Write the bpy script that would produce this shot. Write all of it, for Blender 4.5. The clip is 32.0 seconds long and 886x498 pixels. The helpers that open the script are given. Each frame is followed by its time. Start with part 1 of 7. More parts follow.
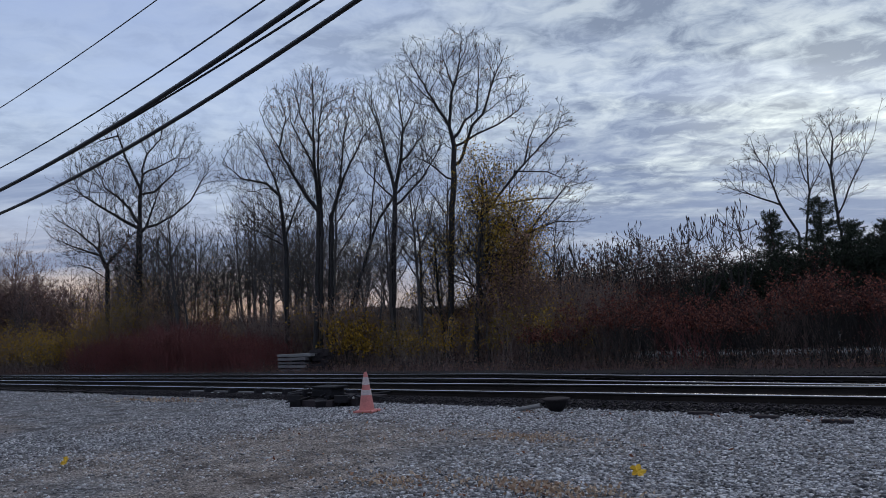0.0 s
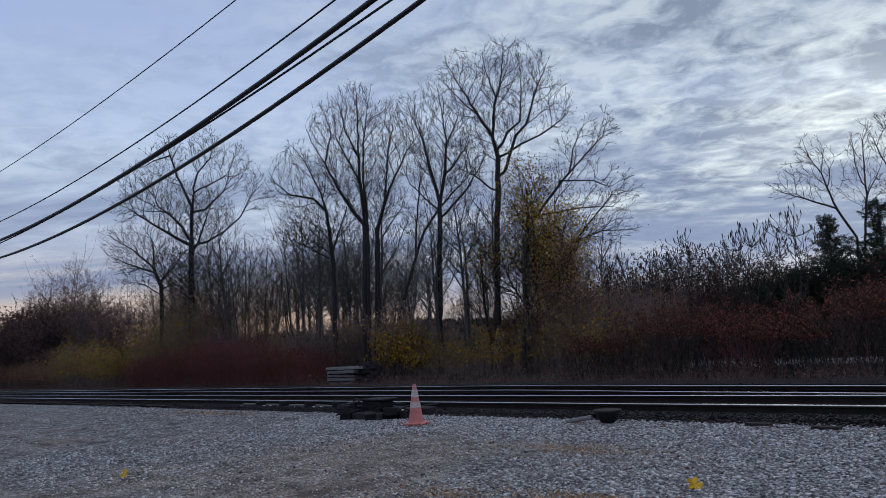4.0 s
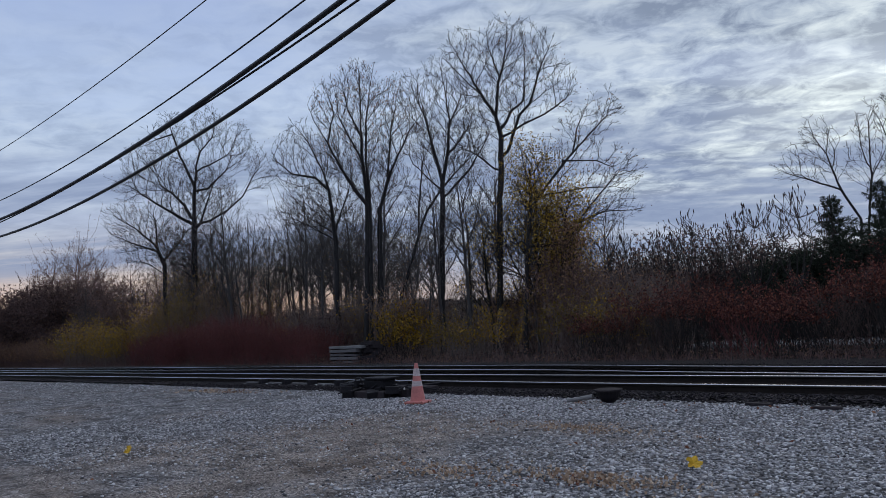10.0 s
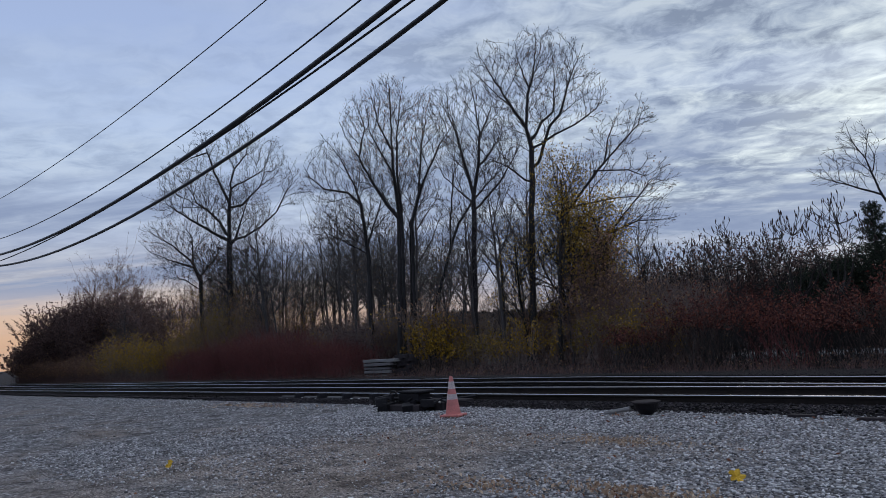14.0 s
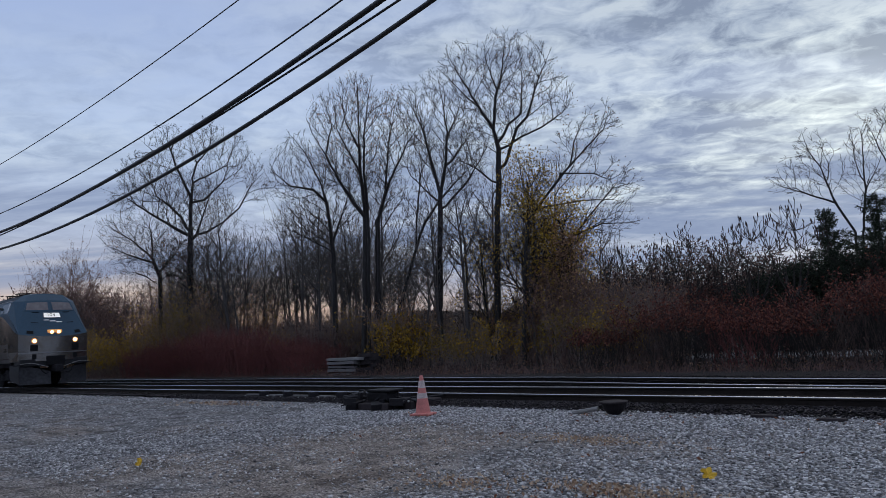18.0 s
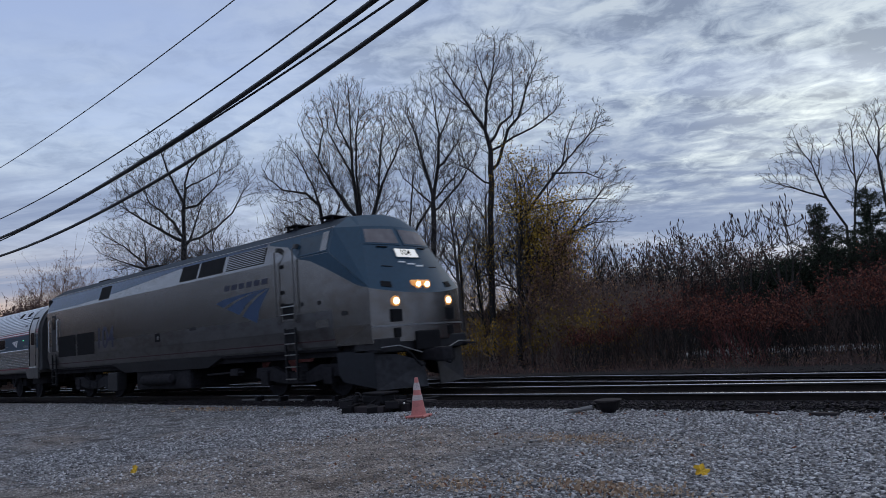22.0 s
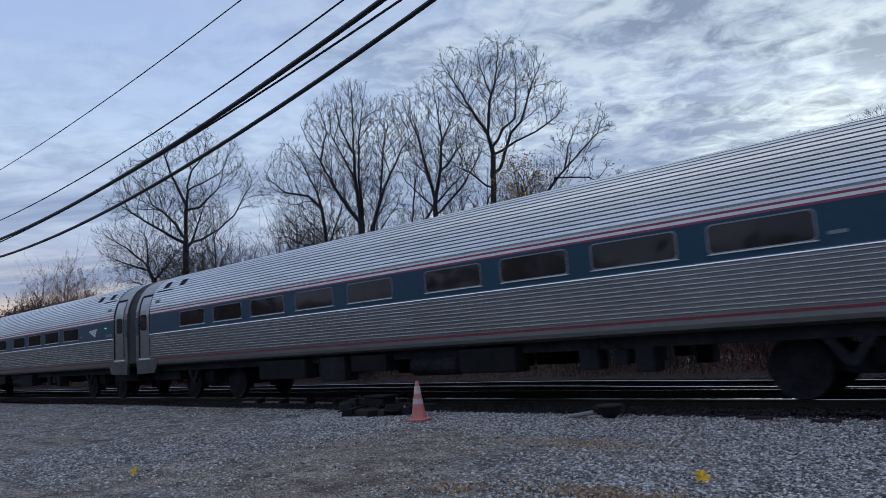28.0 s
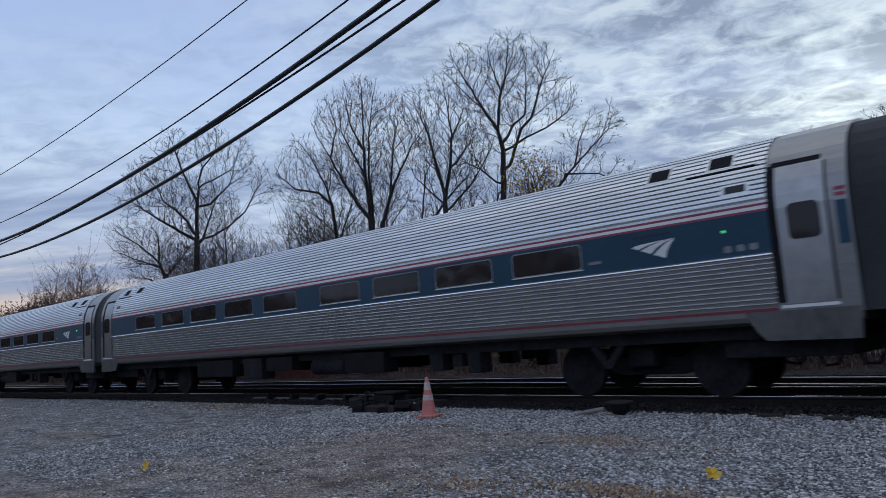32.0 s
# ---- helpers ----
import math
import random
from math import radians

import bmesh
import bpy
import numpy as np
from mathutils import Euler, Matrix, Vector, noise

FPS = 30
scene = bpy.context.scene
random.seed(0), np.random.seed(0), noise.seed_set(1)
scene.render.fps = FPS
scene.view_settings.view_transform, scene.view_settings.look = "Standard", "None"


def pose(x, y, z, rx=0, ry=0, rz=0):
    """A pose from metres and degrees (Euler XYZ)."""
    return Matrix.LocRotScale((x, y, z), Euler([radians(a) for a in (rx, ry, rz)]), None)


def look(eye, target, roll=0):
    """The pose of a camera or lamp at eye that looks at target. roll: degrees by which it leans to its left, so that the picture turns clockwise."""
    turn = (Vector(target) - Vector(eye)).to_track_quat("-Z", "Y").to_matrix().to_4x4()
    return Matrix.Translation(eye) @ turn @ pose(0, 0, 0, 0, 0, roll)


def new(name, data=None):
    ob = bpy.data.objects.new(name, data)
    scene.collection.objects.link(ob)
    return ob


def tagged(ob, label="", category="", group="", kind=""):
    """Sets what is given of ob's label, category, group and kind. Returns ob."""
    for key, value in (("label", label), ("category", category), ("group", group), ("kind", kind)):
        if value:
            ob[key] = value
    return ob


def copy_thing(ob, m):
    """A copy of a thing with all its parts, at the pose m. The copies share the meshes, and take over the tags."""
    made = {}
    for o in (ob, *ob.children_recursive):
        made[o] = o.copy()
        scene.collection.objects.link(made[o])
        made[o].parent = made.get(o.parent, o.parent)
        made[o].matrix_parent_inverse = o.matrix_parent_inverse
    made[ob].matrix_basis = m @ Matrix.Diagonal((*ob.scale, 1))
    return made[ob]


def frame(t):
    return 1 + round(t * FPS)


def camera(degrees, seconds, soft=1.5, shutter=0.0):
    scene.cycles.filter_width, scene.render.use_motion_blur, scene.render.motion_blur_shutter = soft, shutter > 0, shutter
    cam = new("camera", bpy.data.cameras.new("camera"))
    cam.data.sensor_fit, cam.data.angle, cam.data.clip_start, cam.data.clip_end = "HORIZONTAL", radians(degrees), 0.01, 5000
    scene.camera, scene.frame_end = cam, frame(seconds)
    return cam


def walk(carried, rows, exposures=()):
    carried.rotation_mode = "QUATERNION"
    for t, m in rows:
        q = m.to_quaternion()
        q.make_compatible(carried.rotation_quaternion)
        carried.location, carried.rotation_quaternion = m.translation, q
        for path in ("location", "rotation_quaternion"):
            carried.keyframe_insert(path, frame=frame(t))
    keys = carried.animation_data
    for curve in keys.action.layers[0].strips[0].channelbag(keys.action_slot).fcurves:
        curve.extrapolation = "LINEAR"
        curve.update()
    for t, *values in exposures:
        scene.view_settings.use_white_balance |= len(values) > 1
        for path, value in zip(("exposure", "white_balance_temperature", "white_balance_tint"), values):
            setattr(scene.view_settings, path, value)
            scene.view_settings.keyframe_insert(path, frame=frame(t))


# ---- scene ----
cam = camera(62.98, 32.0, soft=0.5, shutter=0.4)
walk(cam, [
    (0.0, look((0.046, 0.115, 1.352), (-12.670, 15.386, 3.612), -3.06)),
    (0.5, look((0.042, 0.117, 1.353), (-12.799, 15.271, 3.691), -3.39)),
    (1.0, look((0.040, 0.119, 1.354), (-12.972, 15.114, 3.766), -3.68)),
    (1.5, look((0.045, 0.113, 1.360), (-13.148, 14.944, 3.816), -3.82)),
    (2.0, look((0.055, 0.096, 1.361), (-13.295, 14.778, 3.855), -3.87)),
    (2.5, look((0.048, 0.092, 1.359), (-13.411, 14.670, 3.881), -3.85)),
    (3.0, look((0.046, 0.091, 1.362), (-13.475, 14.603, 3.926), -3.82)),
    (3.5, look((0.034, 0.101, 1.358), (-13.520, 14.575, 3.970), -3.73)),
    (5.5, look((0.031, 0.090, 1.353), (-13.746, 14.334, 4.054), -3.56)),
    (6.0, look((0.026, 0.087, 1.360), (-13.788, 14.303, 4.017), -3.52)),
    (6.5, look((0.029, 0.100, 1.349), (-13.771, 14.343, 3.933), -3.48)),
    (7.0, look((0.037, 0.099, 1.350), (-13.693, 14.434, 3.802), -3.44)),
    (7.5, look((0.036, 0.103, 1.359), (-13.622, 14.527, 3.678), -3.40)),
    (8.0, look((0.038, 0.100, 1.348), (-13.583, 14.573, 3.584), -3.32)),
    (8.5, look((0.028, 0.093, 1.348), (-13.595, 14.573, 3.531), -3.26)),
    (9.0, look((0.020, 0.109, 1.351), (-13.636, 14.563, 3.499), -3.29)),
    (9.5, look((0.022, 0.111, 1.347), (-13.672, 14.531, 3.475), -3.32)),
    (10.0, look((0.029, 0.120, 1.343), (-13.698, 14.511, 3.454), -3.42)),
    (10.5, look((0.026, 0.127, 1.349), (-13.740, 14.481, 3.458), -3.51)),
    (11.0, look((0.029, 0.116, 1.346), (-13.807, 14.398, 3.491), -3.61)),
    (11.5, look((0.035, 0.106, 1.351), (-13.905, 14.274, 3.574), -3.80)),
    (12.0, look((0.029, 0.098, 1.360), (-14.017, 14.148, 3.658), -3.98)),
    (12.5, look((0.031, 0.092, 1.353), (-14.114, 14.031, 3.723), -4.05)),
    (13.0, look((0.020, 0.100, 1.355), (-14.198, 13.957, 3.767), -4.09)),
    (13.5, look((0.029, 0.087, 1.357), (-14.232, 13.895, 3.803), -4.02)),
    (14.0, look((0.030, 0.082, 1.353), (-14.265, 13.844, 3.856), -4.00)),
    (14.5, look((0.023, 0.078, 1.357), (-14.305, 13.797, 3.905), -3.94)),
    (16.5, look((-0.027, 0.016, 1.358), (-14.140, 13.982, 3.759), -3.35)),
    (17.0, look((-0.121, -0.095, 1.366), (-13.984, 14.126, 3.729), -3.36)),
    (17.5, look((-0.093, -0.107, 1.379), (-13.753, 14.308, 3.749), -3.34)),
    (18.0, look((-0.061, -0.104, 1.366), (-13.609, 14.409, 3.782), -3.40)),
    (18.5, look((-0.051, -0.099, 1.366), (-13.588, 14.425, 3.772), -3.50)),
    (19.0, look((-0.036, -0.098, 1.362), (-13.622, 14.388, 3.724), -3.75)),
    (19.5, look((-0.033, -0.094, 1.359), (-13.641, 14.381, 3.661), -3.96)),
    (20.0, look((-0.025, -0.098, 1.360), (-13.610, 14.404, 3.623), -4.12)),
    (20.5, look((-0.022, -0.104, 1.360), (-13.564, 14.437, 3.636), -4.26)),
    (21.0, look((-0.015, -0.105, 1.361), (-13.509, 14.471, 3.699), -4.34)),
    (21.5, look((-0.018, -0.098, 1.360), (-13.477, 14.501, 3.757), -4.41)),
    (22.0, look((-0.016, -0.102, 1.369), (-13.450, 14.512, 3.812), -4.44)),
    (22.5, look((-0.014, -0.105, 1.365), (-13.439, 14.507, 3.864), -4.39)),
    (23.0, look((-0.006, -0.106, 1.364), (-13.436, 14.493, 3.916), -4.28)),
    (23.5, look((-0.012, -0.104, 1.366), (-13.452, 14.477, 3.968), -4.24)),
    (24.0, look((-0.016, -0.114, 1.369), (-13.467, 14.450, 4.007), -4.14)),
    (24.5, look((-0.021, -0.102, 1.372), (-13.480, 14.453, 4.016), -4.09)),
    (25.0, look((-0.027, -0.081, 1.365), (-13.482, 14.479, 4.003), -4.14)),
    (25.5, look((-0.019, -0.096, 1.369), (-13.454, 14.487, 3.982), -4.09)),
    (27.5, look((-0.021, -0.100, 1.366), (-13.466, 14.483, 3.928), -4.01)),
    (28.0, look((-0.022, -0.093, 1.369), (-13.478, 14.483, 3.913), -3.99)),
    (28.5, look((-0.025, -0.099, 1.367), (-13.505, 14.456, 3.907), -3.89)),
    (29.0, look((-0.033, -0.087, 1.368), (-13.559, 14.424, 3.916), -3.82)),
    (29.5, look((-0.022, -0.090, 1.368), (-13.625, 14.345, 3.935), -3.77)),
    (30.0, look((-0.023, -0.102, 1.371), (-13.685, 14.275, 3.947), -3.73)),
    (30.5, look((-0.033, -0.103, 1.369), (-13.729, 14.244, 3.935), -3.72)),
    (31.0, look((-0.030, -0.096, 1.367), (-13.748, 14.235, 3.901), -3.81)),
    (31.5, look((-0.034, -0.087, 1.366), (-13.742, 14.261, 3.860), -3.87)),
    (32.0, look((-0.026, -0.088, 1.365), (-13.694, 14.303, 3.836), -3.89)),
], exposures=[(0.0, 0.0, 6500, 10), (23.0, 0.0, 6500, 10), (25.0, 0.12, 6330, 8), (32.0, 0.12, 6330, 8)])

# ---- sky and light ----
SUN_DIR = Vector((-0.24, 1.08, 0.30)).normalized()
world = bpy.data.worlds.new("sky")
scene.world = world
world.use_nodes = True
wn, wl = world.node_tree.nodes, world.node_tree.links
wn.clear()


def wnode(kind, **kw):
    n = wn.new(kind)
    for k, v in kw.items():
        if k == "op":
            n.operation = v
        elif k == "blend":
            n.blend_type = v
        else:
            n.inputs[int(k[1:])].default_value = v
    return n


def ramp(n, stops):
    els = n.color_ramp.elements
    while len(els) < len(stops):
        els.new(0.5)
    for e, (p, c) in zip(els, stops):
        e.position, e.color = p, (*c, 1)
    return n


def build_sky():
    tex = wn.new("ShaderNodeTexCoord")
    sep = wn.new("ShaderNodeSeparateXYZ")
    wl.new(tex.outputs["Generated"], sep.inputs[0])
    # clouds lie on a flat layer overhead
    zc = wnode("ShaderNodeMath", op="MAXIMUM", i1=0.0)
    wl.new(sep.outputs[2], zc.inputs[0])
    za = wnode("ShaderNodeMath", op="ADD", i1=0.10)
    wl.new(zc.outputs[0], za.inputs[0])
    flat = []
    for k in (0, 1):
        d = wnode("ShaderNodeMath", op="DIVIDE")
        wl.new(sep.outputs[k], d.inputs[0])
        wl.new(za.outputs[0], d.inputs[1])
        flat.append(d)
    com = wn.new("ShaderNodeCombineXYZ")
    wl.new(flat[0].outputs[0], com.inputs[0])
    wl.new(flat[1].outputs[0], com.inputs[1])

    def layer(scale, loc, size, detail, rough, dist, rot=0.0):
        mp = wn.new("ShaderNodeMapping")
        mp.vector_type = "TEXTURE"
        mp.inputs["Scale"].default_value = (*scale, 1)
        mp.inputs["Location"].default_value = (*loc, 0)
        mp.inputs["Rotation"].default_value = (0, 0, rot)
        wl.new(com.outputs[0], mp.inputs[0])
        nz = wn.new("ShaderNodeTexNoise")
        nz.inputs["Scale"].default_value = size
        nz.inputs["Detail"].default_value = detail
        nz.inputs["Roughness"].default_value = rough
        nz.inputs["Distortion"].default_value = dist
        wl.new(mp.outputs[0], nz.inputs["Vector"])
        return nz

    veil = layer((2.2, 1.0), (1.3, 0.4), 0.8, 6, 0.6, 0.2, 0.75)
    fine = layer((1.1, 1.0), (4.1, 2.2), 9.0, 9, 0.60, 0.5, 0.7)
    broad = layer((1.1, 1.0), (2.6, 0.9), 3.0, 8, 0.58, 0.5, 0.7)
    ripples = wnode("ShaderNodeMix", i0=0.45)
    wl.new(fine.outputs["Fac"], ripples.inputs[2])
    wl.new(broad.outputs["Fac"], ripples.inputs[3])
    banks = layer((3.0, 1.0), (7.7, 5.0), 1.1, 7, 0.6, 0.15, 0.75)
    # how far round towards the bright side
    dot = wn.new("ShaderNodeVectorMath")
    dot.operation = "DOT_PRODUCT"
    wl.new(tex.outputs["Generated"], dot.inputs[0])
    dot.inputs[1].default_value = (-0.12, 0.96, 0.16)
    side = ramp(wn.new("ShaderNodeValToRGB"), [(0.56, (0, 0, 0)), (0.97, (1, 1, 1))])
    wl.new(dot.outputs["Value"], side.inputs[0])
    # clear sky between the clouds
    sky = wn.new("ShaderNodeTexSky")
    sky.sky_type, sky.sun_disc = "NISHITA", False
    sky.sun_elevation = math.asin(SUN_DIR.z)
    sky.sun_rotation = math.atan2(SUN_DIR.x, SUN_DIR.y)
    sky.air_density, sky.dust_density, sky.ozone_density = 1.0, 1.5, 2.5
    tone = wnode("ShaderNodeMix")
    tone.data_type, tone.blend_type = "RGBA", "MULTIPLY"
    tone.inputs[0].default_value = 1.0
    tone.inputs[7].default_value = (0.9, 1.0, 1.2, 1)
    wl.new(sky.outputs[0], tone.inputs[6])
    clear_grad = ramp(wn.new("ShaderNodeValToRGB"),
                      [(0.0, (6.2, 3.6, 2.2)), (0.05, (7.4, 5.0, 3.6)), (0.10, (6.4, 5.9, 5.8)), (0.15, (4.6, 5.2, 6.8)),
                       (0.25, (5.5, 6.8, 9.1)), (0.40, (3.9, 5.0, 7.6)), (0.60, (3.2, 4.0, 6.2)), (0.75, (5.5, 6.2, 7.8)), (1.0, (8.5, 9.2, 10.4))])
    wl.new(sep.outputs[2], clear_grad.inputs[0])
    cool_grad = ramp(wn.new("ShaderNodeValToRGB"),
                     [(0.0, (2.9, 3.2, 4.2)), (0.06, (3.4, 3.9, 5.2)), (0.12, (4.1, 4.7, 6.2)), (0.17, (4.8, 5.5, 7.1)), (0.26, (5.5, 6.7, 9.0)),
                      (0.40, (4.3, 5.4, 8.0)), (0.60, (3.5, 4.3, 6.5)), (0.75, (5.5, 6.2, 7.8)), (1.0, (8.5, 9.2, 10.4))])
    wl.new(sep.outputs[2], cool_grad.inputs[0])
    west = wn.new("ShaderNodeVectorMath")
    west.operation = "DOT_PRODUCT"
    wl.new(tex.outputs["Generated"], west.inputs[0])
    west.inputs[1].default_value = (-0.97, 0.24, 0.0)
    westm = ramp(wn.new("ShaderNodeValToRGB"), [(0.74, (0, 0, 0)), (0.94, (1, 1, 1))])
    wl.new(west.outputs["Value"], westm.inputs[0])
    horizon = wnode("ShaderNodeMix")
    horizon.data_type = "RGBA"
    wl.new(westm.outputs[0], horizon.inputs[0])
    wl.new(cool_grad.outputs[0], horizon.inputs[6])
    wl.new(clear_grad.outputs[0], horizon.inputs[7])
    clear = wnode("ShaderNodeMix")
    clear.data_type = "RGBA"
    clear.inputs[0].default_value = 0.93
    wl.new(tone.outputs[2], clear.inputs[6])
    wl.new(horizon.outputs[2], clear.inputs[7])
    # cloud tones: thick grey blue, thin pale
    thick = ramp(wn.new("ShaderNodeValToRGB"),
                 [(0.42, (2.4, 3.0, 4.15)), (0.50, (3.9, 4.7, 5.95)), (0.58, (5.2, 6.0, 7.0))])
    wl.new(ripples.outputs[0], thick.inputs[0])
    lift = wnode("ShaderNodeMix")
    lift.data_type, lift.blend_type = "RGBA", "ADD"
    belt = ramp(wn.new("ShaderNodeValToRGB"), [(0.10, (0, 0, 0)), (0.18, (1, 1, 1)), (0.26, (0.9, 0.9, 0.9)), (0.36, (0.14, 0.14, 0.14)), (0.55, (0.04, 0.04, 0.04))])
    wl.new(sep.outputs[2], belt.inputs[0])
    gl = wnode("ShaderNodeMath", op="MULTIPLY")
    wl.new(side.outputs[0], gl.inputs[0])
    wl.new(belt.outputs[0], gl.inputs[1])
    wl.new(gl.outputs[0], lift.inputs[0])
    wl.new(thick.outputs[0], lift.inputs[6])
    glow = ramp(wn.new("ShaderNodeValToRGB"),
                [(0.42, (0.0, 0.0, 0.1)), (0.53, (1.5, 1.6, 1.2)), (0.64, (4.2, 4.4, 3.5))])
    wl.new(ripples.outputs[0], glow.inputs[0])
    wl.new(glow.outputs[0], lift.inputs[7])
    gap = wn.new("ShaderNodeVectorMath")
    gap.operation = "DOT_PRODUCT"
    wl.new(tex.outputs["Generated"], gap.inputs[0])
    gap.inputs[1].default_value = Vector((-0.20, 0.965, 0.15)).normalized()
    gapm = ramp(wn.new("ShaderNodeValToRGB"), [(0.975, (0, 0, 0)), (0.999, (1, 1, 1))])
    wl.new(gap.outputs["Value"], gapm.inputs[0])
    bright = wnode("ShaderNodeMix")
    bright.data_type, bright.blend_type = "RGBA", "ADD"
    bright.inputs[7].default_value = (2.6, 2.6, 1.9, 1)
    wl.new(gapm.outputs[0], bright.inputs[0])
    wl.new(lift.outputs[2], bright.inputs[6])
    cover = ramp(wn.new("ShaderNodeValToRGB"), [(0.42, (0, 0, 0)), (0.60, (1, 1, 1))])
    wl.new(veil.outputs["Fac"], cover.inputs[0])
    cov2 = wnode("ShaderNodeMath", op="ADD")
    sidek = wnode("ShaderNodeMath", op="MULTIPLY", i1=0.75)
    wl.new(side.outputs[0], sidek.inputs[0])
    covk = wnode("ShaderNodeMath", op="MULTIPLY", i1=0.5)
    wl.new(cover.outputs[0], covk.inputs[0])
    wl.new(covk.outputs[0], cov2.inputs[0])
    wl.new(sidek.outputs[0], cov2.inputs[1])
    cov2.use_clamp = True
    rise = ramp(wn.new("ShaderNodeValToRGB"), [(0.07, (0.25, 0.25, 0.25)), (0.16, (1, 1, 1))])
    wl.new(sep.outputs[2], rise.inputs[0])
    cov3 = wnode("ShaderNodeMath", op="MULTIPLY")
    wl.new(cov2.outputs[0], cov3.inputs[0])
    wl.new(rise.outputs[0], cov3.inputs[1])
    mixed = wnode("ShaderNodeMix")
    mixed.data_type = "RGBA"
    wl.new(cov3.outputs[0], mixed.inputs[0])
    wl.new(clear.outputs[2], mixed.inputs[6])
    wl.new(bright.outputs[2], mixed.inputs[7])
    # low grey banks near the horizon
    low = ramp(wn.new("ShaderNodeValToRGB"), [(0.05, (0, 0, 0)), (0.10, (1, 1, 1)), (0.20, (1, 1, 1)), (0.32, (0, 0, 0))])
    wl.new(sep.outputs[2], low.inputs[0])
    bankm = ramp(wn.new("ShaderNodeValToRGB"), [(0.42, (0, 0, 0)), (0.55, (1, 1, 1))])
    wl.new(banks.outputs["Fac"], bankm.inputs[0])
    lowm = wnode("ShaderNodeMath", op="MULTIPLY")
    wl.new(low.outputs[0], lowm.inputs[0])
    wl.new(bankm.outputs[0], lowm.inputs[1])
    lowk = wnode("ShaderNodeMath", op="MULTIPLY", i1=0.85)
    wl.new(lowm.outputs[0], lowk.inputs[0])
    last = wnode("ShaderNodeMix")
    last.data_type = "RGBA"
    last.inputs[7].default_value = (2.5, 3.2, 4.9, 1)
    wl.new(lowk.outputs[0], last.inputs[0])
    wl.new(mixed.outputs[2], last.inputs[6])
    bg = wn.new("ShaderNodeBackground")
    bg.inputs["Strength"].default_value = 0.10
    wl.new(last.outputs[2], bg.inputs[0])
    out = wn.new("ShaderNodeOutputWorld")
    wl.new(bg.outputs[0], out.inputs[0])


build_sky()
sun = new("sun", bpy.data.lights.new("sun", "SUN"))
sun.data.energy, sun.data.angle, sun.data.color = 0.5, radians(25), (1.0, 0.94, 0.86)
sun.matrix_world = look(SUN_DIR * 50, (0, 0, 0))


# ---- materials ----
def material(name, base, rough=0.7, metal=0.0, vary=0.25, scale=3.0, fine=40.0, bump=0.0, bump_scale=60.0, tint=None,
             emit=None, strength=0.0, coat=0.0, spec=0.5, per_object=0.0, stretch=(1, 1, 1)):
    """Principled surface whose colour wanders at two scales, with fine relief."""
    m = bpy.data.materials.new(name)
    m.use_nodes = True
    nt, ns = m.node_tree, m.node_tree.nodes
    b = ns["Principled BSDF"]
    b.inputs["Roughness"].default_value, b.inputs["Metallic"].default_value = rough, metal
    b.inputs["Specular IOR Level"].default_value, b.inputs["Coat Weight"].default_value = spec, coat
    tc = ns.new("ShaderNodeTexCoord")
    mp = ns.new("ShaderNodeMapping")
    mp.inputs["Scale"].default_value = stretch
    nt.links.new(tc.outputs["Object"], mp.inputs[0])
    big, small = ns.new("ShaderNodeTexNoise"), ns.new("ShaderNodeTexNoise")
    for n, s, d in ((big, scale, 5), (small, fine, 6)):
        n.inputs["Scale"].default_value, n.inputs["Detail"].default_value = s, d
        nt.links.new(mp.outputs[0], n.inputs["Vector"])
    avg = ns.new("ShaderNodeMath")
    avg.operation = "ADD"
    nt.links.new(big.outputs["Fac"], avg.inputs[0])
    nt.links.new(small.outputs["Fac"], avg.inputs[1])
    fac = avg.outputs[0]
    if per_object:
        info = ns.new("ShaderNodeObjectInfo")
        k = ns.new("ShaderNodeMath")
        k.operation = "MULTIPLY_ADD"
        nt.links.new(info.outputs["Random"], k.inputs[0])
        k.inputs[1].default_value = per_object
        nt.links.new(fac, k.inputs[2])
        fac = k.outputs[0]
    rp = ns.new("ShaderNodeValToRGB")
    t = tint or tuple(c * (1 - vary) for c in base)
    u = tuple(min(1, c * (1 + vary)) for c in base)
    ramp(rp, [(0.36, t), (0.5, base), (0.66, u)])
    half = ns.new("ShaderNodeMath")
    half.operation = "MULTIPLY"
    half.inputs[1].default_value = 0.5
    nt.links.new(fac, half.inputs[0])
    nt.links.new(half.outputs[0], rp.inputs[0])
    nt.links.new(rp.outputs[0], b.inputs["Base Color"])
    if bump:
        bn = ns.new("ShaderNodeTexNoise")
        bn.inputs["Scale"].default_value, bn.inputs["Detail"].default_value = bump_scale, 4
        nt.links.new(mp.outputs[0], bn.inputs["Vector"])
        bp = ns.new("ShaderNodeBump")
        bp.inputs["Strength"].default_value, bp.inputs["Distance"].default_value = bump, 0.01
        nt.links.new(bn.outputs["Fac"], bp.inputs["Height"])
        nt.links.new(bp.outputs[0], b.inputs["Normal"])
    if emit:
        b.inputs["Emission Color"].default_value = (*emit, 1)
        b.inputs["Emission Strength"].default_value = strength
    return m


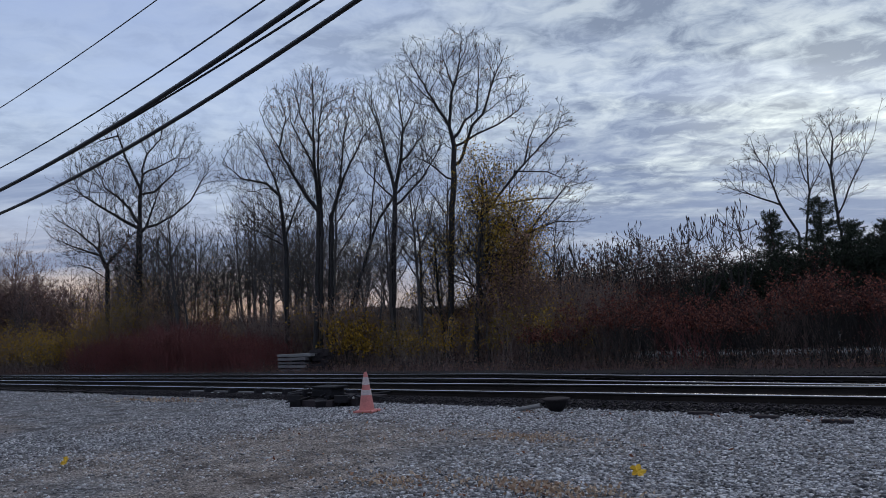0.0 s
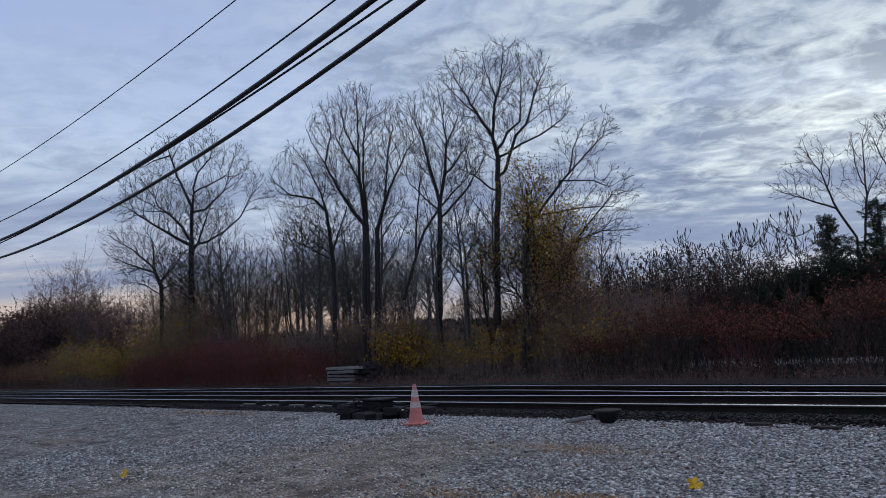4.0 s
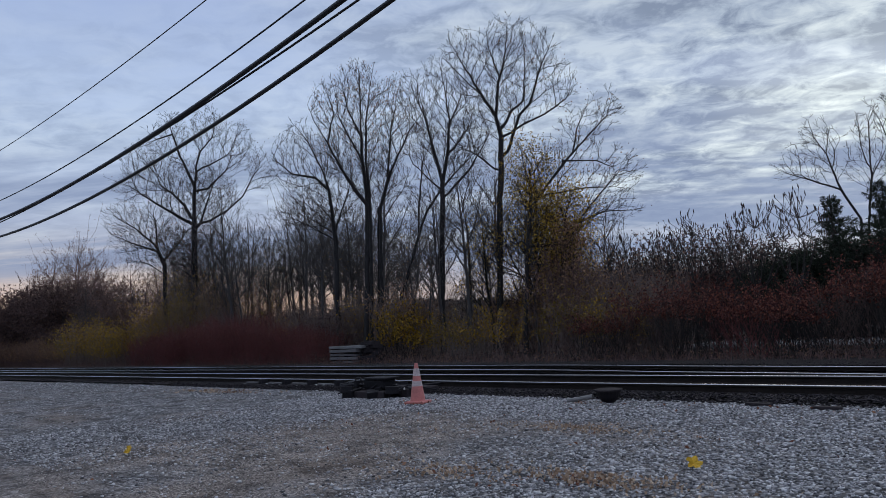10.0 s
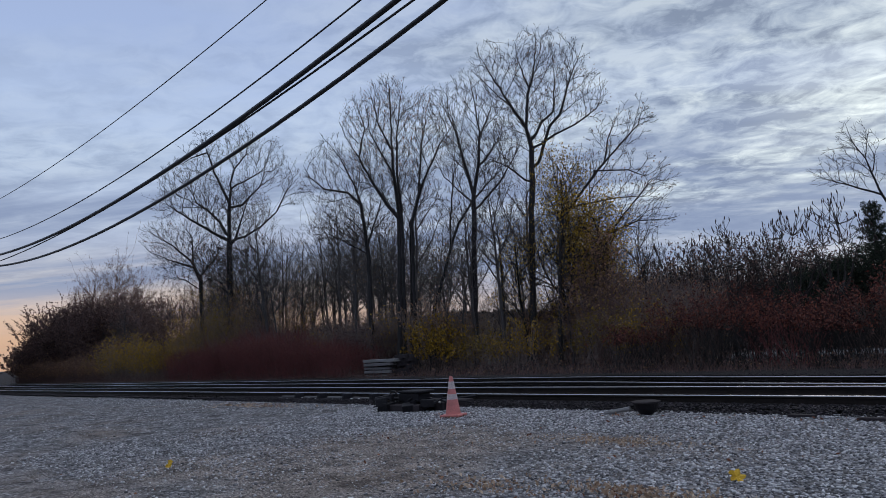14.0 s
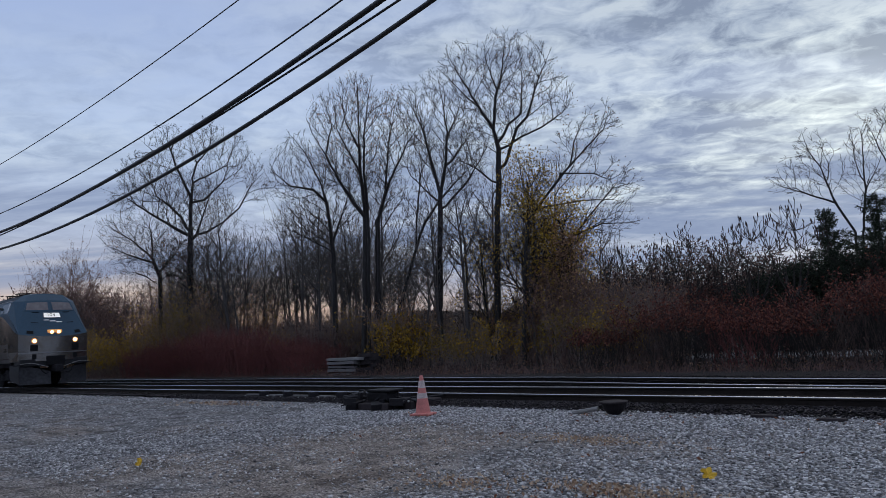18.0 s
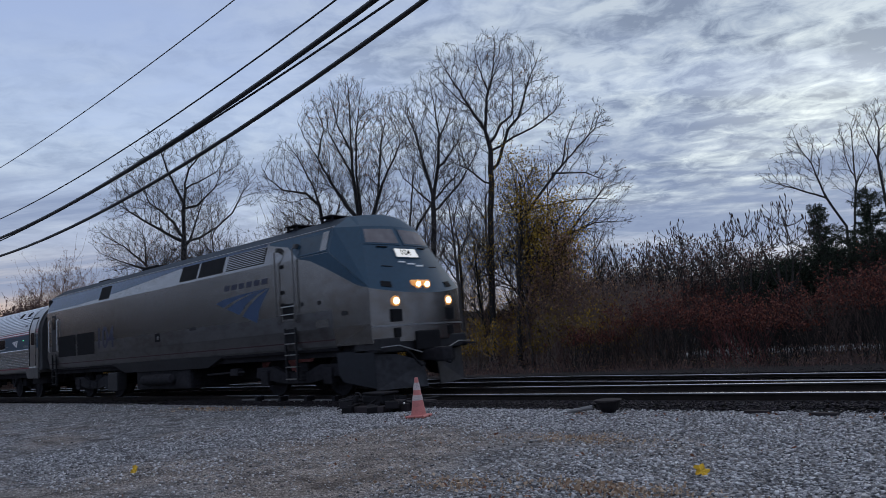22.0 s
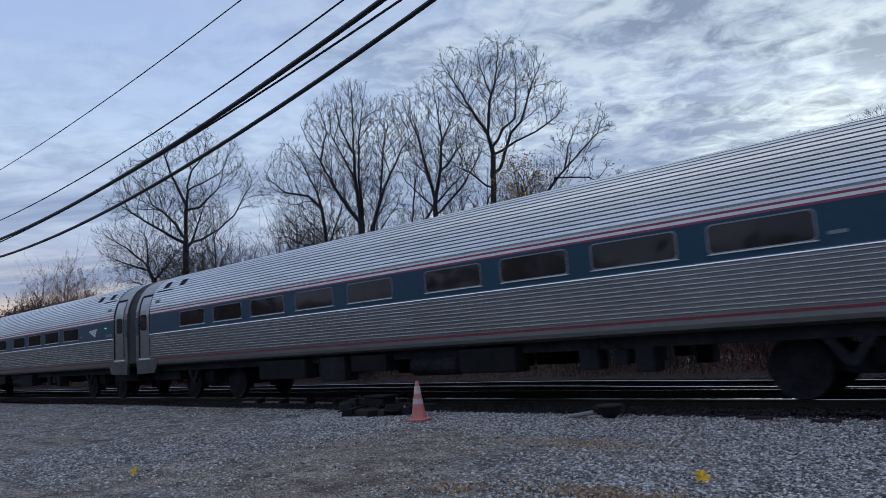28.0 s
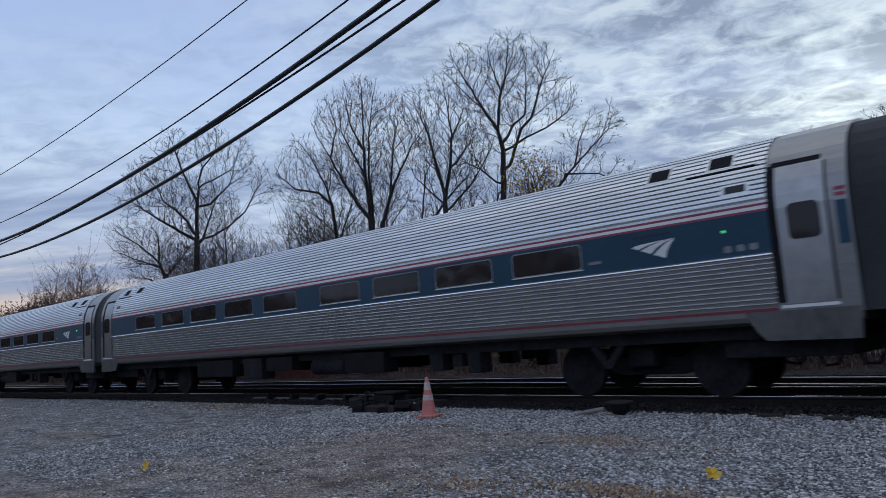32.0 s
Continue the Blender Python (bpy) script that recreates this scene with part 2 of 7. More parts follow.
def leaf_material(name, dark, mid, light, trans=0.25):
    """Leaves, each clump its own tone between dark and light."""
    m = bpy.data.materials.new(name)
    m.use_nodes = True
    nt, ns = m.node_tree, m.node_tree.nodes
    b = ns["Principled BSDF"]
    b.inputs["Roughness"].default_value = 0.75
    b.inputs["Specular IOR Level"].default_value = 0.2
    g = ns.new("ShaderNodeNewGeometry")
    rp = ramp(ns.new("ShaderNodeValToRGB"), [(0.0, dark), (0.55, mid), (1.0, light)])
    nt.links.new(g.outputs["Random Per Island"], rp.inputs[0])
    nt.links.new(rp.outputs[0], b.inputs["Base Color"])
    tr = ns.new("ShaderNodeBsdfTranslucent")
    nt.links.new(rp.outputs[0], tr.inputs[0])
    mx = ns.new("ShaderNodeMixShader")
    mx.inputs[0].default_value = trans
    out = ns["Material Output"]
    nt.links.new(b.outputs[0], mx.inputs[1])
    nt.links.new(tr.outputs[0], mx.inputs[2])
    nt.links.new(mx.outputs[0], out.inputs[0])
    return m


def ground_material():
    """Crushed grey stone by the tracks, leaf litter under the trees, pale open ground beyond the thicket."""
    m = bpy.data.materials.new("gravel_ground")
    m.use_nodes = True
    nt, ns = m.node_tree, m.node_tree.nodes
    b = ns["Principled BSDF"]
    b.inputs["Roughness"].default_value = 0.9
    b.inputs["Specular IOR Level"].default_value = 0.25
    tc = ns.new("ShaderNodeTexCoord")

    def noise_tex(scale, detail=5, rough=0.55):
        n = ns.new("ShaderNodeTexNoise")
        n.inputs["Scale"].default_value, n.inputs["Detail"].default_value = scale, detail
        n.inputs["Roughness"].default_value = rough
        nt.links.new(tc.outputs["Object"], n.inputs["Vector"])
        return n

    def math_node(op, a, bval=None):
        n = ns.new("ShaderNodeMath")
        n.operation = op
        nt.links.new(a, n.inputs[0])
        if bval is not None:
            if isinstance(bval, (int, float)):
                n.inputs[1].default_value = bval
            else:
                nt.links.new(bval, n.inputs[1])
        return n.outputs[0]

    def mix(f, a, c):
        n = ns.new("ShaderNodeMix")
        n.data_type = "RGBA"
        nt.links.new(f, n.inputs[0])
        nt.links.new(a, n.inputs[6])
        nt.links.new(c, n.inputs[7])
        return n.outputs[2]

    vor = ns.new("ShaderNodeTexVoronoi")
    vor.inputs["Scale"].default_value = 26
    nt.links.new(tc.outputs["Object"], vor.inputs["Vector"])
    vor2 = ns.new("ShaderNodeTexVoronoi")
    vor2.inputs["Scale"].default_value = 60
    nt.links.new(tc.outputs["Object"], vor2.inputs["Vector"])
    sepc = ns.new("ShaderNodeSeparateColor")
    nt.links.new(vor.outputs["Color"], sepc.inputs[0])
    # gap shade put into the colour: darker than the loose stones on top
    stone = ramp(ns.new("ShaderNodeValToRGB"),
                 [(0.0, (0.04, 0.04, 0.042)), (0.5, (0.135, 0.135, 0.138)), (0.85, (0.30, 0.298, 0.296)), (1.0, (0.48, 0.47, 0.46))])
    nt.links.new(sepc.outputs[0], stone.inputs[0])
    sepd = ns.new("ShaderNodeSeparateColor")
    nt.links.new(vor2.outputs["Color"], sepd.inputs[0])
    grit = ramp(ns.new("ShaderNodeValToRGB"),
                [(0.0, (0.062, 0.051, 0.044)), (0.5, (0.168, 0.146, 0.130)), (1.0, (0.46, 0.41, 0.36))])
    nt.links.new(sepd.outputs[0], grit.inputs[0])
    patch = ramp(ns.new("ShaderNodeValToRGB"), [(0.45, (0, 0, 0)), (0.60, (1, 1, 1))])
    place = ns.new("ShaderNodeSeparateXYZ")
    nt.links.new(tc.outputs["Object"], place.inputs[0])
    drift = ns.new("ShaderNodeMapRange")
    drift.inputs[1].default_value, drift.inputs[2].default_value = -6.5, -2.5
    drift.inputs[3].default_value, drift.inputs[4].default_value = 0.06, -0.16
    nt.links.new(place.outputs[0], drift.inputs[0])
    edge = ns.new("ShaderNodeMapRange")
    edge.inputs[1].default_value, edge.inputs[2].default_value = 7.6, 9.2
    edge.inputs[3].default_value, edge.inputs[4].default_value = 0.0, -0.12
    nt.links.new(place.outputs[1], edge.inputs[0])
    west = ns.new("ShaderNodeMapRange")
    west.inputs[1].default_value, west.inputs[2].default_value = -10.0, -8.7
    west.inputs[3].default_value, west.inputs[4].default_value = -0.13, 0.05
    nt.links.new(place.outputs[0], west.inputs[0])
    worn = math_node("ADD", math_node("ADD", math_node("ADD", noise_tex(0.33, 6, 0.6).outputs["Fac"], drift.outputs[0]), edge.outputs[0]), west.outputs[0])
    nt.links.new(worn, patch.inputs[0])
    col = mix(patch.outputs[0], stone.outputs[0], grit.outputs[0])
    stain = ramp(ns.new("ShaderNodeValToRGB"), [(0.50, (0, 0, 0)), (0.66, (1, 1, 1))])
    nt.links.new(noise_tex(0.7, 7, 0.65).outputs["Fac"], stain.inputs[0])
    brown = ns.new("ShaderNodeRGB")
    brown.outputs[0].default_value = (0.15, 0.11, 0.08, 1)
    col = mix(math_node("MULTIPLY", stain.outputs[0], 0.5), col, brown.outputs[0])
    damp = ramp(ns.new("ShaderNodeValToRGB"), [(0.38, (0.46, 0.44, 0.45)), (0.50, (1.0, 0.98, 1.0)), (0.62, (1.4, 1.37, 1.39))])
    nt.links.new(noise_tex(2.1, 8, 0.68).outputs["Fac"], damp.inputs[0])
    wet = ns.new("ShaderNodeMix")
    wet.data_type, wet.blend_type = "RGBA", "MULTIPLY"
    wet.inputs[0].default_value = 1.0
    nt.links.new(col, wet.inputs[6])
    nt.links.new(damp.outputs[0], wet.inputs[7])
    col = wet.outputs[2]
    # beyond the tracks
    sep = ns.new("ShaderNodeSeparateXYZ")
    nt.links.new(tc.outputs["Object"], sep.inputs[0])
    wob = math_node("MULTIPLY", noise_tex(0.5, 4).outputs["Fac"], 1.6)
    far = ramp(ns.new("ShaderNodeValToRGB"), [(0.0, (0, 0, 0)), (1.0, (1, 1, 1))])
    y1 = math_node("ADD", sep.outputs[1], wob)
    nt.links.new(math_node("SUBTRACT", y1, 14.4), far.inputs[0])
    litter = ramp(ns.new("ShaderNodeValToRGB"),
                  [(0.3, (0.010, 0.008, 0.009)), (0.5, (0.022, 0.0175, 0.0175)), (0.7, (0.055, 0.044, 0.041))])
    nt.links.new(noise_tex(14, 6, 0.7).outputs["Fac"], litter.inputs[0])
    col = mix(far.outputs[0], col, litter.outputs[0])
    pale = ramp(ns.new("ShaderNodeValToRGB"), [(0.40, (0.07, 0.07, 0.075)), (0.60, (0.27, 0.27, 0.28))])
    nt.links.new(noise_tex(0.4, 6).outputs["Fac"], pale.inputs[0])
    open_y = ramp(ns.new("ShaderNodeValToRGB"), [(0.0, (0, 0, 0)), (1.0, (1, 1, 1))])
    nt.links.new(math_node("SUBTRACT", y1, 26.0), open_y.inputs[0])
    open_x = ramp(ns.new("ShaderNodeValToRGB"), [(0.0, (0, 0, 0)), (1.0, (1, 1, 1))])
    nt.links.new(math_node("ADD", sep.outputs[0], 14.0), open_x.inputs[0])
    col = mix(math_node("MULTIPLY", open_y.outputs[0], open_x.outputs[0]), col, pale.outputs[0])
    nt.links.new(col, b.inputs["Base Color"])
    bp = ns.new("ShaderNodeBump")
    bp.inputs["Strength"].default_value, bp.inputs["Distance"].default_value = 0.9, 0.03
    nt.links.new(vor.outputs["Distance"], bp.inputs["Height"])
    bp.invert = True
    nt.links.new(bp.outputs[0], b.inputs["Normal"])
    return m


M_ground = ground_material()
M_stone = leaf_material("crushed_stone", (0.07, 0.068, 0.073), (0.385, 0.376, 0.388), (0.72, 0.705, 0.712), 0.0)
M_grit = leaf_material("brownish_grit", (0.06, 0.051, 0.048), (0.25, 0.21, 0.195), (0.60, 0.54, 0.52), 0.0)
M_duskleaf = leaf_material("dark_withered_leaves", (0.050, 0.035, 0.036), (0.125, 0.080, 0.075), (0.20, 0.125, 0.105), 0.25)
M_ballast = leaf_material("dark_ballast", (0.008, 0.0068, 0.0080), (0.020, 0.0165, 0.0195), (0.048, 0.040, 0.046), 0.0)
M_bed = material("oily_ballast_bed", (0.032, 0.027, 0.031), 0.95, vary=0.4, scale=2, fine=30, bump=0.8, bump_scale=22, spec=0.1)
M_tie = material("creosoted_wood", (0.032, 0.027, 0.029), 0.9, spec=0.15, vary=0.4, fine=30, bump=0.5, per_object=0.25)
M_railside = material("rusty_rail_steel", (0.022, 0.017, 0.015), 0.8, 0.1, vary=0.4, bump=0.2, spec=0.2)
M_railtop = material("worn_rail_head", (0.42, 0.43, 0.45), 0.22, 1.0, vary=0.12, scale=1.0)
M_plank = material("weathered_grey_plank", (0.19, 0.185, 0.185), 0.85, vary=0.35, fine=25, bump=0.4, stretch=(0.3, 3, 3), per_object=0.2)
M_oldwood = material("grey_old_timber", (0.125, 0.118, 0.120), 0.9, vary=0.35, fine=20, bump=0.6, stretch=(0.3, 3, 3), per_object=0.3)
M_blackiron = material("greasy_black_iron", (0.014, 0.0125, 0.0155), 0.6, 0.3, vary=0.4, bump=0.3, spec=0.3)
M_bolt = material("bright_bolt_steel", (0.6, 0.6, 0.6), 0.3, 1.0, vary=0.1)
M_orange = material("faded_orange_plastic", (0.55, 0.185, 0.165), 0.6, vary=0.22, scale=6, fine=50)
M_sleeve = material("dirty_reflective_sleeve", (0.52, 0.44, 0.43), 0.5, vary=0.35, scale=12, fine=60)
M_bark = material("grey_brown_bark", (0.026, 0.0235, 0.0245), 0.9, vary=0.35, scale=1.5, fine=14, bump=0.6, bump_scale=18, stretch=(1, 1, 0.3))
M_twig = material("bare_twigs", (0.025, 0.020, 0.0185), 0.85, vary=0.25, scale=1, fine=4)
M_youngbark = material("smooth_grey_young_bark", (0.072, 0.064, 0.064), 0.85, vary=0.3, scale=1.5, fine=12)
M_redtwig = material("red_brown_twigs", (0.165, 0.050, 0.048), 0.8, vary=0.4, scale=0.8, fine=5)
M_brush = material("brown_brush_stems", (0.185, 0.140, 0.125), 0.85, vary=0.35, scale=1, fine=4)
M_redbrown = material("reddish_bare_twigs", (0.150, 0.092, 0.082), 0.85, vary=0.25, scale=1, fine=4)
M_paletwig = material("pale_dry_stems", (0.11, 0.075, 0.066), 0.85, vary=0.35, scale=1, fine=6)
M_yellow = leaf_material("yellow_autumn_leaves", (0.17, 0.10, 0.016), (0.36, 0.215, 0.028), (0.55, 0.34, 0.05))
M_olive = leaf_material("olive_autumn_leaves", (0.10, 0.068, 0.018), (0.245, 0.16, 0.034), (0.40, 0.27, 0.055), 0.35)
M_gold = leaf_material("gold_green_leaves", (0.13, 0.080, 0.014), (0.38, 0.235, 0.030), (0.58, 0.37, 0.05), 0.5)
M_brown = leaf_material("brown_dry_leaves", (0.10, 0.062, 0.046), (0.27, 0.158, 0.100), (0.44, 0.26, 0.15), 0.4)
M_tan = leaf_material("tan_hanging_leaves", (0.12, 0.07, 0.045), (0.30, 0.17, 0.10), (0.44, 0.26, 0.16), 0.5)
M_rust = leaf_material("rust_red_leaves", (0.036, 0.016, 0.017), (0.118, 0.043, 0.036), (0.29, 0.100, 0.068))
M_needle = leaf_material("dark_needles", (0.012, 0.018, 0.013), (0.022, 0.031, 0.021), (0.042, 0.054, 0.034), 0.15)
M_seed = material("dark_seed_heads", (0.030, 0.016, 0.014), 0.9)
M_farwood = leaf_material("far_bare_woods", (0.020, 0.016, 0.016), (0.035, 0.028, 0.027), (0.055, 0.042, 0.038), 0.0)
M_cable = material("black_cable_sheath", (0.012, 0.012, 0.014), 0.5, vary=0.2)
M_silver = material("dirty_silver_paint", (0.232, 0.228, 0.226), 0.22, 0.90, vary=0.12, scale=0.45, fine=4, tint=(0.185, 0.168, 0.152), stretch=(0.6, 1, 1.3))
M_lowsilver = material("darker_silver_paint", (0.135, 0.135, 0.142), 0.30, 0.85, vary=0.2, scale=0.6, fine=5, tint=(0.09, 0.085, 0.085), stretch=(0.6, 1, 1.3))
M_plough = material("scuffed_plough_steel", (0.034, 0.034, 0.040), 0.6, 0.3, vary=0.6, scale=2, fine=9)
M_skirt = material("dark_blue_grey_skirt", (0.013, 0.015, 0.021), 0.5, spec=0.3, vary=0.3, scale=1.5, fine=8)
M_bluegloss = material("glossy_blue_roof_band", (0.022, 0.044, 0.082), 0.16, 0.85, vary=0.2, scale=0.5, fine=3)
M_roofblue = material("sooty_blue_roof", (0.020, 0.030, 0.044), 0.7, spec=0.2, vary=0.35, scale=0.8, fine=6)
M_lowgrime = material("grimy_grey_paint", (0.022, 0.022, 0.0255), 0.6, 0.1, spec=0.3, vary=0.3, scale=0.9, fine=8)
M_blue = material("dark_blue_paint", (0.013, 0.050, 0.090), 0.45, vary=0.15, scale=0.8, fine=10, spec=0.35)
M_logo = material("bright_blue_decal", (0.013, 0.048, 0.125), 0.45, vary=0.15)
M_number = material("slate_blue_decal", (0.013, 0.018, 0.052), 0.5, vary=0.15)
M_wordmark = material("navy_decal", (0.016, 0.022, 0.050), 0.5, vary=0.15)
M_black = material("matt_black", (0.013, 0.013, 0.015), 0.8, vary=0.3, spec=0.12)
M_cabglass = material("blue_tinted_cab_glass", (0.012, 0.034, 0.055), 0.08, vary=0.3, scale=2, fine=6, spec=0.4)
M_under = material("sooty_underframe", (0.023, 0.022, 0.026), 0.9, spec=0.15, vary=0.45, scale=2, fine=12, bump=0.3)
M_glass = material("dark_tinted_glass", (0.030, 0.024, 0.024), 0.05, 0.0, vary=0.3, scale=0.8, fine=2, spec=0.36)
M_screen = material("grey_windscreen_glass", (0.14, 0.125, 0.135), 0.25, vary=0.2, scale=2, fine=6, spec=0.4)
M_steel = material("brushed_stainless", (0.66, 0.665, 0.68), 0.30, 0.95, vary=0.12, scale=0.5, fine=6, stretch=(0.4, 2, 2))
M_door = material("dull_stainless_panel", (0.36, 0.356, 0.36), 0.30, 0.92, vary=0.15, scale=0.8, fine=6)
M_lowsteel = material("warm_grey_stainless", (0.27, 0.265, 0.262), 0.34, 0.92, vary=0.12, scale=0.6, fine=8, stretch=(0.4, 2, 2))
# shade of the grooves and shine of the crests put into separate steel tones
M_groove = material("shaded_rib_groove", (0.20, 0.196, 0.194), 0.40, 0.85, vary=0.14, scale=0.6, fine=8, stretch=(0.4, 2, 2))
M_rib = material("highlit_steel", (0.88, 0.88, 0.89), 0.24, 0.95, vary=0.1, scale=0.5, fine=6, stretch=(0.4, 2, 2))
M_grimysteel = material("grimy_lower_stainless", (0.12, 0.118, 0.118), 0.5, 0.7, vary=0.25, scale=1.2, fine=9)
M_sillred = material("dull_red_sill", (0.18, 0.020, 0.036), 0.5, vary=0.2)
M_dimred = material("faded_dark_red_line", (0.050, 0.016, 0.020), 0.6, vary=0.4, scale=1.5)
# groove shadow of the roof flutes painted as darker steel; small fittings share it
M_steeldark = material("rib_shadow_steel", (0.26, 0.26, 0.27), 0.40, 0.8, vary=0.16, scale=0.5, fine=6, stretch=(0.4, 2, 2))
M_red = material("red_stripe", (0.25, 0.030, 0.062), 0.45, vary=0.15)
M_white = material("white_stripe", (0.72, 0.72, 0.73), 0.45, vary=0.1)
M_rubber = material("grey_diaphragm_rubber", (0.031, 0.032, 0.036), 0.85, vary=0.3, scale=2)
M_lamp = material("lit_headlamp", (1, 0.9, 0.75), 0.3, emit=(1.0, 0.62, 0.30), strength=9)
# no lamp itself: lamplight on rings and recess painted as weak emission
M_lampring = material("glowing_lamp_surround", (0.9, 0.55, 0.2), 0.35, emit=(1.0, 0.36, 0.08), strength=0.4)
M_board = material("lit_number_board", (0.9, 0.9, 0.85), 0.4, emit=(1.0, 0.97, 0.9), strength=0.45)
M_green = material("small_green_lamp", (0.1, 0.8, 0.3), 0.4, emit=(0.1, 1.0, 0.4), strength=0.4)
M_leafy = material("fallen_yellow_leaf", (0.62, 0.38, 0.02), 0.6, vary=0.2, scale=20, fine=90)
M_rustleaf = leaf_material("curled_red_brown_leaves", (0.12, 0.045, 0.028), (0.26, 0.105, 0.06), (0.48, 0.28, 0.18), 0.15)
M_straw = leaf_material("dry_straw_grass", (0.24, 0.15, 0.10), (0.41, 0.29, 0.20), (0.60, 0.47, 0.35), 0.2)


# ---- mesh helpers ----
def raw(name, verts, faces, mat, smooth=False):
    """Mesh from an array of points and an array of faces with equal corner counts."""
    verts, faces = np.asarray(verts, np.float32), np.asarray(faces, np.int32)
    me = bpy.data.meshes.new(name)
    k = faces.shape[1]
    me.vertices.add(len(verts))
    me.vertices.foreach_set("co", verts.ravel())
    me.loops.add(faces.size)
    me.loops.foreach_set("vertex_index", faces.ravel())
    me.polygons.add(len(faces))
    me.polygons.foreach_set("loop_start", np.arange(0, faces.size, k, dtype=np.int32))
    if smooth:
        me.polygons.foreach_set("use_smooth", np.ones(len(faces), bool))
    me.update(calc_edges=True)
    me.materials.append(mat)
    return me


def shape(name, geo, mat, smooth=False):
    """One mesh out of a list of (points, faces)."""
    vs, fs = [], []
    for v, f in geo:
        o = len(vs)
        vs += [tuple(p) for p in v]
        fs += [tuple(i + o for i in q) for q in f]
    me = bpy.data.meshes.new(name)
    me.from_pydata(vs, [], fs)
    if smooth:
        me.polygons.foreach_set("use_smooth", [True] * len(fs))
    me.update()
    me.materials.append(mat)
    return me


def part(name, me, parent=None, label="", at=(0, 0, 0)):
    ob = new(name, me)
    ob.parent = parent
    ob.location = at
    if label:
        tagged(ob, label)
    return ob


def thing(name, label, category, group="", kind="", at=(0, 0, 0)):
    ob = new(name)
    ob.location = at
    return tagged(ob, label, category, group, kind)


def box(x0, x1, y0, y1, z0, z1, bevel=0.0):
    if bevel <= 0:
        v = [(x, y, z) for z in (z0, z1) for y in (y0, y1) for x in (x0, x1)]
        return v, [(0, 2, 3, 1), (4, 5, 7, 6), (0, 1, 5, 4), (2, 6, 7, 3), (0, 4, 6, 2), (1, 3, 7, 5)]
    bm = bmesh.new()
    bmesh.ops.create_cube(bm, size=1)
    for p in bm.verts:
        p.co = Vector(((x0 + x1) / 2 + p.co.x * (x1 - x0), (y0 + y1) / 2 + p.co.y * (y1 - y0), (z0 + z1) / 2 + p.co.z * (z1 - z0)))
    bmesh.ops.bevel(bm, geom=bm.edges[:], offset=bevel, segments=2, affect="EDGES", profile=0.6)
    bm.verts.index_update()
    out = [p.co.copy() for p in bm.verts], [[p.index for p in q.verts] for q in bm.faces]
    bm.free()
    return out


def lathe(profile, n=24, axis="z", at=(0, 0, 0)):
    """A turned body from (radius, height) pairs."""
    v, f = [], []
    for r, h in profile:
        for i in range(n):
            a = 2 * math.pi * i / n
            p = (r * math.cos(a), r * math.sin(a), h)
            p = p if axis == "z" else ((p[0], p[2], p[1]) if axis == "y" else (p[2], p[0], p[1]))
            v.append((p[0] + at[0], p[1] + at[1], p[2] + at[2]))
    for k in range(len(profile) - 1):
        for i in range(n):
            j = (i + 1) % n
            f.append((k * n + i, k * n + j, (k + 1) * n + j, (k + 1) * n + i))
    f.append(tuple(range(n))[::-1])
    f.append(tuple(range((len(profile) - 1) * n, len(profile) * n)))
    return v, f


def tube(path, r, n=8):
    """A round bar along a list of points."""
    v, f = [], []
    pts = [Vector(p) for p in path]
    for i, p in enumerate(pts):
        d = (pts[min(i + 1, len(pts) - 1)] - pts[max(i - 1, 0)]).normalized()
        a = d.cross(Vector((0, 0, 1)) if abs(d.z) < 0.9 else Vector((1, 0, 0))).normalized()
        b = d.cross(a)
        for k in range(n):
            w = 2 * math.pi * k / n
            v.append(p + (a * math.cos(w) + b * math.sin(w)) * r)
    for i in range(len(pts) - 1):
        for k in range(n):
            j = (k + 1) % n
            f.append((i * n + k, i * n + j, (i + 1) * n + j, (i + 1) * n + k))
    f += [tuple(range(n))[::-1], tuple(range((len(pts) - 1) * n, len(pts) * n))]
    return v, f


def extrude_x(profile, x0, x1, closed=True, caps=True):
    """A section of (y, z) pairs drawn out along x."""
    n = len(profile)
    v = [(x0, y, z) for y, z in profile] + [(x1, y, z) for y, z in profile]
    f = [(i, (i + 1) % n, n + (i + 1) % n, n + i) for i in range(n if closed else n - 1)]
    if caps and closed:
        f += [tuple(range(n))[::-1], tuple(range(n, 2 * n))]
    return v, f


def prism_xz(outline, y0, y1):
    """An outline of (x, z) pairs given depth from y0 to y1."""
    n = len(outline)
    v = [(x, y0, z) for x, z in outline] + [(x, y1, z) for x, z in outline]
    f = [(i, (i + 1) % n, n + (i + 1) % n, n + i) for i in range(n)]
    return v, f + [tuple(range(n))[::-1], tuple(range(n, 2 * n))]


def rounded(x0, x1, z0, z1, r, k=4):
    out = []
    for cx, cz, a0 in ((x1 - r, z1 - r, 0), (x0 + r, z1 - r, 90), (x0 + r, z0 + r, 180), (x1 - r, z0 + r, 270)):
        out += [(cx + r * math.cos(radians(a0 + 90 * i / k)), cz + r * math.sin(radians(a0 + 90 * i / k))) for i in range(k + 1)]
    return out


def ring_xz(outer, inner, y0, y1):
    """A frame between two outlines with as many points."""
    n = len(outer)
    v = [(x, y, z) for y in (y0, y1) for o in (outer, inner) for x, z in o]
    f = []
    for i in range(n):
        j = (i + 1) % n
        f += [(i, j, n + j, n + i), (2 * n + i, 3 * n + i, 3 * n + j, 2 * n + j), (i, 2 * n + i, 2 * n + j, j),
              (n + i, n + j, 3 * n + j, 3 * n + i)]
    return v, f


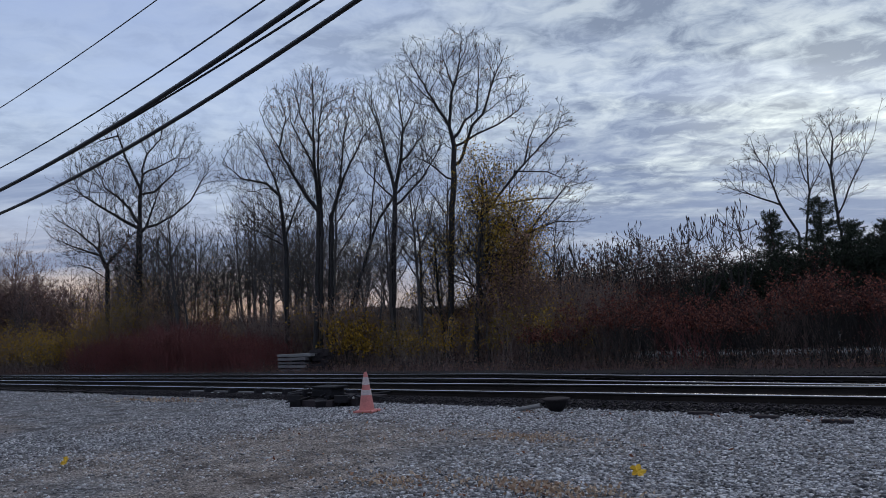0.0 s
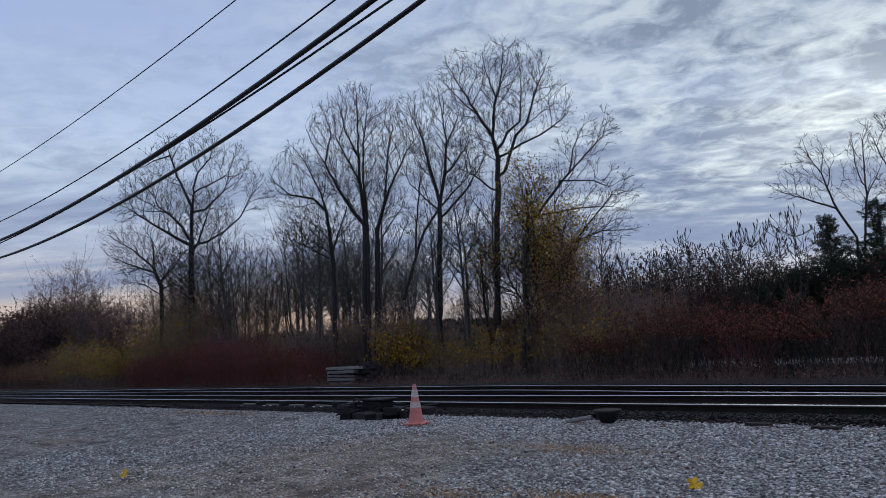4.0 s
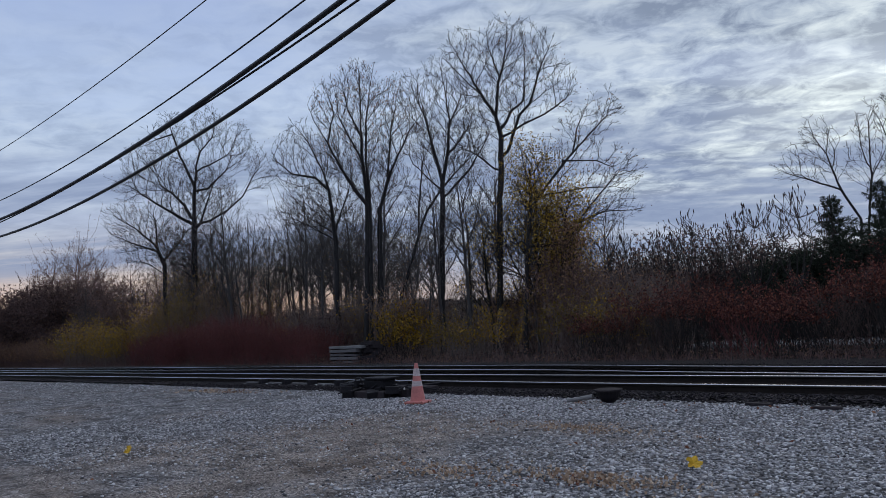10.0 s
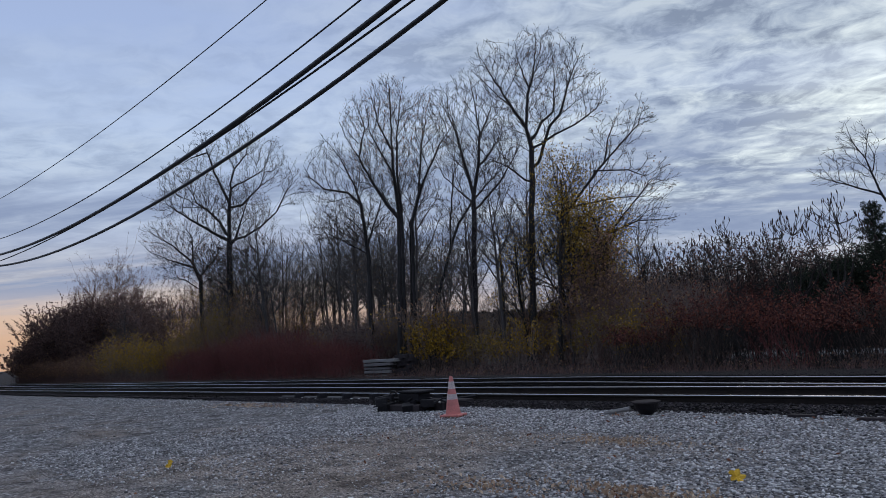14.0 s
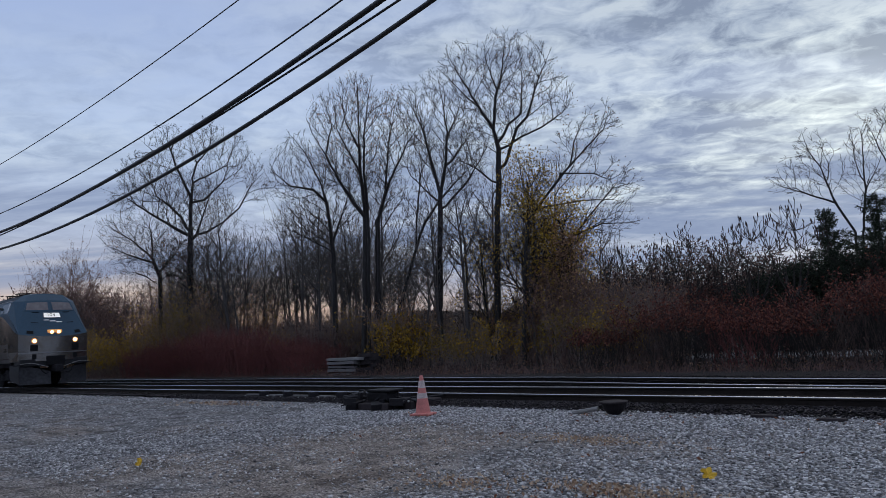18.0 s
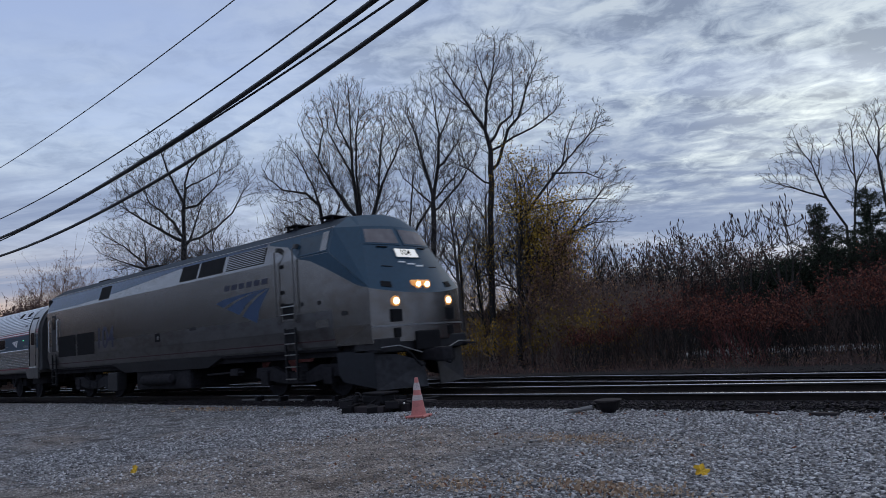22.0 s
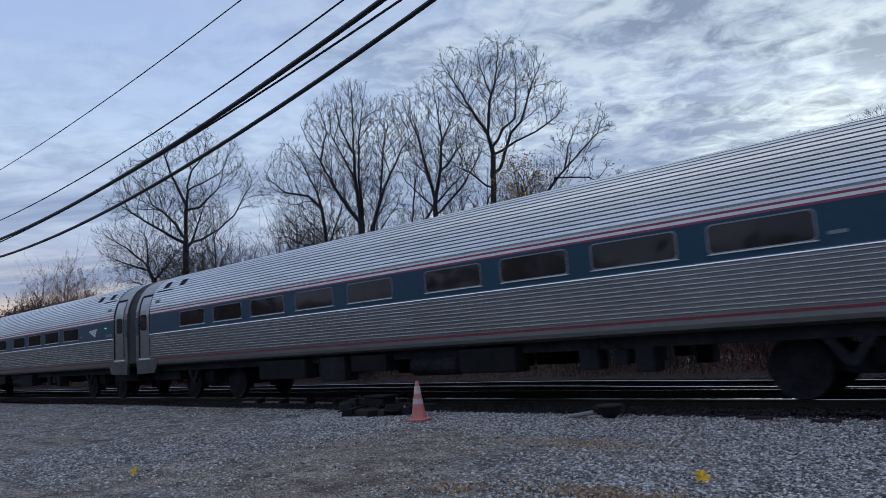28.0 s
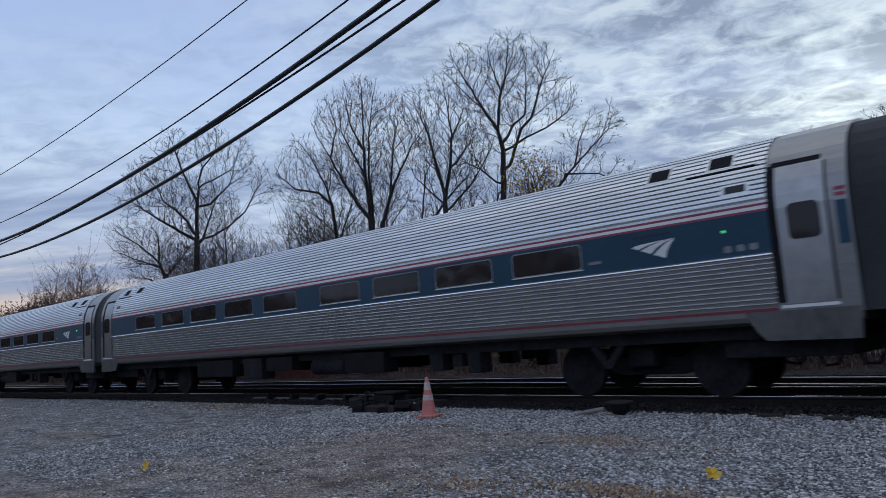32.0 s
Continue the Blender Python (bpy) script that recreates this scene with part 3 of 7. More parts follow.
def lettering(text, size, mat, depth=0.004, bold=0.0):
    """Raised characters as a mesh, lying in x and y."""
    cu = bpy.data.curves.new("lettering", "FONT")
    cu.body, cu.size, cu.extrude, cu.offset = text, size, depth, bold
    ob = bpy.data.objects.new("lettering", cu)
    scene.collection.objects.link(ob)
    me = bpy.data.meshes.new_from_object(ob.evaluated_get(bpy.context.evaluated_depsgraph_get()))
    bpy.data.objects.remove(ob)
    me.materials.clear()
    me.materials.append(mat)
    return me


# ---- ground and tracks ----
RAIL_Z = 0.17
RAIL2_Z = 0.08
TRACK_Y, TRACK2_Y = 12.2, 16.15


def ground():
    v, f = [], []
    xs = [-2500, -400, -120, -60, -30, -15, -6, 0, 6, 20, 60, 400, 2500]
    ys = [-2500, -300, -40, -8, 0, 4, 8, 10, 14, 18, 24, 40, 120, 500, 2500]
    for y in ys:
        for x in xs:
            v.append((x, y, 0.0))
    n = len(xs)
    for j in range(len(ys) - 1):
        for i in range(n - 1):
            f.append((j * n + i, j * n + i + 1, (j + 1) * n + i + 1, (j + 1) * n + i))
    tagged(new("ground", shape("ground", [(v, f)], M_ground)), "grey crushed stone yard with leaf litter under the trees", "ground", kind="structure")


ground()


def rail_section(cy, top):
    h = 0.15
    half = [(0.075, -h), (0.075, -h + 0.012), (0.012, -h + 0.03), (0.012, -0.045), (0.036, -0.036), (0.037, -0.008), (0.028, 0.0)]
    return [(cy + y, top + z) for y, z in half] + [(cy - y, top + z) for y, z in reversed(half)]


def sweep(section, xs, middle):
    """A section of (y, z) pairs carried along a line whose y is middle(x)."""
    n, v, f = len(section), [], []
    for x in xs:
        v += [(x, middle(x) + y, z) for y, z in section]
    for k in range(len(xs) - 1):
        f += [(k * n + i, k * n + (i + 1) % n, (k + 1) * n + (i + 1) % n, (k + 1) * n + i) for i in range(n)]
    return v, f + [tuple(range(n))[::-1], tuple(range((len(xs) - 1) * n, len(xs) * n))]


def siding(x):
    """The second track runs beside the first and draws in towards it past the switch."""
    return TRACK2_Y + 0.1 - 0.105 * max(0.0, x + 14.0) * min(1.0, (x + 14.0) / 6.0)


def track(number, middle, top, xs, label):
    t = thing("railway_track", label, "railway track", kind="structure")
    bed = [(-1.72, 0.0), (-1.50, top - 0.17), (1.55, top - 0.17), (2.15, 0.0)]
    part("ballast_bed", shape("ballast_bed", [sweep(bed, xs, middle)], M_bed), t, "dark oily ballast under the rails")
    for s in (-1, 1):
        yc = s * 0.755
        r = part("rail", shape("rail", [sweep(rail_section(yc, top), xs, middle)], M_railside), t, "rusty steel rail")
        part("rail_head", shape("rail_head", [sweep([(yc - 0.0385, top - 0.008), (yc - 0.036, top - 0.003), (yc - 0.026, top + 0.003), (yc + 0.026, top + 0.003), (yc + 0.036, top - 0.003), (yc + 0.0385, top - 0.008)], xs, middle)], M_railtop), r, "polished running surface")
    rnd = random.Random(number)
    tie = shape("tie", [box(-0.11, 0.11, -1.3, 1.3, -0.17, 0, 0.012)], M_tie)
    plate = shape("tie_plate", [box(-0.09, 0.09, -0.17, 0.17, 0.0, 0.015), box(-0.05, -0.03, 0.09, 0.12, 0.015, 0.05), box(0.03, 0.05, -0.12, -0.09, 0.015, 0.05)], M_railside)
    x = min(4.0, xs[-1])
    while x > -62:
        cy = middle(x)
        o = part("tie", tie, t, at=(x + rnd.uniform(-0.05, 0.05), cy + rnd.uniform(-0.12, 0.12), top - 0.150 + rnd.uniform(-0.01, 0.004)))
        o.rotation_euler = (0, 0, rnd.uniform(-0.02, 0.02))
        if x > -28:
            for s in (-1, 1):
                part("tie_plate", plate, o, at=(0, s * 0.755 + cy - o.location.y, 0))
        x -= 0.53
    return t


track(1, lambda x: TRACK_Y, RAIL_Z, [-420, 160], "railway track with polished steel rails on dark ties")
track(2, siding, RAIL2_Z, [-420, -60] + [-14 + 0.5 * k for k in range(37)], "second railway track behind the first, drawing in towards it")


def stones(name, label, count, region, size, mat, z_of, seed, keep=None):
    """Loose crushed stones as one heap of angular lumps."""
    rng = np.random.default_rng(seed)
    base = np.array([(1.2, 0.3, 0.2), (-0.2, 1.2, -0.3), (-1.2, -0.2, 0.3), (0.3, -1.2, -0.2), (0.2, 0.2, 1.1), (-0.2, -0.2, -1.1)], float)
    quads = np.array([(0, 1, 4), (1, 2, 4), (2, 3, 4), (3, 0, 4), (1, 0, 5), (2, 1, 5), (3, 2, 5), (0, 3, 5)])
    x0, x1, y0, y1 = region
    p = np.stack([rng.uniform(x0, x1, count), rng.uniform(y0, y1, count), np.zeros(count)], 1)
    if keep is not None:
        p = p[rng.random(count) < keep(p[:, 0], p[:, 1])]
        count = len(p)
    p[:, 2] = z_of(p[:, 0], p[:, 1])
    s = size[0] + (size[1] - size[0]) * rng.random(count) ** 2
    v = base[None] * rng.uniform(0.6, 1.15, (count, 6, 3)) * (s[:, None, None] * rng.uniform(0.5, 1.0, (count, 1, 3)))
    q = rng.normal(size=(count, 4))
    q /= np.linalg.norm(q, axis=1, keepdims=True)
    w, a, b, c = q.T
    rot = np.stack([np.stack([1 - 2 * (b * b + c * c), 2 * (a * b - c * w), 2 * (a * c + b * w)], 1),
                    np.stack([2 * (a * b + c * w), 1 - 2 * (a * a + c * c), 2 * (b * c - a * w)], 1),
                    np.stack([2 * (a * c - b * w), 2 * (b * c + a * w), 1 - 2 * (a * a + b * b)], 1)], 1)
    v = np.einsum("nij,nkj->nki", rot, v) + p[:, None]
    v[:, :, 2] = p[:, None, 2] + (v[:, :, 2] - p[:, None, 2]) * 0.55 + s[:, None] * 0.2
    f = quads[None] + (np.arange(count) * 6)[:, None, None]
    return tagged(new(name, raw(name, v.reshape(-1, 3), f.reshape(-1, 3), mat)), label, "gravel", kind="stuff")


flat_ground = lambda x, y: 0 * x


def clean_stone(x, y):
    """How thick the loose stone lies: deep by the rails and to the east, worn away where wheels pass."""
    worn = 0.5 + 0.5 * np.sin(0.9 * x + 1.7 * y + 0.6) * np.sin(1.3 * x - 0.55 * y + 2.0)
    east = np.clip((x + 5.6) / 2.2, 0, 1)
    rail = np.clip((y - 7.9) / 1.0, 0, 1)
    windrow = np.exp(-((x + 9.25 + 0.25 * np.sin(y)) / 0.35) ** 2)
    west = 0.26 * np.clip((-9.2 - x) / 0.8, 0, 1)
    return np.clip(0.05 + 0.20 * worn ** 2 + east + rail + 0.42 * windrow + west, 0, 1)


stones("gravel", "loose grey crushed stone on the yard", 90000, (-13, 0.6, 3.0, 10.66), (0.011, 0.032), M_stone, flat_ground, 3, clean_stone)
stones("grit", "small grey chippings on the worn yard", 26000, (-11, -2.5, 2.6, 9.0), (0.005, 0.013), M_grit, flat_ground, 8)
stones("gravel", "thin grey crushed stone farther along the yard", 23000, (-32, -13, 1.0, 10.66), (0.012, 0.034), M_stone, flat_ground, 4, lambda x, y: 0.12 + 0.8 * np.clip((y - 8.4) / 1.4, 0, 1))
stones("gravel", "scattered larger pale stones on the worn yard", 900, (-13, -2.5, 2.6, 9.2), (0.016, 0.040), M_stone, flat_ground, 9)
shoulder = lambda x, y: np.interp(y, [TRACK_Y - 2.15, TRACK_Y - 1.55, TRACK_Y + 1.55, TRACK_Y + 2.15], [0, RAIL_Z - 0.17, RAIL_Z - 0.17, 0.0])
stones("ballast", "dark stained ballast along the ties", 16000, (-20, 2.0, TRACK_Y - 1.72, TRACK_Y + 2.2), (0.015, 0.04), M_ballast, shoulder, 5)
stones("ballast", "dark oily ballast heaped over the tie ends", 12000, (-22, 1.0, TRACK_Y - 1.76, TRACK_Y - 0.86), (0.018, 0.045), M_ballast, lambda x, y: np.clip((y - TRACK_Y + 1.76) * 0.14, 0.0, 0.045), 15)
stones("ballast", "dark stained ballast along the second track", 9000, (-30, 2.0, TRACK2_Y - 1.8, TRACK2_Y + 2.0), (0.015, 0.04), M_ballast, flat_ground, 6)


# ---- trees ----
def unit(v):
    return v.normalized() if v.length > 1e-9 else Vector((0, 0, 1))


def grow(rng, segs, tips, p, d, length, r, level, plan):
    """One limb and all that it bears. plan: per level (steps, wobble, lift, children, start, angle, ratio)."""
    steps, wobble, lift, kids, start, angle, ratio = plan[level]
    pts = [p]
    rad = [r]
    for i in range(steps):
        d = unit(d + Vector((rng.gauss(0, wobble), rng.gauss(0, wobble), rng.gauss(0, wobble) + lift)))
        p = p + d * (length / steps)
        taper = 0.62 if level == 0 else 0.72
        pts.append(p)
        rad.append(max(r * (1 - taper * (i + 1) / steps), plan[-1][6]))
        segs[level].append((pts[-2], p, rad[-2], rad[-1]))
    if level + 1 >= len(plan):
        tips.append((p, d))
        return
    n = max(1, int(kids * rng.uniform(0.75, 1.25)))
    turn = rng.uniform(0, 6.28)
    for k in range(n):
        u = start + (1 - start) * (k + rng.random()) / n
        u = min(u, 0.999)
        i = int(u * steps)
        q = pts[i].lerp(pts[i + 1], u * steps - i)
        here = rad[i] + (rad[i + 1] - rad[i]) * (u * steps - i)
        along = unit(pts[i + 1] - pts[i])
        a = along.cross(Vector((0.3, 0.2, 1)) if abs(along.z) < 0.9 else Vector((1, 0, 0))).normalized()
        b = along.cross(a)
        turn += 2.4 + rng.uniform(-0.5, 0.5)
        lean = radians(angle) * rng.uniform(0.7, 1.3)
        nd = along * math.cos(lean) + (a * math.cos(turn) + b * math.sin(turn)) * math.sin(lean)
        grow(rng, segs, tips, q, nd, length * ratio * rng.uniform(0.65, 1.15) * (1.15 - 0.55 * u), min(here * 0.66, r * 0.5), level + 1, plan)


def limbs(name, segs, sides, mat):
    a = np.array([(*s[0], *s[1], s[2], s[3]) for s in segs], np.float64)
    p, q, r0, r1 = a[:, :3], a[:, 3:6], a[:, 6], a[:, 7]
    d = q - p
    d /= np.maximum(np.linalg.norm(d, axis=1, keepdims=True), 1e-9)
    ref = np.where(np.abs(d[:, 2:3]) < 0.9, np.array([[0, 0, 1.0]]), np.array([[1.0, 0, 0]]))
    u = np.cross(d, ref)
    u /= np.linalg.norm(u, axis=1, keepdims=True)
    w = np.cross(d, u)
    ang = 2 * np.pi * np.arange(sides) / sides
    ring = u[:, None] * np.cos(ang)[None, :, None] + w[:, None] * np.sin(ang)[None, :, None]
    v = np.concatenate([p[:, None] + ring * r0[:, None, None], q[:, None] + ring * r1[:, None, None]], 1)
    k = np.arange(sides)
    f1 = np.stack([k, (k + 1) % sides, (k + 1) % sides + sides, k + sides], 1)
    f = f1[None] + (np.arange(len(a)) * 2 * sides)[:, None, None]
    return raw(name, v.reshape(-1, 3), f.reshape(-1, 4), mat, smooth=sides > 4)


def leaf_quads(name, centres, size, mat, seed, slim=0.55):
    """Small folded leaves, each a bent diamond of its own."""
    rng = np.random.default_rng(seed)
    c = np.asarray(centres, float)
    n = len(c)
    a = rng.normal(size=(n, 3))
    a /= np.linalg.norm(a, axis=1, keepdims=True)
    b = np.cross(a, rng.normal(size=(n, 3)))
    b /= np.linalg.norm(b, axis=1, keepdims=True)
    nn = np.cross(a, b)
    s = (size * rng.uniform(0.6, 1.3, n))[:, None]
    v = np.stack([c - a * s, c + b * s * slim + nn * s * 0.15, c + a * s, c - b * s * slim + nn * s * 0.15], 1)
    f = np.arange(n * 4).reshape(n, 4)
    return raw(name, v.reshape(-1, 3), f, mat)


def tree(name, label, at, height, radius, plan, seed, lean=(0, 0), stems=1, leaves=None, category="tree", twig=None, group="", bark=None):
    rng = random.Random(seed)
    segs, tips = [[] for _ in plan], []
    for k in range(stems):
        a = 2 * math.pi * (k + rng.random() * 0.5) / stems
        spread = 0.0 if stems == 1 else 0.13
        d = unit(Vector((lean[0] + spread * math.cos(a), lean[1] + spread * math.sin(a), 1)))
        off = Vector((math.cos(a), math.sin(a), 0)) * (0.0 if stems == 1 else radius * 1.3)
        grow(rng, segs, tips, off + Vector((0, 0, -0.15)), d, height * (1 if k == 0 else rng.uniform(0.75, 0.97)), radius * (1 if k == 0 else rng.uniform(0.6, 0.9)), 0, plan)
    t = thing(name, label, category, group=group, at=at)
    part("trunk", limbs("trunk", segs[0], 9, bark or M_bark), t)
    tagged(part("crown", limbs("crown", [s for lv in segs[1:] for s in lv], 3, twig or M_twig), t, "fine bare twigs"), kind="stuff")
    if leaves:
        mat, share, size, each, spread = leaves
        cs = []
        for p, d in tips:
            if rng.random() < share(p):
                for _ in range(each):
                    cs.append(tuple(p + Vector((rng.gauss(0, spread), rng.gauss(0, spread), rng.gauss(0, spread)))))
        if cs:
            tagged(part("foliage", leaf_quads("foliage", cs, size, mat, seed), t, "sparse autumn leaves"), kind="stuff")
    return t


# level rows: steps, wobble, lift, children, start, angle, ratio
POLE = [(8, 0.06, 0.02, 20, 0.16, 40, 0.34), (5, 0.09, 0.08, 8, 0.15, 38, 0.55), (4, 0.11, 0.05, 5, 0.2, 36, 0.6), (2, 0.12, 0.03, 0, 0, 0, 0.006)]

# the plane along which the boughs spread widest
ACROSS, AWAY = Vector((0.716, 0.698, 0)), Vector((-0.698, 0.716, 0))


def ramify(rng, pos, par, goals, heart, step, reach, kill, rise, rounds=60):
    """Wood grows outwards from the given nodes towards free points of the crown until all are near some twig."""
    pos, par = list(pos), list(par)
    kids = [0] * len(pos)
    for q in par:
        if q >= 0:
            kids[q] += 1
    out = goals - heart
    out /= np.linalg.norm(out, axis=1, keepdims=True)
    n = len(goals)
    dist, cost, near = np.full(n, 1e9), np.full(n, 1e9), np.zeros(n, int)

    def see(fresh, first):
        """Which of the new nodes lies best, inward of each free point."""
        for k in range(0, len(goals), 500):
            sl = slice(k, k + 500)
            u = goals[sl, None] - fresh[None]
            d = np.linalg.norm(u, axis=2)
            c = d - 0.52 * np.einsum("ijk,ik->ij", u, out[sl])
            best = c.argmin(1)
            m = c[np.arange(len(best)), best]
            near[sl] = np.where(m < cost[sl], first + best, near[sl])
            cost[sl] = np.minimum(cost[sl], m)
            dist[sl] = np.minimum(dist[sl], d.min(1))

    see(np.array(pos), 0)
    for _ in range(rounds):
        live = dist > kill
        goals, out, dist, cost, near = goals[live], out[live], dist[live], cost[live], near[live]
        have = np.array(pos)
        if not len(goals):
            break
        u = goals - have[near]
        pull = np.linalg.norm(u, axis=1) < reach
        if not pull.any():
            break
        way = np.zeros((len(have), 3))
        np.add.at(way, near[pull], u[pull] / np.linalg.norm(u[pull], axis=1, keepdims=True))
        fresh, first = [], len(pos)
        for i in np.unique(near[pull]):
            if kids[i] >= 3:
                continue
            d = way[i] / max(np.linalg.norm(way[i]), 1e-6)
            if par[i] >= 0:
                on = have[i] - have[par[i]]
                d = d + 0.5 * on / max(np.linalg.norm(on), 1e-6)
            d = d + np.array((0, 0, rise)) + rng.normal(0, 0.07, 3)
            fresh.append(have[i] + d / np.linalg.norm(d) * step)
            kids[i] += 1
            kids.append(0)
            par.append(int(i))
        if not fresh:
            break
        pos += fresh
        see(np.array(fresh), first)
    return np.array(pos), par


def crowned_tree(name, label, at, boughs, clumps, seed, density=9.0, rise=0.1, leaves=None, twig=1.0, wood=None, spray=None):
    """A bare tree: trunk and boughs follow set lines (across, up); finer wood fills clumps (across, up, half width, half height)."""
    rng = np.random.default_rng(seed)
    t = thing(name, label, "tree", at=at)
    pos, par, owner, chains = [], [], [], []
    side, away, up = np.array(ACROSS), np.array(AWAY), np.array((0, 0, 1.0))
    flat = []
    for k, line in enumerate(boughs):
        slope = 0.0 if k == 0 else float(rng.uniform(-0.5, 0.5))
        root, depth0 = -1, 0.0
        if k:
            root = min(range(len(flat)), key=lambda i: (flat[i][0] - line[0][0]) ** 2 + (flat[i][1] - line[0][1]) ** 2)
            if line[0][1] < 0.5:
                root = -1
            depth0 = flat[root][2] if root >= 0 else 0.1
        chain = [] if root < 0 else [root]
        run = 0.0
        for i in range(len(line) - 1):
            (u0, z0), (u1, z1) = line[i], line[i + 1]
            span = math.hypot(u1 - u0, z1 - z0)
            n = max(2, int(span / 0.3))
            for m in range(0 if i == 0 and root < 0 else 1, n + 1):
                f = m / n
                d = depth0 + slope * (run + span * f)
                u, z = u0 + (u1 - u0) * f + rng.normal(0, 0.014), z0 + (z1 - z0) * f
                pos.append(side * u + away * (d + rng.normal(0, 0.014)) + up * z)
                par.append(chain[-1] if chain else -1)
                flat.append((u, z, d))
                chain.append(len(pos) - 1)
            run += span
        chains.append(chain)
    given = len(pos)
    goals = []
    for u, z, ru, rz in clumps:
        deep = 0.9 * min(ru, rz) + 0.35
        n = int(density * 4.19 * ru * rz * deep)
        p = rng.normal(size=(n, 3))
        p *= (rng.random(n) ** 0.36 / np.linalg.norm(p, axis=1))[:, None]
        goals.append(side * (u + p[:, :1] * ru) + away * (p[:, 1:2] * deep) + up * (z + p[:, 2:] * rz))
    low = min(z - rz for u, z, ru, rz in clumps)
    foot = min(boughs[0], key=lambda q: abs(q[1] - (low - 1.0)))
    heart = side * foot[0] + up * (low - 1.0 - 6.0 * rise)
    goals = np.concatenate(goals)
    pos, par = ramify(rng, pos, par, goals[::7], heart, 0.24, 4.5, 0.4, rise * 0.5, 60)
    pos, par = ramify(rng, pos, par, goals, heart, 0.16, 2.6, 0.22, rise * 0.5, 80)
    n = len(pos)
    kids = np.zeros(n, int)
    for q in par:
        if q >= 0:
            kids[q] += 1
    for _ in range(2):
        total, count = np.zeros((n, 3)), np.zeros(n)
        for i, q in enumerate(par):
            if q >= 0:
                total[q] += pos[i]
                count[q] += 1
        free = [i for i in range(given, n) if count[i]]
        pos[free] = 0.5 * pos[free] + 0.25 * pos[[par[i] for i in free]] + 0.25 * total[free] / count[free][:, None]
    # thickness: each limb carries the sections of all that it bears
    e, tip = 2.22, 0.0062
    acc = np.zeros(n)
    for i in range(n - 1, -1, -1):
        if not kids[i]:
            acc[i] += tip ** e
        if par[i] >= 0:
            acc[par[i]] += acc[i]
    rad = acc ** (1 / e)
    V = lambda i: Vector(pos[i])
    for k, chain in enumerate(chains):
        r = [rad[i] for i in chain]
        if k:
            r = [q * (1.0 + 0.45 * (1 - m / len(r))) for m, q in enumerate(r)]
            r[0] = min(rad[chain[0]] * 1.15, r[1] * 1.15)
        else:
            r = [q * (1.2 + 0.45 * math.exp(-pos[i][2] / 0.5)) for q, i in zip(r, chain)]
        part("trunk" if k == 0 else "bough", limbs("trunk" if k == 0 else "bough", [(V(chain[m]), V(chain[m + 1]), r[m], r[m + 1]) for m in range(len(chain) - 1)], 8, wood or M_bark), t)
    coarse, fine, tips = [], [], []
    for i in range(given, n):
        q = par[i]
        seg = (V(q), V(i), min(rad[q], rad[i] * 1.2), rad[i])
        (coarse if rad[i] > 0.013 else fine).append(seg)
    for i in range(n):
        if par[i] < 0 or rad[i] > 0.03 or pos[i][2] < 1.5:
            continue
        d = unit(V(i) - V(par[i]))
        end = not kids[i]
        for _ in range(3 if end else int(rng.random() < 0.5)):
            spread = 0.50 if end else 0.75
            o = pos[i] - heart
            w = unit(d + Vector(rng.normal(0, spread, 3)) + Vector(0.25 * o / np.linalg.norm(o)) + Vector((0, 0, rise * 0.5)))
            l = twig * rng.uniform(0.14, 0.38)
            a = V(i)
            b = a + w * l
            fine.append((a, b, 0.0062, 0.0044))
            tips.append(b)
            if rng.random() < 0.6:
                c = a.lerp(b, rng.uniform(0.3, 0.7))
                fine.append((c, c + unit(w + Vector(rng.normal(0, 0.5, 3))) * l * 0.55, 0.0052, 0.0042))
    if coarse:
        tagged(part("branchwork", limbs("branchwork", coarse, 5, wood or M_bark), t, "forked bare branches"), kind="stuff")
    tagged(part("crown", limbs("crown", fine, 3, spray or M_twig), t, "fine bare twigs"), kind="stuff")
    if leaves:
        mat, share, size, each, spread = leaves
        cs = [tuple(p + Vector(rng.normal(0, spread, 3))) for p in tips if rng.random() < share(p) for _ in range(each)]
        if cs:
            tagged(part("foliage", leaf_quads("foliage", cs, size, mat, seed), t, "sparse autumn leaves"), kind="stuff")
    return t


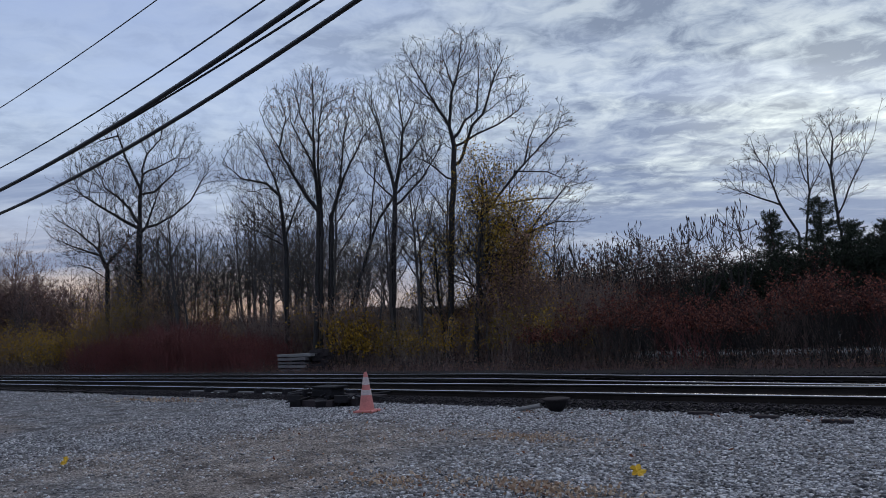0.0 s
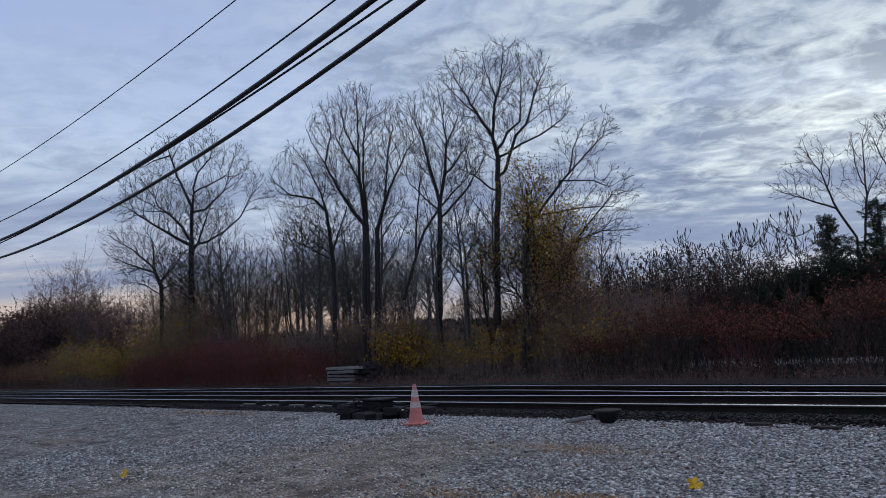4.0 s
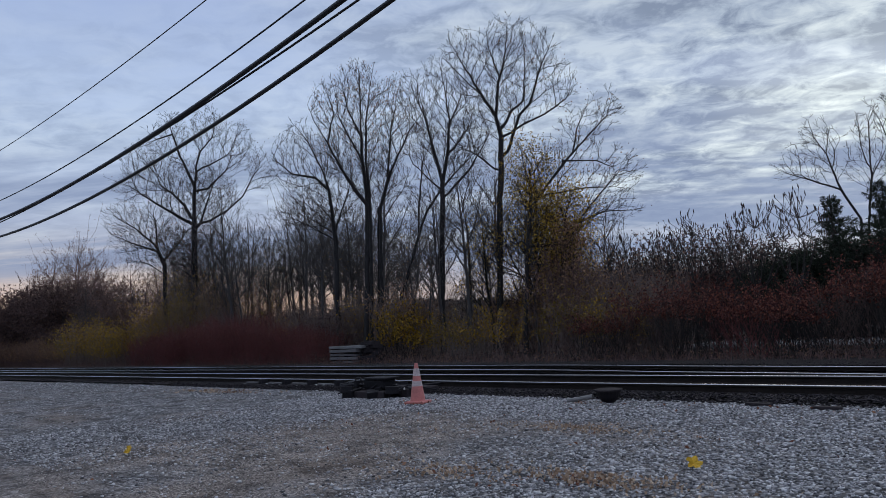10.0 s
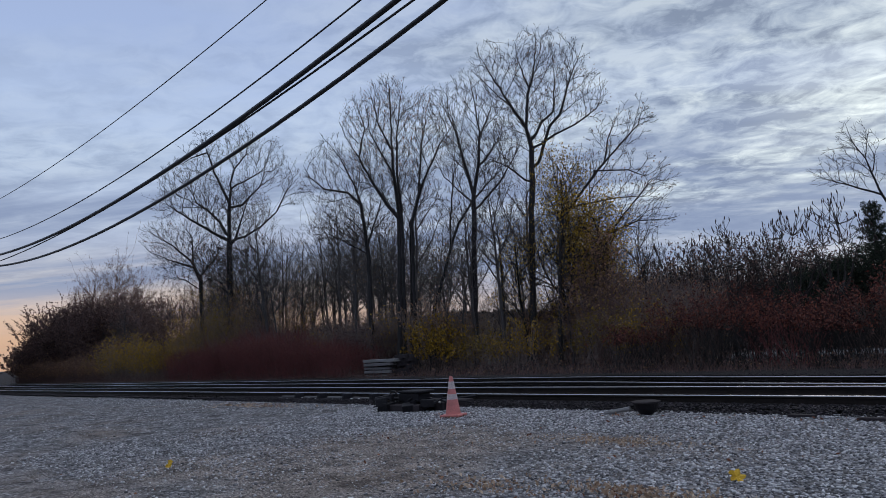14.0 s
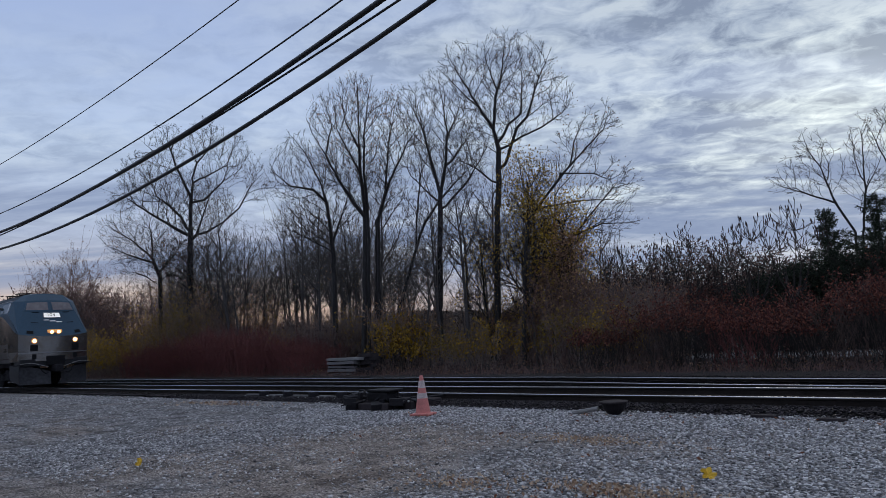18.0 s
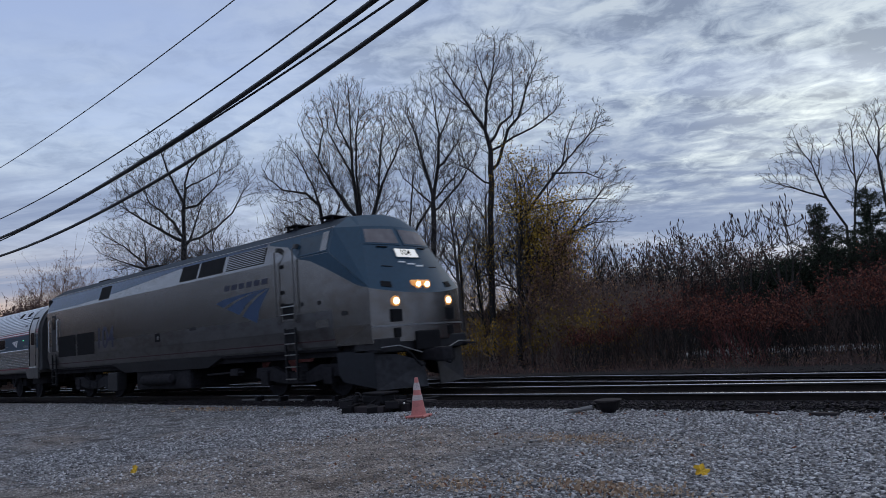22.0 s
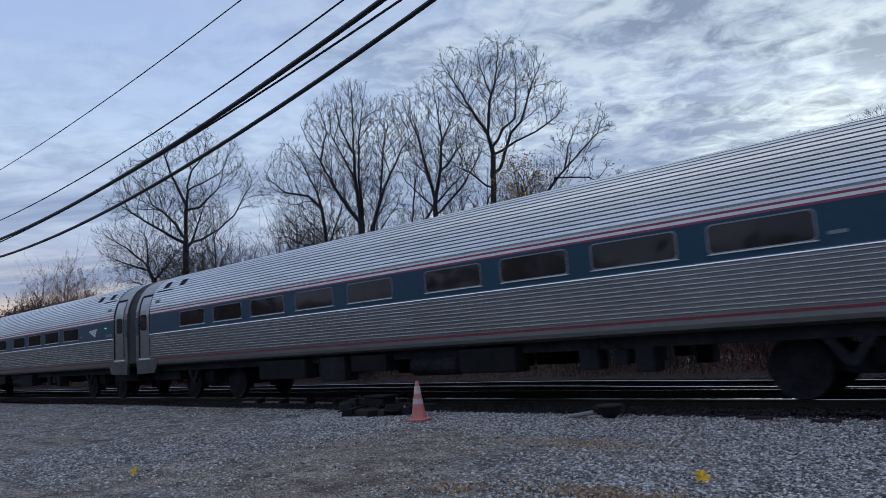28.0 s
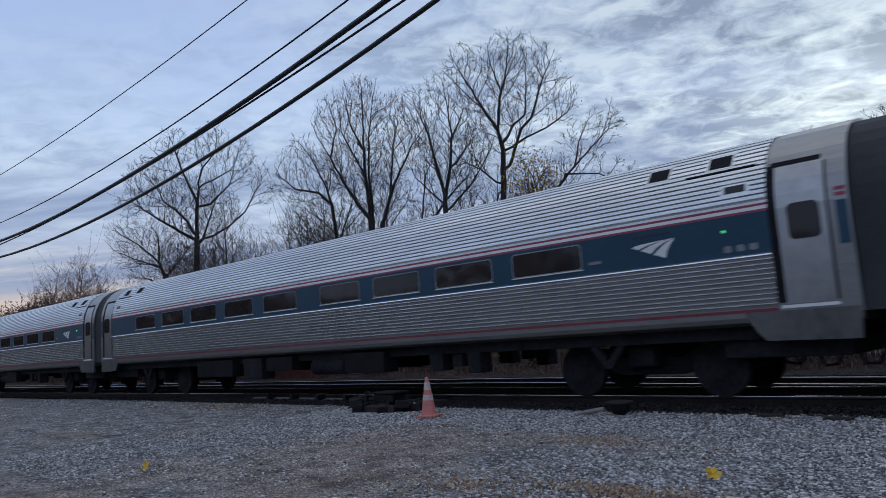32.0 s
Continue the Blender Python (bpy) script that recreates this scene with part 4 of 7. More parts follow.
crowned_tree("bare_tree", "tall bare tree with a broad forked crown", (-20.75, 25.15, 0), [
    [(0.0, -0.1), (0.29, 3.81), (0.43, 6.39), (0.62, 8.22), (0.73, 9.78), (0.54, 10.68), (0.76, 12.32), (1.07, 13.23), (1.36, 15.01)],
    [(0.73, 9.78), (0.55, 10.78), (0.12, 11.49), (-0.69, 12.98), (-1.42, 14.42)],
    [(0.01, 11.74), (-0.59, 12.18), (-1.11, 12.67), (-1.66, 13.2)],
    [(0.84, 10.17), (1.33, 11.09), (1.92, 11.57), (2.14, 12.92), (2.31, 14.46)],
    [(0.89, 9.77), (1.83, 10.38), (2.87, 10.84), (3.9, 11.54), (4.4, 12.3)],
    [(0.89, 8.76), (1.23, 9.75), (1.62, 10.72), (2.11, 11.21), (2.77, 12.94), (3.26, 14.02)],
    [(0.53, 8.12), (-0.4, 8.91), (-1.33, 9.32), (-1.79, 9.96)],
    [(0.81, 12.64), (0.46, 13.9), (0.34, 14.88)]],
    [(1.39, 13.3, 1.86, 2.15), (-0.72, 13.42, 1.19, 1.7), (3.24, 12.09, 1.19, 1.37), (0.66, 11.29, 1.84, 1.49), (2.95, 13.48, 0.74, 1.24), (-0.73, 10.16, 1.17, 1.07)], 11, density=27, rise=0.10, leaves=(M_brown, lambda p: 0.16 if p.z > 9 and p.x > 0.6 else 0.02, 0.045, 1, 0.08))
crowned_tree("bare_tree", "bare tree with long arching boughs and last leaves", (-18.42, 24.01, 0), [
    [(0.0, -0.1), (0.42, 4.74), (0.64, 6.02), (1.47, 7.04), (2.31, 8.04), (3.31, 9.0), (4.15, 9.8), (4.44, 10.63)],
    [(1.14, 6.53), (2.19, 6.7), (3.12, 6.84), (4.48, 6.85), (4.98, 7.24)],
    [(1.69, 4.18), (2.53, 5.3), (3.7, 6.58), (4.54, 7.46)],
    [(1.79, 8.0), (3.51, 7.87), (4.15, 7.54)],
    [(2.53, 5.3), (3.74, 5.73), (4.95, 5.7)],
    [(2.65, 8.37), (2.86, 9.35), (3.44, 10.44)]],
    [(4.09, 10.02, 0.78, 1.06), (2.96, 9.09, 1.09, 1.12), (4.25, 7.28, 1.21, 1.23), (3.04, 5.9, 1.56, 1.09), (4.25, 5.94, 1.08, 0.85)], 12, density=24, rise=0.05, leaves=(M_brown, lambda p: 0.22 if p.z > 7.5 else 0.05, 0.05, 1, 0.10))
crowned_tree("bare_tree", "tall bare tree of several upright stems", (-26.26, 22.05, 0), [
    [(0.0, -0.1), (0.27, 4.34), (0.41, 6.6), (0.4, 7.99), (0.28, 9.41), (0.28, 10.97), (0.34, 13.28), (0.3, 14.29)],
    [(0.26, -0.1), (0.42, 3.0), (0.50, 5.5), (0.57, 7.13), (0.47, 9.4), (0.54, 10.81), (0.76, 12.52), (1.06, 13.99)],
    [(0.24, 7.46), (-0.64, 8.88), (-1.27, 10.28), (-1.85, 11.32), (-2.09, 12.04)],
    [(0.52, -0.4), (0.8, 4.31), (0.92, 7.11), (1.4, 8.62), (1.67, 11.03), (2.05, 12.87), (2.22, 13.49)],
    [(0.86, -0.1), (0.90, 3.0), (0.98, 5.5), (1.05, 7.1), (1.69, 8.91), (2.63, 10.69), (3.37, 11.66)],
    [(0.23, 10.64), (-0.32, 12.07), (-0.54, 13.22)],
    [(-1.27, 10.28), (-1.01, 11.83), (-1.29, 12.98), (-1.49, 13.42)],
    [(0.28, 9.41), (-0.26, 10.53), (-0.7, 11.53)]],
    [(0.27, 12.46, 1.15, 1.88), (-1.01, 11.97, 1.09, 1.56), (1.71, 11.81, 1.15, 1.65), (0.19, 9.8, 2.3, 1.67), (2.79, 11.47, 0.76, 1.27), (0.98, 8.37, 1.62, 1.1)], 13, density=65, rise=0.30, leaves=(M_tan, lambda p: 0.55 if p.z > 9.5 else 0.06, 0.040, 1, 0.08))
crowned_tree("bare_tree", "bare tree with steep forked limbs", (-22.77, 23.63, 0), [
    [(0.0, -0.1), (0.25, 5.04), (0.37, 6.86), (0.43, 7.87), (0.76, 9.23), (0.92, 10.84), (0.79, 12.21), (0.64, 13.55)],
    [(0.44, 7.12), (1.67, 8.37), (2.7, 9.92), (2.94, 10.72)],
    [(0.39, 8.05), (0.06, 9.81), (-0.2, 11.18), (-0.7, 12.58), (-0.93, 13.14)],
    [(0.89, 9.23), (1.77, 10.52), (2.22, 11.72)],
    [(0.16, 7.7), (-0.88, 8.93), (-1.13, 9.62)],
    [(0.87, 10.57), (1.52, 11.9), (1.7, 12.71)]],
    [(0.4, 12.24, 1.11, 1.51), (1.62, 11.48, 0.95, 1.37), (-0.73, 12.03, 0.79, 1.23), (0.58, 9.65, 1.96, 1.34), (2.31, 9.95, 0.79, 1.08)], 14, density=44, rise=0.20)
crowned_tree("leaning_tree", "slanting bare tree with a dark forked trunk", (-25.34, 23.06, 0), [
    [(0.0, -0.1), (0.41, 2.81), (1.04, 4.54), (1.38, 5.62), (1.88, 6.84), (2.5, 7.71), (3.29, 8.58), (4.02, 9.23)],
    [(1.38, 5.62), (1.55, 7.14), (1.86, 9.25), (2.31, 10.65), (2.58, 11.56)],
    [(1.04, 4.54), (1.91, 5.18), (2.76, 6.65), (3.81, 8.13), (4.55, 8.92)]],
    [(2.15, 9.9, 0.87, 1.4), (3.73, 8.97, 1.23, 1.11), (1.59, 7.44, 0.95, 1.1)], 15, density=27, rise=0.12)
crowned_tree("bare_tree", "bare slender tree beside the upright stems", (-28.43, 22.18, 0), [
    [(0.0, -0.1), (0.09, 5.51), (-0.14, 8.42), (-0.51, 9.63), (-1.1, 10.94), (-1.59, 11.61), (-1.91, 12.01)],
    [(0.04, 6.27), (0.6, 7.95), (0.93, 9.07), (1.14, 9.93)],
    [(-0.14, 8.42), (-0.76, 9.04), (-1.88, 9.25), (-2.55, 9.87), (-2.82, 10.46)],
    [(-0.25, 9.15), (-0.07, 10.59), (-0.21, 11.33)]],
    [(-1.53, 10.97, 1.13, 1.11), (-2.14, 9.55, 1.12, 1.01), (-0.45, 9.74, 1.13, 1.45), (0.61, 8.23, 0.98, 1.29), (-1.1, 7.48, 1.67, 1.29)], 16, density=41, rise=0.12)
crowned_tree("bare_tree", "bare spreading tree beside the tracks", (-43.76, 22.54, 0), [
    [(0.0, -0.1), (0.1, 4.61), (0.18, 8.54), (0.22, 10.73), (0.36, 11.99), (0.37, 12.63), (0.65, 13.63), (1.48, 14.53), (1.69, 15.78)],
    [(0.24, 11.4), (-0.18, 12.4), (-0.6, 13.44), (-1.01, 14.83), (-1.36, 15.96)],
    [(0.05, 9.11), (-0.58, 10.22), (-1.62, 11.21), (-2.51, 11.87), (-3.36, 13.87)],
    [(-0.07, 8.93), (-1.81, 10.11), (-3.21, 11.2), (-4.47, 11.73)],
    [(0.47, 8.53), (1.03, 9.56), (2.33, 11.87), (3.26, 13.85), (3.4, 14.83)],
    [(1.02, 8.86), (2.45, 9.58), (3.52, 10.41), (4.3, 11.75), (5.2, 12.6)],
    [(-1.01, 14.83), (-1.97, 14.47), (-2.69, 15.2)],
    [(0.37, 12.44), (1.11, 12.77), (2.22, 13.53)],
    [(0.88, 10.91), (1.7, 11.61), (2.56, 12.31)]],
    [(0.1, 6.6, 0.75, 2.4), (-0.9, 7.2, 1.5, 1.7), (0.9, 7.6, 1.0, 1.3), (-1.16, 14.8, 1.28, 1.6), (1.27, 14.96, 1.28, 1.72), (3.15, 13.78, 1.17, 1.71), (-2.72, 12.82, 1.75, 1.81), (0.34, 11.13, 2.73, 2.25), (4.56, 11.99, 0.91, 1.32), (-3.82, 11.39, 1.26, 1.04)], 17, density=36, rise=0.06, leaves=(M_duskleaf, lambda p: 0.55 if p.z < 8.4 else 0.03, 0.05, 2, 0.12))
crowned_tree("bare_tree", "bare tree bent low towards the tracks", (-46.59, 22.05, 0), [
    [(0.0, -0.1), (-0.04, 6.47), (-0.54, 7.74), (-1.9, 9.04), (-3.15, 9.85), (-3.63, 10.41)],
    [(-0.55, 7.44), (-2.28, 8.12), (-3.79, 8.86), (-4.12, 9.37)],
    [(-0.54, 7.74), (-0.33, 9.32), (-0.84, 10.5)],
    [(-0.15, 6.66), (0.99, 8.29), (1.57, 9.39)]],
    [(-2.52, 9.65, 1.56, 1.23), (-1.24, 8.05, 2.22, 1.71), (-0.48, 9.71, 1.12, 1.54), (0.8, 8.3, 1.68, 1.91)], 18, density=40, rise=0.03, leaves=(M_brown, lambda p: 0.06, 0.06, 2, 0.10))
crowned_tree("bare_tree", "slender bare tree far behind the thicket", (-8.37, 33.59, 0), [
    [(0.0, -0.1), (0.44, 3.83), (0.47, 4.75), (-0.19, 6.03), (-0.67, 7.59), (-1.13, 8.39), (-1.26, 9.1)],
    [(-0.19, 6.03), (-1.21, 6.61), (-1.97, 7.03), (-2.32, 7.37)],
    [(-0.45, 6.81), (-0.07, 7.78), (-0.08, 8.65)]],
    [(-1.08, 8.21, 0.93, 0.99), (-1.9, 7.02, 0.86, 0.74), (-0.47, 7.55, 0.85, 0.99)], 19, density=19, rise=0.08)
crowned_tree("bare_tree", "slender upright bare tree far behind the thicket", (-8.22, 33.85, 0), [
    [(0.0, -0.1), (0.56, 4.61), (0.9, 6.53), (1.0, 7.96), (1.04, 9.17)],
    [(0.9, 6.53), (1.58, 7.68), (1.87, 8.66)],
    [(0.88, 6.73), (0.51, 7.87), (0.45, 8.87)]],
    [(1.04, 8.59, 0.89, 1.2), (0.94, 6.97, 0.98, 0.99)], 20, density=19, rise=0.25)
crowned_tree("bare_tree", "slender bare tree far behind the thicket", (-6.76, 34.02, 0), [
    [(0.0, -0.1), (0.43, 4.27), (0.31, 5.75), (0.28, 7.39), (-0.13, 8.39), (-0.35, 9.08)],
    [(0.39, 5.3), (0.69, 6.71), (1.22, 8.13), (1.31, 9.6)],
    [(0.28, 7.39), (0.64, 8.66), (0.58, 9.64)]],
    [(0.46, 8.79, 0.97, 1.22), (1.29, 8.62, 0.91, 1.46), (0.64, 6.72, 0.96, 1.07)], 21, density=19, rise=0.15)
tree("yellow_tree", "tall half-bare tree with golden autumn leaves", (-19.6, 26.1, 0), 8.2, 0.13, POLE, 17, leaves=(M_olive, lambda p: 0.5 if 4.0 < p.z else 0.25, 0.044, 8, 0.22))
tree("yellow_tree", "half-bare tree with golden autumn leaves", (-18.4, 25.9, 0), 8.0, 0.11, POLE, 21, leaves=(M_gold, lambda p: 0.9 if p.z > 4.2 else 0.3, 0.044, 12, 0.26))
tree("yellow_tree", "low half-bare tree with golden leaves", (-16.9, 25.8, 0), 6.2, 0.10, POLE, 18, leaves=(M_gold, lambda p: 0.9 if p.z > 3.2 else 0.35, 0.044, 14, 0.30))
tree("yellow_tree", "thin half-bare tree with a few golden leaves", (-21.4, 25.6, 0), 5.6, 0.08, POLE, 24, leaves=(M_gold, lambda p: 0.5 if p.z > 2.5 else 0.2, 0.038, 6, 0.22))
tree("brown_tree", "young tree with withered brown leaves", (-17.3, 24.6, 0), 4.8, 0.08, POLE, 23, leaves=(M_brown, lambda p: 0.8, 0.06, 5, 0.25))


def edge_tree(at, h, spread, seed):
    """A bushy bare tree with reddish twigs, broad for its height."""
    rnd = random.Random(seed)
    lines = [[(0, -0.1), (rnd.uniform(-0.2, 0.2), h * 0.3), (rnd.uniform(-0.4, 0.4), h * 0.6), (rnd.uniform(-0.6, 0.6), h * 0.95)]]
    for m in range(7):
        z, w, l = h * (0.18 + 0.10 * m), (-1) ** m * rnd.uniform(0.5, 1.0), h * rnd.uniform(0.15, 0.24)
        lines.append([(0, z), (w * l, z + l * 0.8), (w * l * 1.5, z + l * 1.6)])
    crowned_tree("bare_tree", "bushy bare tree with reddish twigs at the wood's edge", at, lines,
                 [(0, h * 0.68, spread * 0.8, h * 0.32), (-spread * 0.5, h * 0.5, spread * 0.8, h * 0.28), (spread * 0.5, h * 0.5, spread * 0.8, h * 0.28)], seed,
                 density=6, rise=0.08, leaves=(M_brown, lambda p: 0.4 if p.z < 3.5 else 0.12, 0.06, 2, 0.15), twig=1.3, wood=M_redbrown, spray=M_redbrown)


for k, (x, y, h) in enumerate(((-60, 25.5, 8.2), (-65.5, 25, 9.0), (-71, 25, 9.4), (-77, 24.5, 8.6), (-53, 25.5, 7.4), (-57, 28, 8.4), (-63, 24, 8.4), (-68.5, 24.5, 9.6), (-74, 24, 9.2), (-80.5, 24.5, 8.0))):
    edge_tree((x, y, 0), h * (1.22 if x < -70 else 1.1), 1.9 + 0.3 * (k % 3), 70 + k)


edge_tree((-73.5, 26.0, 0), 12.8, 1.5, 91)


def thicket():
    """Slender young trees that fill the wood."""
    rnd = random.Random(77)
    kinds = []
    for k in range(5):
        h, grn = 7.2 + 0.8 * k, random.Random(140 + k)
        lines = [[(0, -0.1), (grn.uniform(-0.1, 0.1), h * 0.3), (grn.uniform(-0.2, 0.2), h * 0.6), (grn.uniform(-0.25, 0.25), h * 0.93)]]
        for m in range(5):
            z, w, l = h * (0.40 + 0.09 * m), (-1) ** m * grn.uniform(0.45, 0.8), h * grn.uniform(0.13, 0.20)
            lines.append([(0, z), (w * l, z + l * 0.85), (w * l * 1.5, z + l * 1.75)])
        crown = [(0, h * 0.74, h * 0.14, h * 0.25), (0, h * 0.62, h * 0.17, h * 0.15)]
        kinds.append(tagged(crowned_tree("young_tree", "slender bare young tree in the wood", (-30 + 2 * k, 27, 0), lines, crown, 40 + k, density=12, rise=0.14, wood=M_youngbark, spray=M_youngbark,
                                         leaves=((M_brown, M_olive, M_brown, M_yellow, M_duskleaf)[k], lambda p: 0.12 if p.z < 4.8 else 0.03, 0.05, 2, 0.15)), "slender bare young tree in the wood", "tree", "young trees in the wood"))
    for k in range(150):
        x = -16 - 54 * rnd.random() ** 1.1
        y = rnd.uniform(22.0, 36) + (2.5 if x > -20 else 0)
        m = pose(x, y, 0, rnd.uniform(-5, 5), rnd.uniform(-5, 5), rnd.uniform(0, 360))
        if x / y > -0.58 or (x / y < -2.1 and k % 3) or (-32 < x < -18 and k % 7 == 0):
            continue
        s = rnd.uniform(0.7, 1.0 if -36 < x < -18 else 1.2) * (0.62 if x > -17 else 0.85 if x < -52 else 1.0)
        o = copy_thing(kinds[k % 5], m)
        o.scale = (s, s, s * rnd.uniform(0.9, 1.1))
    for k in range(24):
        x = rnd.uniform(-47, -27)
        y = rnd.uniform(23.5, 33)
        o = copy_thing(kinds[k % 5], pose(x, y, 0, rnd.uniform(-6, 6), rnd.uniform(-6, 6), rnd.uniform(0, 360)))
        s = rnd.uniform(0.7, 1.12)
        o.scale = (s, s, s * rnd.uniform(0.9, 1.1))


thicket()


def bush(name, label, at, size, stems, seed, twig, leaf=None, leaf_size=0.05, leaf_count=0, height=2.0, category="bush", low=0.35, fan=0.5, thick=1.0, dome=0.28, slim=0.55):
    """A clump of many thin stems fanning from the ground, with leaves in the upper part."""
    rng = random.Random(seed)
    sx, sy = size
    segs, cs = [], []
    for k in range(stems):
        x, y = rng.uniform(-sx, sx), rng.uniform(-sy, sy)
        crown = height * (1 - dome + dome * math.sqrt(max(0.0, 1 - (x / sx) ** 2))) * rng.uniform(0.7, 1.05)
        p = Vector((x, y, -0.05))
        d = unit(Vector((rng.gauss(0, fan * 0.5), rng.gauss(0, fan * 0.5), 1)))
        r = rng.uniform(0.006, 0.014) * thick
        n = 3
        for i in range(n):
            d = unit(d + Vector((rng.gauss(0, 0.13), rng.gauss(0, 0.13), 0.02)))
            q = p + d * crown / n
            segs.append((p, q, r * (1 - 0.26 * i), r * (1 - 0.26 * (i + 1))))
            if i >= 1:
                for _ in range(4):
                    e = unit(d + Vector((rng.gauss(0, 0.5), rng.gauss(0, 0.5), rng.gauss(0.1, 0.3))))
                    w = p.lerp(q, rng.random())
                    z = w + e * crown * rng.uniform(0.10, 0.22)
                    segs.append((w, z, r * 0.5, 0.003 * thick))
                    if leaf and z.z > height * low:
                        for _ in range(leaf_count):
                            cs.append(tuple(w.lerp(z, rng.uniform(0.3, 1.1)) + Vector((rng.gauss(0, 0.05), rng.gauss(0, 0.05), rng.gauss(0, 0.05)))))
            p = q
    t = thing(name, label, category, at=at)
    tagged(part("brushwood", limbs("brushwood", segs, 3, twig), t), kind="stuff")
    if cs:
        tagged(part("foliage", leaf_quads("foliage", cs, leaf_size, leaf, seed, slim), t), kind="stuff")
    return t


# low red thicket beside the second track, and what stands round it
for k, (x, w, h) in enumerate(((-43.0, 3.2, 2.0), (-38.5, 3.4, 2.55), (-33.8, 3.4, 2.5), (-29.6, 2.6, 1.8))):
    bush("red_bush", "low dense bush of dark red twigs", (x, 20.3 + 0.3 * (k % 2), 0), (w, 1.2), 620, 100 + k, M_redtwig, M_rust, 0.030, 1, h, low=0.55)
for k, (x, y, w, h, lf) in enumerate(((-56, 20.5, 1.7, 3.2, M_yellow), (-50.8, 20.6, 1.4, 2.6, M_gold), (-62, 21.5, 2.0, 2.2, M_olive), (-47.0, 21.9, 2.2, 3.8, M_yellow), (-42.5, 21.9, 2.2, 4.0, M_olive), (-44.8, 23.0, 2.4, 5.4, M_olive), (-40.6, 23.2, 2.0, 5.0, M_brown))):
    bush("yellow_bush", "bush with yellow-green autumn leaves", (x, y, 0), (w, 1.3), 170, 120 + k, M_brush, lf, 0.055, 3, h * 1.15, low=0.1, dome=0.55)
for k, (x, y, w, h) in enumerate(((-66, 23.5, 3.4, 3.0), (-72.5, 23, 4.0, 7.2), (-79, 22.6, 3.6, 6.8), (-84.5, 22, 3.0, 3.6), (-72, 27, 4, 7.4), (-61, 25, 3.0, 3.0))):
    bush("dark_bush", "tall dark bush with bare tips", (x, y, 0), (w, 2.0), 430, 140 + k, M_redbrown, M_duskleaf, 0.08, 16, h, low=0.03, fan=0.35, thick=1.4, dome=0.4)
bush("yellow_bush", "small yellow-leaved bush by the timber stack", (-23.0, 21.4, 0), (1.0, 0.6), 60, 160, M_twig, M_yellow, 0.055, 5, 2.5, low=0.2, dome=0.5)
for k, (x, h) in enumerate(((-18.6, 1.9), (-14.8, 2.2), (-12.9, 2.0), (-20.6, 1.6))):
    bush("yellow_bush", "thin yellow-leaved bush among the trunks", (x, 22.0, 0), (1.2, 0.7), 60, 161 + k, M_brush, (M_yellow, M_olive)[k % 2], 0.045, 3, h * 1.15, low=0.25, dome=0.5)
for k in range(30):
    bush("brown_brush", "tangle of brown brush under the trees", (-49 + k * 1.26, 22.4 + 0.8 * (k % 4) + (3.4 if 20 < k < 29 else 0), 0), (1.4, 0.9), 150, 170 + k, M_brush, (M_brown, M_duskleaf, M_yellow, M_duskleaf, M_brown)[k % 5], 0.05, (2, 2, 1, 2, 1)[k % 5], 2.2 + 0.55 * (k % 3), low=0.03, fan=0.35, thick=1.5)
for k in range(6):
    bush("brown_brush", "low reddish brown brush at the track's edge", (-63 - 4.0 * k, 20.6, 0), (2.2, 0.9), 130, 240 + k, M_redbrown, M_brown, 0.05, 3, 2.0 + 0.4 * (k % 2), low=0.05, fan=0.4, thick=1.4, dome=0.5)
for k in range(8):
    bush("brown_brush", "tall bare brush deep in the wood", (-66 + k * 5.0, 31 + 2.0 * (k % 3), 0), (3.4, 2.4), 190, 260 + k, M_brush, None, 0.06, 0, (3.2, 4.6, 2.8, 4.0)[k % 4], low=0.0, fan=0.5, thick=2.0, dome=0.6)
for k, (x, h, w) in enumerate(((-17.2, 4.4, 2.0), (-14.9, 4.9, 2.2), (-12.6, 4.6, 1.9), (-10.4, 3.8, 1.8))):
    bush("dark_bush", "rounded dark bush behind the sumacs", (x, 31.5 + 0.5 * k, 0), (w, 1.5), 200, 330 + k, M_twig, M_duskleaf, 0.055, 9, h, low=0.03, fan=0.3, thick=1.5, dome=0.6)
for k, (x, y, h) in enumerate(((-18.6, 26.6, 3.6), (-16.6, 24.6, 4.4), (-15.0, 23.6, 3.6), (-20.6, 26.4, 3.0), (-38.5, 24.5, 4.2), (-51.5, 24.0, 4.6), (-56, 26, 5.2))):
    bush("brown_brush", "tall brown-leaved brush between the trunks", (x, y, 0), (1.3, 0.9), 110, 280 + k, M_redbrown, (M_brown, M_olive, M_brown)[k % 3], 0.05, 2, h, low=0.25, fan=0.35, thick=1.5, dome=0.45)
for k in range(10):
    x = -12.4 + k * 1.42
    bush("red_hedge", "tall rust-red thicket on pale bare stems", (x, 20.2 + 0.6 * (k % 2), 0), (0.9, 0.8), 84, 200 + k, (M_twig, M_paletwig, M_twig, M_redtwig)[k % 4], M_rust, 0.038, 8, (1.5 + 0.25 * ((k * 7) % 4)) * (1 + 0.02 * k), low=0.62, dome=0.5)
for k in range(8):
    x = -11.6 + k * 1.7
    bush("red_hedge", "dry dark rust-red brush behind the thicket", (x, 22.4 + 0.5 * (k % 2), 0), (1.1, 0.7), 56, 220 + k, M_twig, M_rust, 0.04, 8, (1.9 + 0.3 * ((k * 5) % 3)) * (1 + 0.025 * k), low=0.58, dome=0.5)


